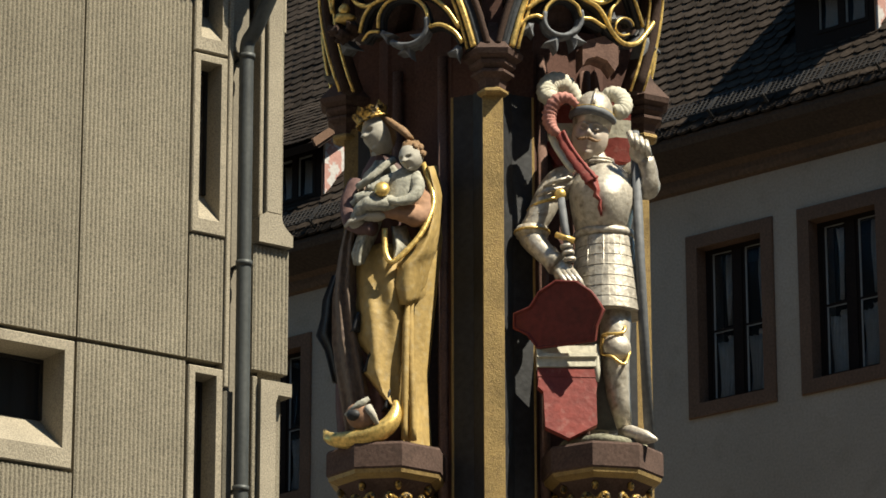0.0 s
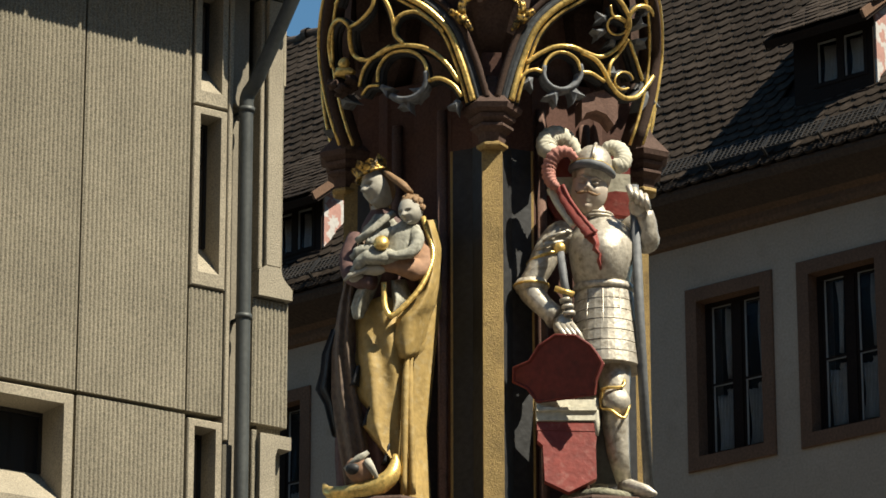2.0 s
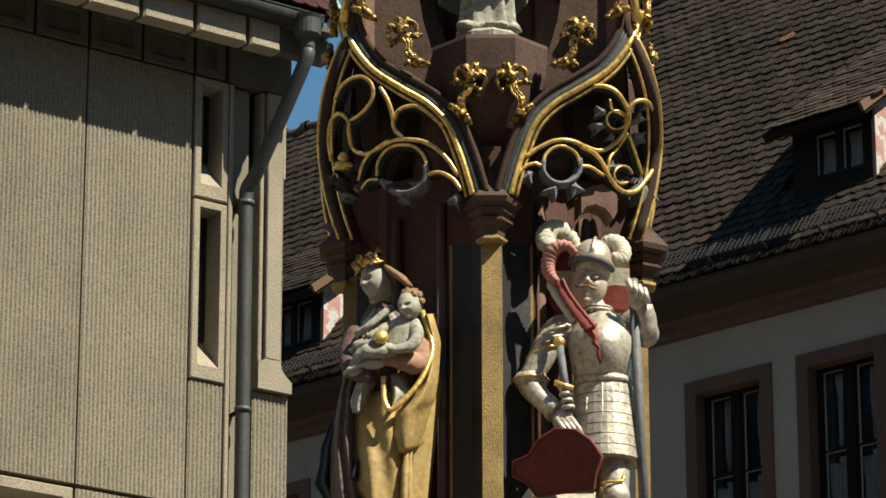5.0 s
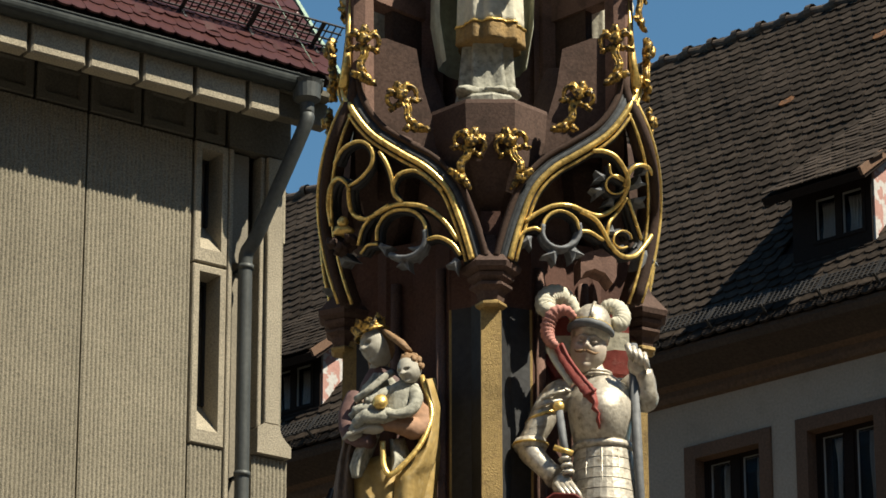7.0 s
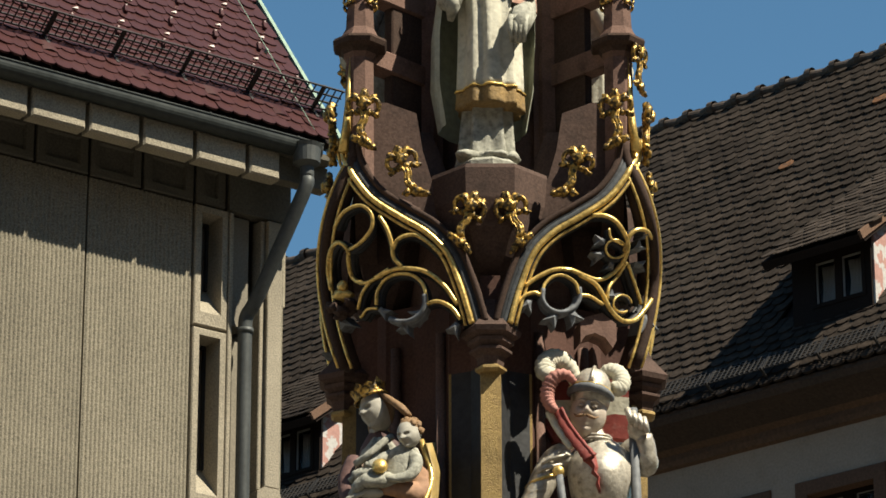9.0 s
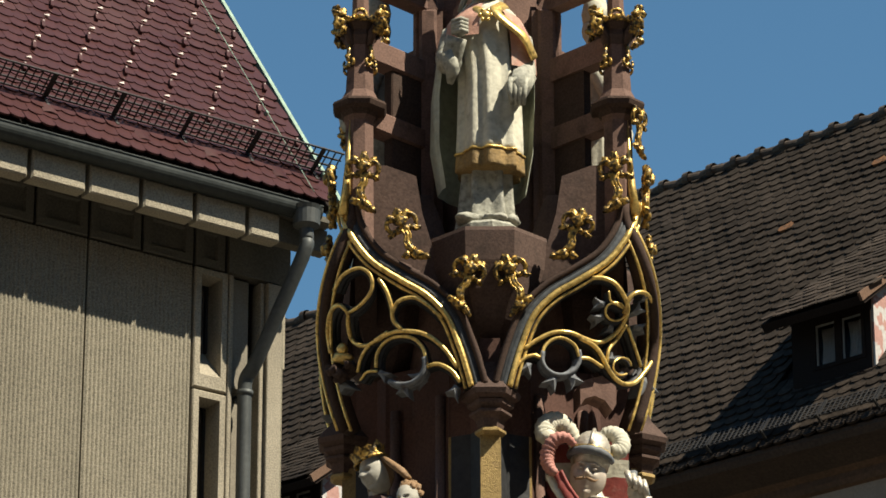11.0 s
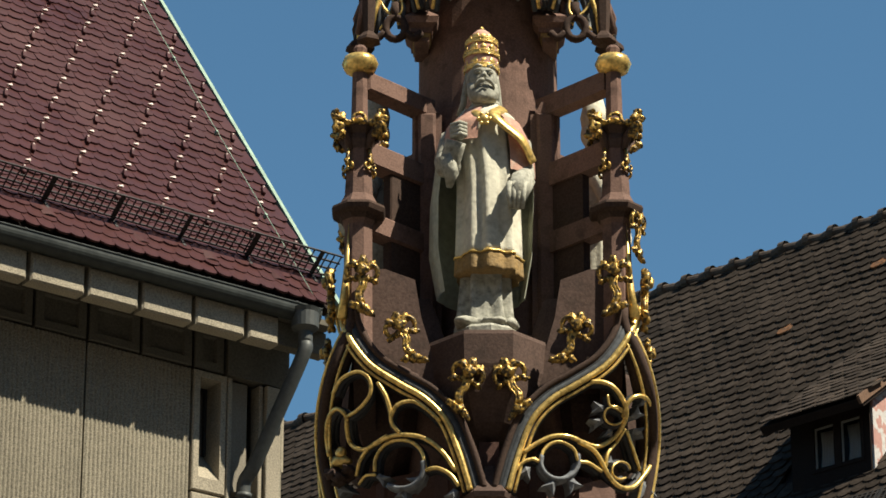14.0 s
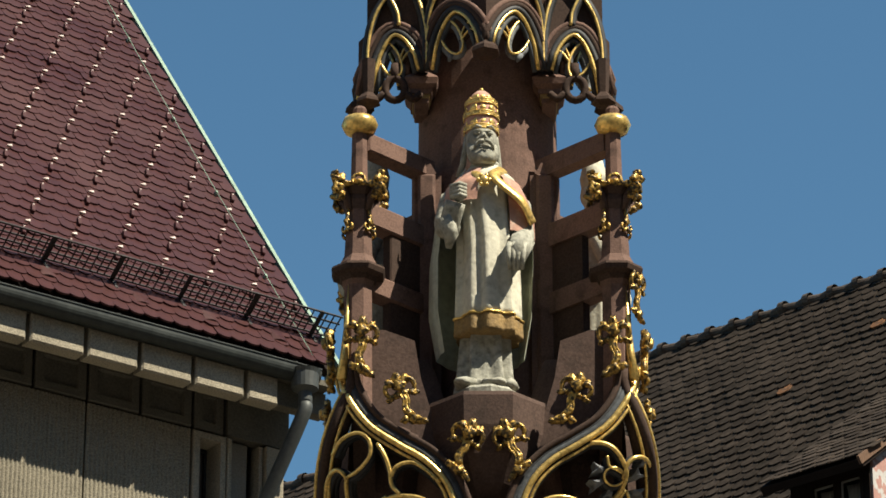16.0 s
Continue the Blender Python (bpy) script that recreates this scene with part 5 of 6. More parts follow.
def head(s, at, a, b, c, slot, beard=None, hair=None):
    """A carved head that looks along -y, half sizes a, b, c; beard and hair: slots of their own."""
    bump = lambda v, m, w: math.exp(-((v - m) / w) ** 2)
    n, m, pts, slots = 44, 36, [], []
    for i in range(m + 1):
        v = math.pi * (0.02 + 0.96 * i / m) - math.pi / 2
        for j in range(n):
            w = 2 * math.pi * j / n
            u, f, h = math.cos(v) * math.cos(w), -math.cos(v) * math.sin(w), math.sin(v)
            o = 0.0
            if f > 0:
                k, e = min(1.0, f * 2), abs(u)
                o += 0.30 * bump(u, 0, 0.13) * min(1.0, max(0.0, (0.30 - h) / 0.38)) * (1.0 if h > -0.10 else bump(h, -0.10, 0.07))
                o += 0.05 * bump(e, 0.17, 0.07) * bump(h, -0.10, 0.07)
                o -= 0.24 * bump(e, 0.36, 0.15) * bump(h, 0.13, 0.085)
                o += 0.07 * bump(e, 0.36, 0.10) * bump(h, 0.115, 0.045)
                o += 0.07 * bump(e, 0.38, 0.26) * bump(h, 0.30, 0.07)
                o += 0.05 * bump(e, 0.48, 0.18) * bump(h, -0.12, 0.16)
                o += 0.07 * bump(u, 0, 0.22) * (bump(h, -0.34, 0.045) + bump(h, -0.47, 0.045)) - 0.05 * bump(u, 0, 0.26) * bump(h, -0.405, 0.022)
                o -= 0.05 * bump(u, 0, 0.3) * bump(h, -0.56, 0.05)
                o += 0.16 * bump(u, 0, 0.30) * bump(h, -0.76, 0.16)
                o *= 1.55 * k
            low = max(0.0, -h)
            side = 1 - 0.24 * low ** 1.6
            drop = 0.0
            if beard is not None and f > -0.1 and h < -0.40:
                t = min(1.0, (-0.40 - h) * 3)
                o += t * (0.16 + 0.035 * math.cos(16 * u + 5 * h)) * max(0.0, min(1.0, f * 3 + 0.3))
                drop, side = 0.20 * t * max(0.0, f), side + 0.22 * t
            pts.append((a * u * side, -b * (f + o), c * (h - drop)))
    for i in range(m):
        h = math.sin(math.pi * (0.02 + 0.96 * (i + 0.5) / m) - math.pi / 2)
        for j in range(n):
            w = 2 * math.pi * (j + 0.5) / n
            f = -math.sin(w) * math.sqrt(1 - h * h)
            hairy = hair is not None and (f < -0.05 + 0.5 * max(0.0, h - 0.35) * 2 or h > 0.62)
            bearded = beard is not None and h < -0.42 and f > -0.1 or beard is not None and bump(h, -0.28, 0.05) > 0.4 and f > 0.72
            slots.append(hair if hairy else beard if bearded else slot)
    k = len(s.v)
    s.add(pts, [(i * n + j, i * n + (j + 1) % n, (i + 1) * n + (j + 1) % n, (i + 1) * n + j) for i in range(m) for j in range(n)] + [tuple(range(n))[::-1], tuple(range(m * n, m * n + n))], slot, True, at)
    s.m[-len(slots) - 2:-2] = slots


def ruffle(s, path, r, slot, n=10, ribs=3.0, depth=0.10, flat=1.0):
    """A feather: a tube whose thickness ripples along its way; r: a radius a point."""
    s.tube(path, [q * (1 + depth * math.cos(math.pi * i * ribs / 2)) for i, q in enumerate(r)], slot, n=n, flat=flat)


def statue(name, shape, mats, m, label):
    ob = new(name, shape.mesh(name, mats))
    ob.matrix_basis = CENTRE @ m
    return tagged(ob, label, "statue", "statues on the fountain")


def lower(s, start):
    """Lowers what juts forward, so that it fits the camera's upward view."""
    s.v[start:] = [(x, y, z + 0.40 * min(0.0, y + 0.02)) for x, y, z in s.v[start:]]


def mother():
    s = Shape()
    robe(s, [(0.0, 0.15, 0.12, -0.02, 0.02, 0.12), (0.2, 0.14, 0.11, -0.04, 0.02, 0.15), (0.45, 0.145, 0.11, -0.04, 0.02, 0.16), (0.66, 0.16, 0.12, -0.02, 0.02, 0.10), (0.85, 0.155, 0.12, 0.01, 0.02, 0.03), (1.0, 0.14, 0.11, 0.01, 0.03, 0.02), (1.12, 0.10, 0.08, 0.0, 0.03, 0.0), (1.17, 0.05, 0.05, -0.02, 0.02, 0.0)], 1, 10, seed=0.6)
    sheet(s, [(-0.004, 0.055, 0.145, 0.135), (0.06, 0.060, 0.140, 0.140), (0.13, 0.034, 0.132, 0.145), (0.195, -0.012, 0.122, 0.150), (0.268, -0.064, 0.114, 0.158), (0.290, -0.086, 0.112, 0.160), (0.345, -0.050, 0.110, 0.165), (0.425, -0.142, 0.112, 0.165), (0.447, -0.146, 0.114, 0.165), (0.492, -0.094, 0.120, 0.168), (0.548, -0.144, 0.132, 0.165), (0.60, -0.140, 0.150, 0.160), (0.70, -0.130, 0.165, 0.150), (0.78, -0.10, 0.16, 0.13)], 0, depth=0.012, n=60, across=62.0)
    for z, x, w in ((0.475, -0.115, 0.040), (0.318, -0.066, 0.036), (0.17, 0.012, 0.026)):
        sheet(s, [(z - 0.035, x - 0.030, x + w, 0.150), (z, x - 0.012, x + w, 0.150), (z + 0.04, x + 0.004, x + w, 0.145)], 7, thick=0.02, folds=1, depth=0.006, n=10)
    sheet(s, [(0.28, -0.205, -0.165, 0.03), (0.40, -0.235, -0.17, 0.04), (0.46, -0.268, -0.18, 0.045), (0.53, -0.25, -0.18, 0.045), (0.60, -0.245, -0.17, 0.04), (0.70, -0.21, -0.15, 0.03)], 7, folds=2, depth=0.012, n=16)
    for x0, x1, q in ((0.080, 0.088, 0.138), (0.112, 0.100, 0.115)):
        s.tube(smooth_line([(x0, -q + 0.008, 0.02), ((x0 + x1) / 2, -q - 0.004, 0.25), (x1, -q - 0.004, 0.45), (x1 + 0.01, -q + 0.01, 0.62)], 5), [0.012] * 4 + [0.014] * 8 + [0.010] * 4, 0, n=9)
    robe(s, [(0.02, 0.135, 0.12, 0.03, 0.04, 0.03), (0.3, 0.12, 0.12, 0.03, 0.04, 0.04), (0.6, 0.15, 0.13, 0.03, 0.03, 0.03), (0.85, 0.175, 0.13, 0.03, 0.03, 0.02), (1.0, 0.165, 0.12, 0.03, 0.03, 0.0), (1.10, 0.12, 0.10, 0.03, 0.04, 0.0)], 0, 7, n=30, span=(-55, 120), seed=2.0)
    sheet(s, [(0.04, -0.15, -0.02, 0.11), (0.22, -0.175, -0.03, 0.12), (0.42, -0.205, -0.06, 0.125), (0.60, -0.205, -0.09, 0.13), (0.78, -0.18, -0.08, 0.135), (0.92, -0.15, -0.06, 0.12), (1.03, -0.12, -0.05, 0.09)], 9, folds=3, depth=0.016, n=26)
    deep = len(s.v)
    hem = smooth_line([(0.142, -0.06, 1.134), (0.185, -0.10, 1.0), (0.172, -0.135, 0.92), (0.138, -0.165, 0.85), (0.08, -0.185, 0.785), (0.038, -0.19, 0.757), (0.014, -0.185, 0.80), (0.010, -0.175, 0.888)], 5)
    s.tube(hem, 0.011, 6, n=8)
    sheet(s, [(0.585, 0.03, 0.13, 0.165), (0.66, 0.0, 0.155, 0.185), (0.745, 0.02, 0.175, 0.185), (0.785, 0.08, 0.19, 0.175), (0.85, 0.138, 0.20, 0.155), (0.92, 0.168, 0.205, 0.13), (1.0, 0.18, 0.21, 0.10), (1.12, 0.14, 0.19, 0.08)], 0, folds=1, depth=0.008)
    sheet(s, [(0.745, -0.125, -0.06, 0.175), (0.79, -0.14, -0.045, 0.185), (0.85, -0.12, -0.02, 0.185), (0.91, -0.08, 0.0, 0.17)], 2, folds=3, depth=0.010)
    sheet(s, [(0.76, 0.03, 0.06, 0.18), (0.81, 0.018, 0.11, 0.175), (0.89, 0.012, 0.09, 0.15)], 2, folds=2, depth=0.008)
    s.tube(smooth_line([(0.12, 0.0, 1.09), (0.148, -0.05, 1.0), (0.135, -0.12, 0.93), (0.06, -0.165, 0.955), (-0.01, -0.18, 0.955)], 4), [0.050, 0.054, 0.049, 0.055, 0.049, 0.055, 0.048, 0.050, 0.044, 0.047, 0.041, 0.043, 0.037, 0.036, 0.031, 0.028, 0.022], 3, n=12)
    s.tube(smooth_line([(-0.11, 0.0, 1.06), (-0.135, -0.06, 0.96), (-0.10, -0.14, 0.90), (-0.03, -0.18, 0.89)], 4), [0.045] * 4 + [0.04] * 4 + [0.032] * 5, 1, n=10)
    sheet(s, [(0.99, -0.10, 0.06, 0.085), (1.05, -0.105, 0.07, 0.10), (1.10, -0.09, 0.07, 0.085), (1.15, -0.055, 0.03, 0.05)], 2, folds=3, depth=0.008)
    s.tube(smooth_line([(-0.10, -0.10, 1.05), (-0.05, -0.125, 1.085), (0.0, -0.105, 1.13), (0.03, -0.07, 1.15)], 4), 0.016, 2, n=8)
    lower(s, deep)
    s.ball((-0.03, -0.19, 0.87), (0.05, 0.025, 0.022), 5)
    s.ball((-0.09, -0.17, 0.845), (0.035, 0.025, 0.02), 5)
    # veil, hair, face, crown
    tilt = Matrix.Translation((-0.035, -0.02, 1.25)) @ pose(0, 0, 0, 14, -14, -48)
    s.tube([(-0.02, 0.01, 1.12), (-0.03, 0.0, 1.19)], 0.034, 5, n=12)
    head(s, tilt, 0.054, 0.062, 0.082, 5)
    s.ball((0, 0.026, 0.014), (0.058, 0.05, 0.080), 4, n=16, m=10, at=tilt)
    s.tube([tilt @ Vector(p) for p in ((0.05, 0.02, 0.05), (0.085, 0.015, 0.0), (0.125, 0.01, -0.05), (0.15, 0.01, -0.10))], [0.014, 0.020, 0.022, 0.016], 4, n=8, flat=0.7)
    s.tube([tilt @ Vector(p) for p in ((-0.055, 0.01, 0.02), (-0.065, 0.01, -0.07), (-0.06, 0.02, -0.15))], [0.012, 0.02, 0.016], 4, n=8)
    # Crown takes the darker gold, putting the canopy's shade into its colour.
    rim = []
    for z, r in ((0.05, 0.061), (0.075, 0.063), (0.088, 0.066)):
        rim.append([(r * math.cos(2 * math.pi * j / 20), r * math.sin(2 * math.pi * j / 20), z) for j in range(20)])
    rim.append([(0.072 * math.cos(2 * math.pi * j / 20), 0.072 * math.sin(2 * math.pi * j / 20), 0.118 if j % 4 == 0 else (0.094 if j % 2 else 0.104)) for j in range(20)])
    s.loft(rim, 8, smooth=False, cap=False, at=tilt)
    s.tube([tilt @ Vector((0.066 * math.cos(2 * math.pi * j / 20), 0.066 * math.sin(2 * math.pi * j / 20), 0.056)) for j in range(20)], 0.006, 8, n=6, closed=True)
    deep = len(s.v)
    # child
    robe(s, [(0.975, 0.060, 0.048, 0.058, -0.145, 0.0), (1.02, 0.064, 0.05, 0.062, -0.145, 0.0), (1.07, 0.060, 0.045, 0.07, -0.145, 0.0), (1.105, 0.045, 0.036, 0.082, -0.145, 0.0), (1.125, 0.02, 0.02, 0.092, -0.145, 0.0)], 2, 5, n=24)
    kid = Matrix.Translation((0.108, -0.155, 1.165)) @ pose(0, 0, 0, 8, -12, -28)
    head(s, kid, 0.046, 0.048, 0.056, 5)
    rng = random.Random(7)
    for i in range(46):
        w, h = rng.uniform(-0.5, math.pi + 0.5), rng.uniform(-0.35, 1.0)
        q = math.sqrt(max(0.0, 1 - h * h))
        if math.sin(w) < -0.05 and h < 0.55:
            continue
        s.ball((0.046 * q * math.cos(w), 0.006 + 0.047 * q * math.sin(w), 0.008 + 0.052 * h), (0.012, 0.012, 0.011), 4, n=7, m=5, at=kid)
    s.ball((0, 0.010, 0.012), (0.047, 0.044, 0.052), 4, n=14, m=10, at=kid)
    s.tube(smooth_line([(0.115, -0.145, 1.095), (0.135, -0.175, 1.045), (0.115, -0.20, 1.005), (0.06, -0.21, 0.995), (0.01, -0.205, 1.005)], 4), [0.026, 0.027, 0.028, 0.028, 0.027, 0.026, 0.025, 0.024, 0.023, 0.021, 0.019, 0.018, 0.017, 0.016, 0.016, 0.014, 0.010], 2, n=10)
    s.tube(smooth_line([(0.04, -0.14, 1.085), (0.005, -0.165, 1.07), (-0.035, -0.18, 1.05), (-0.055, -0.185, 1.055)], 4), [0.022] * 5 + [0.018] * 5 + [0.010] * 3, 2, n=9)
    s.tube(smooth_line([(0.05, -0.17, 0.985), (-0.01, -0.205, 0.99), (-0.06, -0.20, 0.985), (-0.09, -0.19, 0.95), (-0.105, -0.19, 0.925)], 4), [0.034] * 4 + [0.031] * 4 + [0.026] * 4 + [0.020] * 4 + [0.012], 2, n=10)
    s.tube(smooth_line([(0.03, -0.16, 0.995), (-0.04, -0.18, 1.015), (-0.085, -0.165, 1.01), (-0.115, -0.165, 0.985)], 4), [0.028] * 5 + [0.024] * 5 + [0.014] * 3, 2, n=9)
    s.ball((0.004, -0.215, 1.045), 0.030, 6, n=16, m=12)
    for i in range(4):
        s.tube([(-0.005 - 0.022 * i, -0.192, 0.955 - 0.006 * i), (-0.05 - 0.022 * i, -0.205, 0.945 - 0.008 * i), (-0.09 - 0.016 * i, -0.192, 0.925 - 0.008 * i)], [0.011, 0.011, 0.006], 5, n=7)
    lower(s, deep)
    # crescent at the feet with a face
    cres = smooth_line([(-0.225, -0.06, 0.08), (-0.20, -0.12, 0.035), (-0.13, -0.16, 0.015), (-0.03, -0.17, 0.03), (0.03, -0.165, 0.07), (0.05, -0.15, 0.12), (0.05, -0.14, 0.165)], 4)
    s.tube(cres, [0.006 + 0.028 * math.sin(math.pi * (i + 0.4) / len(cres)) for i in range(len(cres))], 6, n=10, flat=1.1)
    s.ball((-0.075, -0.17, 0.10), (0.062, 0.035, 0.05), 3, n=12, m=9, turn=Euler((0, 0.5, 0)).to_matrix())
    s.ball((-0.10, -0.195, 0.10), (0.028, 0.02, 0.022), 7, n=10, m=8)
    s.tube([(-0.13, -0.18, 0.10), (-0.08, -0.19, 0.14), (-0.045, -0.19, 0.165)], [0.012, 0.016, 0.008], 2, n=7)
    s.tube([(-0.05, -0.19, 0.13), (-0.03, -0.2, 0.10), (-0.01, -0.19, 0.06)], [0.018, 0.014, 0.008], 5, n=7)
    return s


statue("mother_and_child_statue", mother(), [YELLOW, PLUM, GREYSTONE, ORANGE, HAIR, PALE, GOLD, BLACK_PAINT, DULL_GOLD, MANTLE], pose(-0.40, -0.42, 5.287, 0, 0, -6), "painted stone crowned mother holding a child, yellow mantle, on console")


def knight():
    s = Shape()
    R_, S_, W_, G_, B_ = 0, 1, 2, 3, 4
    crumple(s, (0.0, -0.02, 0.012), (0.165, 0.135, 0.046), 2.0, None, 0.06, 5, slot=9, n=30, m=12)
    # legs
    s.tube([(0.05, -0.01, 0.60), (0.055, -0.045, 0.48), (0.052, -0.065, 0.39), (0.055, -0.045, 0.30), (0.066, -0.03, 0.20), (0.084, -0.03, 0.09)], [0.070, 0.060, 0.052, 0.050, 0.043, 0.029], S_, n=14)
    s.ball((0.054, -0.088, 0.385), (0.055, 0.045, 0.056), S_, n=14, m=10)
    s.tube(smooth_line([(0.000, -0.095, 0.430), (0.03, -0.125, 0.428), (0.078, -0.12, 0.435), (0.086, -0.10, 0.465)], 3), 0.006, G_, n=6)
    s.tube(smooth_line([(0.000, -0.095, 0.425), (-0.002, -0.095, 0.36), (0.03, -0.118, 0.345), (0.070, -0.118, 0.315), (0.088, -0.105, 0.325), (0.104, -0.09, 0.37)], 3), 0.006, G_, n=6)
    s.tube([(0.082, -0.02, 0.07), (0.105, -0.07, 0.058), (0.155, -0.14, 0.026), (0.19, -0.175, 0.008)], [0.031, 0.033, 0.026, 0.008], S_, n=12, flat=0.85, up=(1, 0, 0))
    s.tube([(-0.04, 0.04, 0.60), (-0.03, 0.06, 0.40), (-0.01, 0.07, 0.22), (0.0, 0.06, 0.06)], [0.07, 0.055, 0.045, 0.032], S_, n=12)
    s.tube([(0.02, 0.05, 0.55), (0.02, 0.06, 0.10)], 0.05, B_, n=8)
    # skirt of plates
    for i in range(7):
        z = 0.83 - 0.042 * i
        r = 0.110 + 0.004 * i
        s.stack([(z - 0.045, r + 0.002), (z - 0.043, r + 0.008), (z - 0.004, r + 0.003), (z, r - 0.004)], 32, (0.025, 0.0), slot=S_)
    for w in (-128, -98, -66, -34):
        s.tube([(0.025 + r * math.cos(radians(w)), r * math.sin(radians(w)), z) for r, z in ((0.114, 0.82), (0.124, 0.68), (0.136, 0.54))], 0.0035, S_, n=5)
    s.stack([(0.83, 0.118), (0.845, 0.122), (0.86, 0.115)], 24, (0.022, 0.0), slot=S_, smooth=True)
    # breastplate
    body = []
    for z, rx, ry, cy in ((0.83, 0.098, 0.085, 0.0), (0.88, 0.108, 0.112, -0.015), (0.95, 0.122, 0.138, -0.025), (1.01, 0.13, 0.135, -0.02), (1.06, 0.128, 0.11, 0.0), (1.10, 0.10, 0.085, 0.005), (1.13, 0.062, 0.06, 0.005)):
        body.append([(0.015 + rx * math.cos(w), cy + ry * math.sin(w) * (1 + 0.10 * max(0.0, -math.sin(w)) ** 8), z) for w in (2 * math.pi * j / 28 for j in range(28))])
    s.loft(body, S_)
    s.tube([(0.005, 0.0, 1.10), (-0.02, 0.0, 1.18)], [0.055, 0.044], S_, n=14)
    for z, r in ((1.128, 0.062), (1.142, 0.057)):
        s.tube([Vector((0.0 + r * math.cos(w), -0.01 + r * math.sin(w), z)) for w in (2 * math.pi * j / 20 for j in range(20))], 0.0065, S_, n=6, closed=True)
    # head and helmet
    hd = Matrix.Translation((-0.03, -0.03, 1.235)) @ pose(0, 0, 0, 4, 9, -6)
    head(s, hd, 0.070, 0.078, 0.106, 6)
    s.ball((0, 0.028, 0.0), (0.070, 0.058, 0.085), 7, n=14, m=9, at=hd)
    for sd in (-1, 1):
        s.tube([hd @ Vector(p) for p in ((sd * 0.002, -0.100, -0.028), (sd * 0.020, -0.098, -0.034), (sd * 0.036, -0.086, -0.034), (sd * 0.048, -0.070, -0.022))], [0.005, 0.0068, 0.005, 0.0015], 7, n=7)
        s.ball((sd * 0.026, -0.075, 0.014), (0.011, 0.007, 0.006), 6, n=10, m=6, at=hd)
        s.tube([hd @ Vector(p) for p in ((sd * 0.010, -0.083, 0.030), (sd * 0.026, -0.084, 0.034), (sd * 0.044, -0.070, 0.028))], [0.003, 0.0045, 0.002], 6, n=6)
    s.loft([[(0.077 * q * math.cos(w), 0.010 + 0.090 * q * math.sin(w), z) for w in (2 * math.pi * j / 28 for j in range(28))] for z, q in ((0.035, 0.93), (0.066, 1.0), (0.092, 1.0), (0.118, 0.95), (0.140, 0.85), (0.160, 0.69), (0.173, 0.50), (0.181, 0.25), (0.184, 0.04))], S_, at=hd)
    s.tube([hd @ Vector((0.0, 0.010 + 0.093 * math.cos(w), 0.085 + 0.103 * math.sin(w))) for w in (math.pi * (0.08 + 0.84 * j / 12) for j in range(13))], 0.007, S_, n=7)
    brim = [hd @ Vector((0.083 * math.cos(w), 0.100 * math.sin(w), 0.072 + 0.010 * math.sin(w) ** 2)) for w in (math.pi * 0.95 + math.pi * 1.1 * j / 16 for j in range(17))]
    s.tube(brim, [0.008 + 0.008 * math.sin(math.pi * i / 16) for i in range(17)], B_, n=9, flat=1.15)
    s.tube([p + Vector((0, -0.004, 0.017)) for p in brim], 0.0042, G_, n=6)
    # plumes
    for pts, y0, y1, r in (
        ([(-0.070, 1.362), (-0.084, 1.412), (-0.115, 1.452), (-0.156, 1.460), (-0.188, 1.434), (-0.192, 1.394), (-0.166, 1.374)], 0.02, -0.07, 0.034),
        ([(0.020, 1.345), (0.026, 1.392), (0.052, 1.422), (0.085, 1.414), (0.102, 1.380), (0.092, 1.345), (0.062, 1.335)], 0.03, -0.04, 0.030),
    ):
        line = smooth_line([(x, y0 + (y1 - y0) * i / 6, z) for i, (x, z) in enumerate(pts)], 8)
        ruffle(s, line, [r * (0.45 + 0.62 * math.sin(math.pi * min(1.0, 0.08 + i / len(line) * 0.72)) - (0.10 if i > len(line) - 4 else 0.0)) for i in range(len(line))], W_, n=14, ribs=1.3, depth=0.055, flat=1.15)
        s.tube([q + Vector((0, -0.6 * r, 0)) for q in line[4:-6]], 0.006, W_, n=6)
    fe = smooth_line([(-0.085, -0.105, 1.338), (-0.120, -0.118, 1.362), (-0.160, -0.118, 1.352), (-0.186, -0.112, 1.312), (-0.190, -0.112, 1.268), (-0.176, -0.118, 1.232), (-0.155, -0.125, 1.215)], 7)
    ruffle(s, fe, [0.012 + 0.022 * math.sin(math.pi * (i + 2) / (len(fe) + 4)) for i in range(len(fe))], 8, n=12, ribs=1.4, depth=0.13, flat=0.8)
    # scarf with a knot and a ragged tail
    sc = smooth_line([(-0.152, -0.115, 1.222), (-0.128, -0.125, 1.165), (-0.092, -0.150, 1.098), (-0.055, -0.172, 1.040), (-0.035, -0.180, 1.010)], 5)
    s.tube(sc, [0.017 + 0.0006 * i + 0.002 * math.sin(1.7 * i) for i in range(len(sc))], R_, n=10, flat=0.35, up=(0, 1, 0))
    s.tube([q + Vector((0.014, -0.006, 0.006)) for q in sc], 0.007, R_, n=7)
    sheet(s, [(0.882, -0.004, 0.006, 0.185), (0.915, -0.022, 0.008, 0.187), (0.935, -0.018, 0.012, 0.190), (0.955, -0.045, 0.006, 0.190), (0.975, -0.040, 0.010, 0.192), (1.005, -0.068, 0.014, 0.188), (1.03, -0.064, 0.004, 0.178)], R_, thick=0.016, folds=2, depth=0.007, n=14)
    s.tube([q + Vector((-0.030, 0.020, 0)) for q in sc[:14]], [0.018] * 14, W_, n=7, flat=0.4, up=(0, 1, 0))
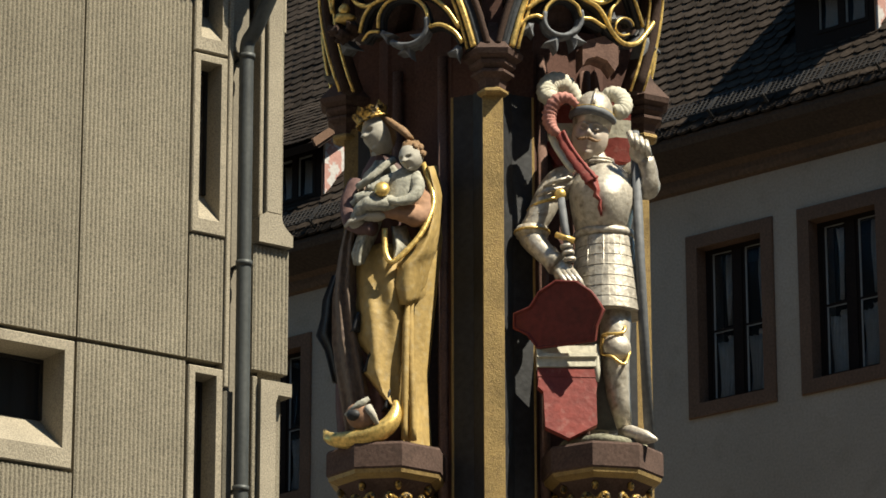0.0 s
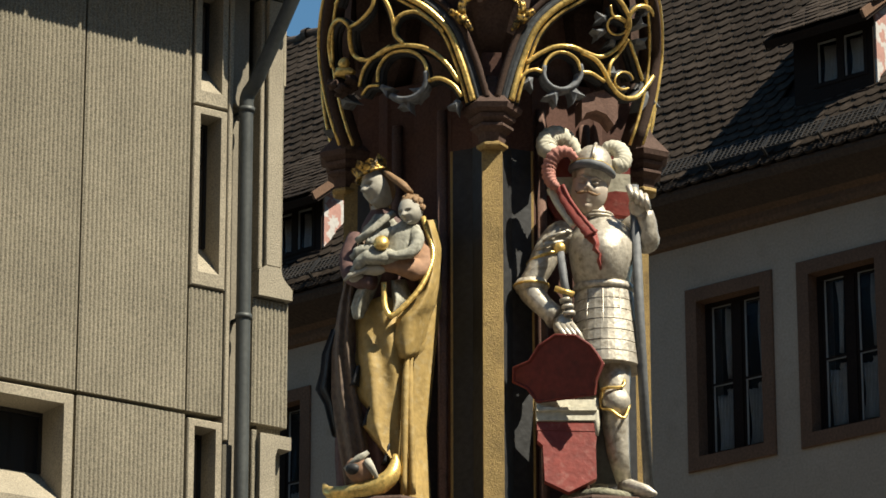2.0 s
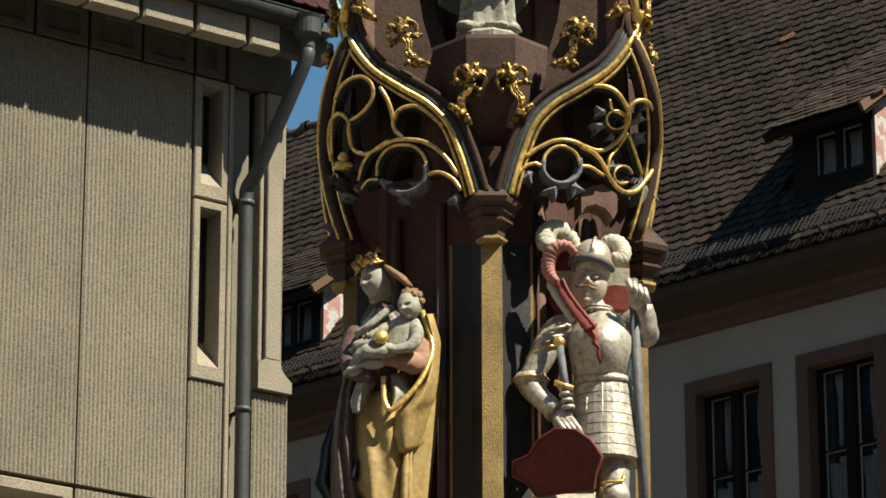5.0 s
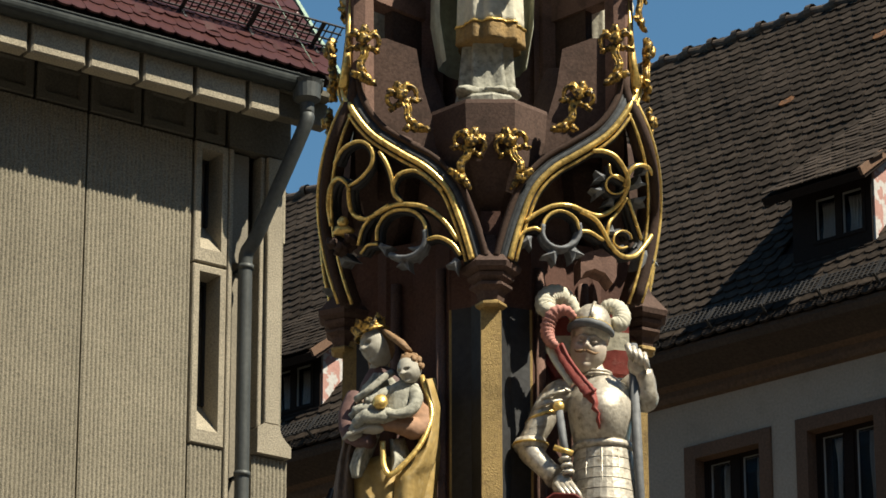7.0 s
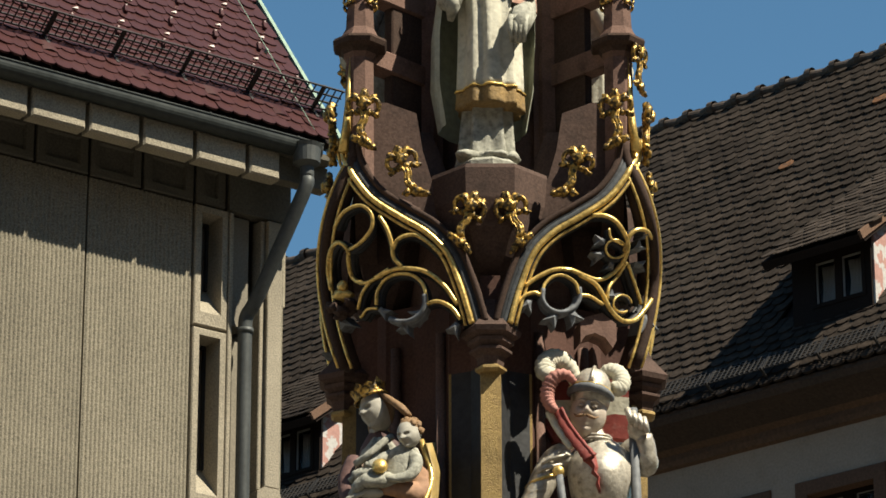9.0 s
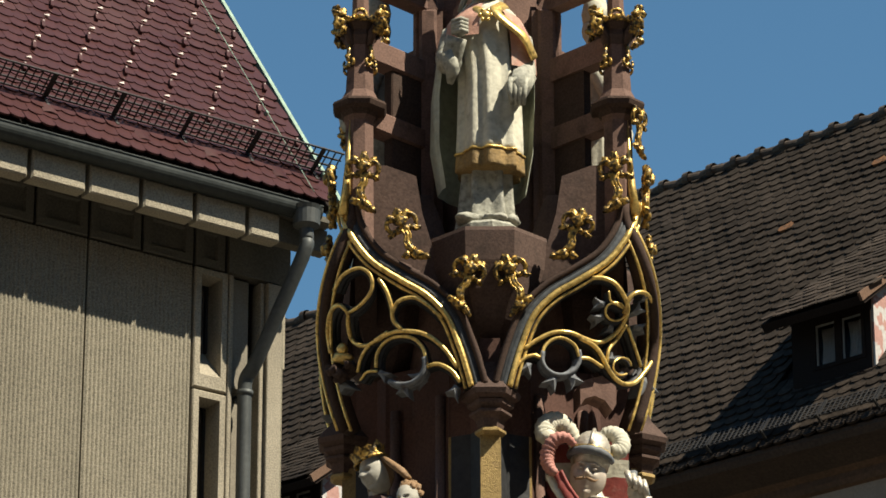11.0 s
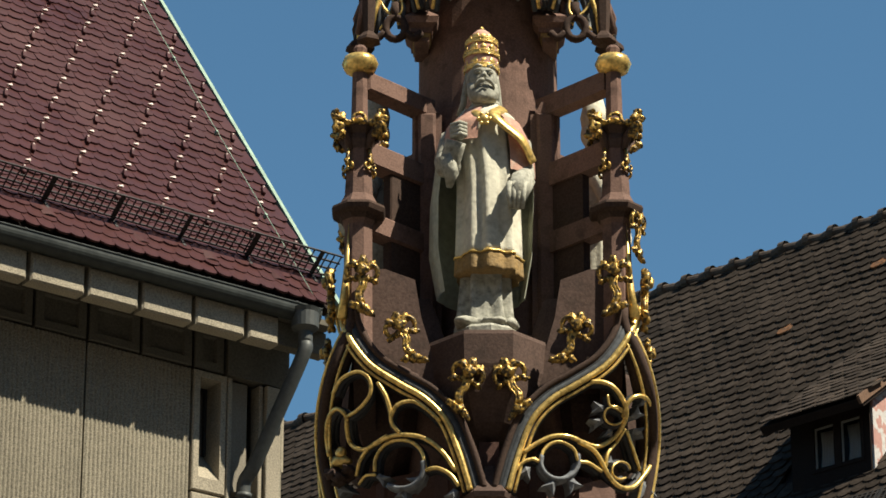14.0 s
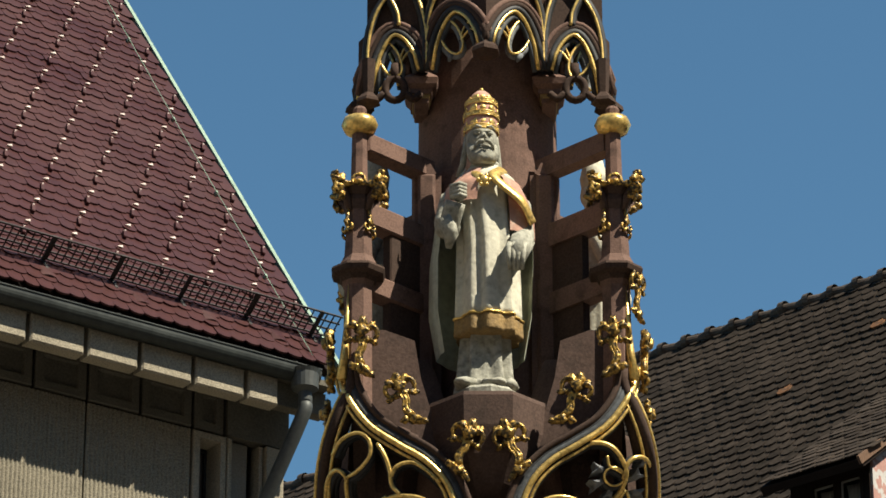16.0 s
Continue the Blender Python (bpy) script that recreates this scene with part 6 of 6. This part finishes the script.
    # arm with the sword
    s.tube(smooth_line([(-0.11, 0.0, 1.08), (-0.175, -0.01, 1.02), (-0.225, -0.03, 0.92), (-0.262, -0.03, 0.85)], 3), [0.056, 0.062, 0.062, 0.058, 0.054, 0.052, 0.050, 0.046, 0.046, 0.044], S_, n=14)
    s.ball((-0.26, -0.035, 0.84), (0.050, 0.056, 0.048), S_, n=14, m=9)
    s.stack([(0.83, 0.060), (0.85, 0.066), (0.872, 0.056)], 18, (-0.255, -0.035), slot=S_, smooth=True)
    s.tube([(-0.255 + 0.066 * math.cos(w), -0.035 + 0.066 * math.sin(w), 0.85) for w in (2 * math.pi * j / 18 for j in range(18))], 0.005, G_, n=6, closed=True)
    s.tube(smooth_line([(-0.262, -0.04, 0.83), (-0.22, -0.08, 0.765), (-0.165, -0.115, 0.70)], 3), [0.045, 0.046, 0.044, 0.041, 0.040, 0.040, 0.047], S_, n=12)
    s.ball((-0.142, -0.128, 0.665), (0.040, 0.034, 0.048), S_, n=12, m=9)
    for i in range(4):
        s.tube([(-0.168 + 0.018 * i, -0.150, 0.665), (-0.142 + 0.019 * i, -0.165, 0.620), (-0.112 + 0.016 * i, -0.155, 0.582)], [0.013, 0.012, 0.008], S_, n=7)
    for z, x, r in ((1.045, -0.155, 0.064), (1.005, -0.182, 0.066), (0.965, -0.205, 0.062), (0.915, -0.228, 0.058)):
        s.tube([(x + r * math.cos(w), -0.015 + r * math.sin(w), z + 0.35 * r * math.cos(w)) for w in (2 * math.pi * j / 16 for j in range(16))], 0.007, S_ if z != 0.965 else G_, n=6, closed=True)
    s.tube([(-0.15, -0.13, 0.96), (-0.138, -0.150, 0.83), (-0.118, -0.155, 0.70)], 0.015, B_, n=10)
    s.ball((-0.152, -0.128, 0.972), 0.024, G_, n=12, m=8)
    s.tube([(-0.172, -0.150, 0.805), (-0.105, -0.165, 0.778)], 0.012, G_, n=8)
    for i in range(3):
        s.tube([(-0.134 + 0.006 * i, -0.152, 0.765 - 0.026 * i), (-0.132 + 0.006 * i, -0.152, 0.752 - 0.026 * i)], 0.024, S_, n=10)
    # arm with the pole
    s.tube(smooth_line([(0.13, 0.02, 1.13), (0.175, 0.0, 1.06), (0.185, -0.05, 1.03), (0.185, -0.07, 1.08), (0.17, -0.08, 1.13)], 3), [0.058] * 4 + [0.048] * 4 + [0.040] * 5, S_, n=12)
    s.ball((0.155, -0.095, 1.155), (0.042, 0.034, 0.050), S_, n=12, m=9)
    for i in range(4):
        s.tube([(0.128 + 0.019 * i, -0.128, 1.165 - 0.012 * i), (0.118 + 0.02 * i, -0.138, 1.195 - 0.012 * i), (0.112 + 0.02 * i, -0.125, 1.225 - 0.012 * i)], 0.0125, S_, n=7)
    s.tube([(0.135, -0.085, 1.24), (0.15, -0.075, 0.7), (0.175, -0.06, 0.0)], 0.019, B_, n=10)
    # banner behind the head
    for z0, z1, slot in ((1.41, 1.335, R_), (1.335, 1.262, W_), (1.262, 1.165, R_)):
        s.loft([[(-0.272 + 0.45 * (1.41 - z), 0.10, z), (-0.15, 0.07, z - 0.01), (0.0, 0.09, z), (0.08, 0.07, z + 0.01), (0.135, 0.06, z)] + [(0.135, 0.085, z), (0.0, 0.11, z), (-0.272 + 0.45 * (1.41 - z), 0.125, z)] for z in (z0, z1)], slot, smooth=False)
    # shield
    turn = Matrix.Translation((-0.13, -0.14, 0.0)) @ pose(0, 0, 0, -9, 0, 2)
    s.plate([(-0.088, 0.062), (0.0, 0.018), (0.105, 0.075), (0.105, 0.20), (0.112, 0.265), (-0.108, 0.265), (-0.112, 0.225), (-0.092, 0.205)], -0.012, 0.02, R_, at=turn)
    s.plate([(-0.112, 0.265), (0.114, 0.265), (0.114, 0.30), (-0.112, 0.30)], -0.014, 0.018, R_, at=turn)
    for z0, z1, out in ((0.302, 0.338, -0.020), (0.338, 0.352, -0.030), (0.352, 0.388, -0.017)):
        s.plate([(-0.114, z0), (0.112, z0 + 0.006), (0.112, z1 + 0.006), (-0.114, z1)], out, 0.018, W_, at=turn)
    s.tube([turn @ Vector((0.112, -0.01, z)) for z in (0.40, 0.35, 0.30, 0.25)], [0.008, 0.012, 0.012, 0.006], W_, n=7)
    upper = Matrix.Translation((-0.135, -0.135, 0.378)) @ pose(0, 0, 0, 9, 0, -25) @ Matrix.Diagonal((1, 1, 0.87, 1)) @ Matrix.Translation((0, 0, -0.385))
    rim = [(-0.112, 0.388), (0.112, 0.392), (0.122, 0.45), (0.155, 0.52), (0.138, 0.56), (0.115, 0.60), (0.06, 0.650), (-0.02, 0.665), (-0.09, 0.625), (-0.13, 0.565), (-0.195, 0.545), (-0.20, 0.485), (-0.145, 0.45)]
    # Upper shield takes a darker copy of the red, standing for its shade.
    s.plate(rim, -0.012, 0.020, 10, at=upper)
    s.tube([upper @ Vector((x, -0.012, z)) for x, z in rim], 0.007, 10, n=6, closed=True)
    return s


BLUEGREY = material("blue_grey_iron_paint", (0.11, 0.115, 0.12), 0.6, vary=0.2, grain=40, bump=0.2)
SHADED_RED = material("shaded_red_shield_paint", (0.125, 0.022, 0.018), 0.6, vary=0.2, grain=40, patch=6, bump=0.25, stain=(0.09, 0.02, 0.017), amount=0.3, sharp=0.3)
MOSSY = material("mossy_base_stone", (0.17, 0.16, 0.115), 0.95, vary=0.35, grain=60, patch=9, bump=0.6, stain=(0.08, 0.08, 0.045), amount=0.45, sharp=0.25)
FEATHER = material("faded_red_feather_paint", (0.36, 0.165, 0.135), 0.75, vary=0.18, grain=50, bump=0.3)
statue("knight_statue", knight(), [RED, SILVER, CREAM, GOLD, BLUEGREY, GREYSTONE, FLESH, HAIR, FEATHER, MOSSY, SHADED_RED], pose(0.40, -0.42, 5.287, 0, 0, 2), "painted stone knight in silver armour with red and white shield")


def pontiff():
    s = Shape()
    s.stack([(-0.005, 0.14), (0.04, 0.14), (0.055, 0.125)], 10, (0.0, 0.0), slot=1, smooth=False)
    robe(s, [(0.04, 0.128, 0.10, -0.005, 0.01, 0.09), (0.10, 0.106, 0.085, -0.005, 0.01, 0.24), (0.20, 0.096, 0.075, -0.005, 0.01, 0.27), (0.36, 0.095, 0.075, 0.0, 0.0, 0.10)], 1, 7, seed=1.0)
    for i, (x, w) in enumerate(((-0.085, 0.05), (-0.03, 0.045), (0.03, 0.05), (0.085, 0.04))):
        crumple(s, (x, -0.075 + 0.02 * (i % 2), 0.075), (w, 0.045, 0.022), 1.3 * i, None, 0.16, 3, slot=1)
    robe(s, [(0.285, 0.128, 0.120, 0.01, -0.01, 0.12), (0.36, 0.126, 0.118, 0.01, -0.01, 0.11)], 7, 9, seed=0.3)
    robe(s, [(0.36, 0.125, 0.117, 0.01, -0.01, 0.11), (0.5, 0.12, 0.115, 0.01, -0.01, 0.13), (0.68, 0.115, 0.11, 0.01, -0.01, 0.13), (0.85, 0.12, 0.105, 0.0, -0.005, 0.08), (0.98, 0.12, 0.10, 0.0, 0.0, 0.0), (1.05, 0.05, 0.05, 0.0, 0.0, 0.0)], 0, 9, seed=0.3)
    s.tube([(0.01 + 0.128 * (1 + 0.11 * (0.6 * math.cos(9 * w + 0.3 + 0.87) + 0.4 * math.cos(15 * w - 0.6 + 0.72))) * math.cos(w), -0.01 + 0.12 * (1 + 0.11 * (0.6 * math.cos(9 * w + 0.3 + 0.87) + 0.4 * math.cos(15 * w - 0.6 + 0.72))) * math.sin(w), 0.362) for w in (2 * math.pi * j / 72 for j in range(72))], 0.005, 3, n=6, closed=True)
    robe(s, [(0.22, 0.17, 0.14, -0.02, 0.03, 0.04), (0.40, 0.20, 0.15, -0.02, 0.03, 0.04), (0.62, 0.205, 0.15, -0.015, 0.03, 0.03), (0.80, 0.195, 0.145, -0.005, 0.02, 0.02), (0.92, 0.165, 0.125, 0.0, 0.01, 0.01), (1.02, 0.09, 0.08, 0.0, 0.0, 0.0)], 2, 8, n=34, span=(-8, 212), seed=0.7)
    # cape with gilded border
    robe(s, [(0.72, 0.198, 0.13, 0.0, 0.0, 0.0), (0.80, 0.195, 0.13, 0.0, 0.0, 0.0), (0.88, 0.175, 0.13, 0.0, -0.005, 0.0), (0.95, 0.14, 0.115, 0.0, -0.01, 0.0), (1.0, 0.085, 0.08, 0.0, -0.005, 0.0), (1.03, 0.055, 0.055, 0.0, 0.0, 0.0)], 4, 6, n=26, span=(-62, 60), seed=0.2)
    robe(s, [(0.84, 0.185, 0.14, 0.0, -0.005, 0.0), (0.93, 0.16, 0.13, 0.0, -0.01, 0.0), (1.0, 0.095, 0.09, 0.0, -0.005, 0.0), (1.03, 0.06, 0.06, 0.0, 0.0, 0.0)], 4, 6, n=26, span=(120, 258), seed=0.2)
    s.tube(smooth_line([(0.065, -0.05, 1.01), (0.03, -0.122, 0.95), (0.07, -0.135, 0.90), (0.14, -0.12, 0.84), (0.185, -0.07, 0.77)], 5), 0.027, 3, n=8, flat=0.45, up=(0, 1, 0))
    s.tube(smooth_line([(-0.065, -0.05, 1.0), (-0.04, -0.112, 0.96), (-0.02, -0.13, 0.93)], 5), 0.020, 3, n=8, flat=0.5, up=(0, 1, 0))
    s.ball((-0.012, -0.14, 0.925), (0.022, 0.012, 0.022), 3, n=10, m=7)
    for w in range(6):
        s.ball((-0.012 + 0.022 * math.cos(w * 1.047), -0.142, 0.925 + 0.022 * math.sin(w * 1.047)), 0.009, 3, n=7, m=5)
    s.tube([(0.045 * math.cos(w) , 0.045 * math.sin(w), 1.045) for w in (2 * math.pi * j / 16 for j in range(16))], 0.018, 1, n=8, closed=True)
    # arms
    s.tube(smooth_line([(-0.13, 0.0, 0.90), (-0.155, -0.04, 0.78), (-0.15, -0.10, 0.74), (-0.125, -0.15, 0.82)], 4), [0.052] * 5 + [0.05] * 4 + [0.042] * 4, 1, n=12)
    s.tube([(-0.165, -0.13, 0.76), (-0.14, -0.12, 0.69), (-0.15, -0.10, 0.64)], [0.04, 0.03, 0.012], 1, n=9)
    s.ball((-0.115, -0.165, 0.855), (0.036, 0.032, 0.038), 1, n=12, m=9)
    for i in range(4):
        s.tube([(-0.145, -0.175, 0.875 - 0.016 * i), (-0.11, -0.2, 0.878 - 0.016 * i), (-0.085, -0.185, 0.876 - 0.016 * i)], 0.010, 1, n=7)
    s.tube(smooth_line([(0.135, 0.0, 0.88), (0.145, -0.03, 0.74), (0.14, -0.09, 0.68), (0.115, -0.14, 0.64)], 4), [0.048] * 6 + [0.044] * 7, 1, n=12)
    s.tube([(0.14, -0.14, 0.66), (0.12, -0.16, 0.60), (0.115, -0.155, 0.53)], [0.05, 0.046, 0.018], 1, n=10)
    for i in range(4):
        s.tube([(0.085 + 0.02 * i, -0.185, 0.63), (0.08 + 0.019 * i, -0.19, 0.57), (0.09 + 0.015 * i, -0.175, 0.52)], [0.012, 0.011, 0.008], 1, n=7)
    # head, beard, tiara
    hd = Matrix.Translation((-0.015, -0.02, 1.145)) @ pose(0, 0, 0, 2, 0, 5)
    head(s, hd, 0.064, 0.072, 0.090, 1, beard=1)
    # square-cut beard with creases, moustache, brows and eyelids
    chin = []
    for z, w, d, c in ((-0.020, 0.060, 0.030, -0.022), (-0.045, 0.063, 0.046, -0.032), (-0.070, 0.062, 0.050, -0.040), (-0.095, 0.056, 0.046, -0.046), (-0.110, 0.044, 0.036, -0.050), (-0.116, 0.020, 0.018, -0.052)):
        chin.append([(w * math.cos(a) * (1 + 0.035 * math.cos(11 * a + 40 * z)), c + d * math.sin(a) * (1 + 0.05 * math.cos(13 * a - 50 * z)), z) for a in (2 * math.pi * j / 40 for j in range(40))])
    s.loft(chin, 1, at=hd)
    for sd in (-1, 1):
        s.tube([hd @ Vector(p) for p in ((sd * 0.003, -0.092, -0.026), (sd * 0.020, -0.091, -0.031), (sd * 0.036, -0.082, -0.046), (sd * 0.040, -0.078, -0.062))], [0.007, 0.009, 0.007, 0.003], 1, n=8)
        s.tube([hd @ Vector(p) for p in ((sd * 0.010, -0.084, 0.034), (sd * 0.028, -0.082, 0.040), (sd * 0.046, -0.066, 0.030))], [0.005, 0.006, 0.003], 1, n=7)
        s.ball((sd * 0.026, -0.070, 0.013), (0.012, 0.007, 0.006), 1, n=10, m=6, at=hd)
        s.tube([hd @ Vector((sd * 0.058, 0.0, 0.04)), hd @ Vector((sd * 0.066, 0.008, -0.03)), hd @ Vector((sd * 0.072, 0.02, -0.09)), hd @ Vector((sd * 0.09, 0.03, -0.14))], [0.008, 0.012, 0.013, 0.010], 1, n=8, flat=0.6)
    s.tube([hd @ Vector((0.030 * q, -0.097, -0.050 - 0.004 * abs(q))) for q in (-0.6, 0, 0.6)], [0.003, 0.005, 0.003], 1, n=6)
    lev = [(0.036, 0.063), (0.060, 0.067), (0.10, 0.067), (0.14, 0.064), (0.17, 0.058), (0.195, 0.048), (0.215, 0.035), (0.228, 0.020), (0.234, 0.006)]
    s.loft([[(r * math.cos(w), 0.005 + r * math.sin(w), z) for w in (2 * math.pi * j / 28 for j in range(28))] for z, r in lev], 4, at=hd)
    for z0, r, leaf in ((0.042, 0.067, 0.032), (0.102, 0.068, 0.030), (0.158, 0.062, 0.022)):
        band = [[(q * math.cos(w), 0.005 + q * math.sin(w), z) for w in (2 * math.pi * j / 32 for j in range(32))] for z, q in ((z0, r), (z0, r + 0.004), (z0 + 0.016, r + 0.004), (z0 + 0.016, r))]
        s.loft(band, 3, smooth=False, cap=False, at=hd)
        for dz in (0.0, 0.017):
            s.tube([hd @ Vector(((r + 0.003) * math.cos(w), 0.005 + (r + 0.003) * math.sin(w), z0 + dz)) for w in (2 * math.pi * j / 24 for j in range(24))], 0.0032, 3, n=5, closed=True)
        for j in range(10):
            w = 2 * math.pi * j / 10 + 0.3
            d = Vector((math.cos(w), math.sin(w), 0))
            turn = Matrix((Vector((-d.y, d.x, 0)), d, Vector((0, 0, 1)))).transposed()
            k = r - 0.003 - (0.009 if z0 > 0.15 else 0.0)
            crumple(s, hd @ (d * k + Vector((0, 0.005, z0 + 0.020 + leaf * 0.4))), (0.010 if j % 2 else 0.016, 0.0045, leaf * (0.40 if j % 2 else 0.50)), j, turn, 0.25, 2, slot=3, n=10, m=7)
        for j in range(14):
            w = 2 * math.pi * j / 14
            s.ball((r * math.cos(w) * 1.05, 0.005 + r * math.sin(w) * 1.05, z0 + 0.008), 0.0042, 3, n=6, m=4, at=hd)
    s.ball((0, 0.005, 0.238), 0.010, 3, n=8, m=6, at=hd)
    return s


GREENGREY = material("pale_green_cope_paint", (0.36, 0.38, 0.30), 0.85, vary=0.16, grain=40, patch=5, bump=0.25)
FRINGE = material("faded_ochre_fringe_paint", (0.24, 0.155, 0.06), 0.8, vary=0.25, grain=90, patch=9, bump=0.4, stain=(0.16, 0.12, 0.07), amount=0.35, sharp=0.3)
PMATS = [CREAM, GREYSTONE, GREENGREY, GOLD, PINK, HAIR, OLD_GOLD, FRINGE]
statue("pontiff_statue", pontiff(), PMATS, pose(-0.005, -0.46, 7.478, 0, 0, 2), "weathered stone pontiff with triple gilded tiara and pale cope")


def saint(slot):
    s = Shape()
    s.stack([(-0.005, 0.13), (0.05, 0.12)], 10, slot=0)
    robe(s, [(0.03, 0.14, 0.12, 0, 0, 0.06), (0.3, 0.13, 0.11, 0, 0, 0.07), (0.7, 0.145, 0.115, 0, 0, 0.05), (0.92, 0.14, 0.11, 0, 0, 0.02), (1.02, 0.06, 0.06, 0, 0, 0)], 0, 9, seed=slot)
    head(s, Matrix.Translation((0, -0.01, 1.11)), 0.052, 0.062, 0.08, 0)
    s.ball((0, 0.01, 1.14), (0.06, 0.062, 0.06), 1, n=14, m=8)
    s.stack([(1.17, 0.064), (1.22, 0.072), (1.30, 0.05), (1.34, 0.01)], 12, slot=1, smooth=True)
    s.tube(smooth_line([(-0.14, 0, 0.9), (-0.17, -0.08, 0.75), (-0.05, -0.15, 0.78)], 4), 0.045, 0, n=10)
    s.tube(smooth_line([(0.14, 0, 0.9), (0.17, -0.08, 0.72), (0.06, -0.15, 0.70)], 4), 0.045, 0, n=10)
    return s


for k, hue in ((1, CREAM), (3, GREYSTONE), (2, CREAM)):
    statue("saint_statue", saint(0.4 * k), [CREAM if k == 1 else GREYSTONE, hue], quarter(k) @ pose(0, -0.45, 7.478) @ Matrix.Diagonal((0.85, 0.8, 1.0, 1)), "weathered stone robed figure in a mitre on a console")
for (x, y), w in ((PLACES[2], 135), (PLACES[3], 225)):
    statue("saint_statue", saint(1.0), [GREYSTONE, PLUM], pose(x, y, 5.287, 0, 0, w), "weathered stone robed figure on a rear console")


# ---- roof tiles ----
red_me, old = red.mesh("tile", [RED_TILE]), tile_shape(0.166, 0.33, 0.026, 0.036, 0.075)
old_me = old.mesh("tile", [OLD_TILE])
tile_field(roof, red_me, red, RED_TILE, 51, ROW, TW, -6.4, 0.40, lambda x, y: x > -2.4 and y < 1.7, lambda x, y: x > 0.37, "dark red glazed tiles", lambda x, y: 0.0)


def under_dormer(x, y):
    return (0.5 < x < 1.73 and 1.02 < y < 2.6) or (-6.6 < x < -5.36 and 0.8 < y < 2.4)


tile_field(hroof, old_me, old, OLD_TILE, 44, 0.155, 0.17, -14.0, 6.0, lambda x, y: -1.2 < x < 3.2 and y < 2.0, lambda x, y: y > ridge_at(x) - 0.12 or under_dormer(x, y), "weathered brown tiles in wavy courses", sag, lift=-0.05)
fresh = old.mesh("tile", [FRESH_TILE])
for x, y in ((0.42, 2.79), (-0.77, 4.495), (2.12, 3.565), (1.27, 4.03), (-1.96, 2.325), (2.97, 2.79), (0.08, 5.425)):
    piece("tile", fresh, hroof, pose(x, y, sag(x, y) - 0.038))["label"] = "orange clay replacement tile"
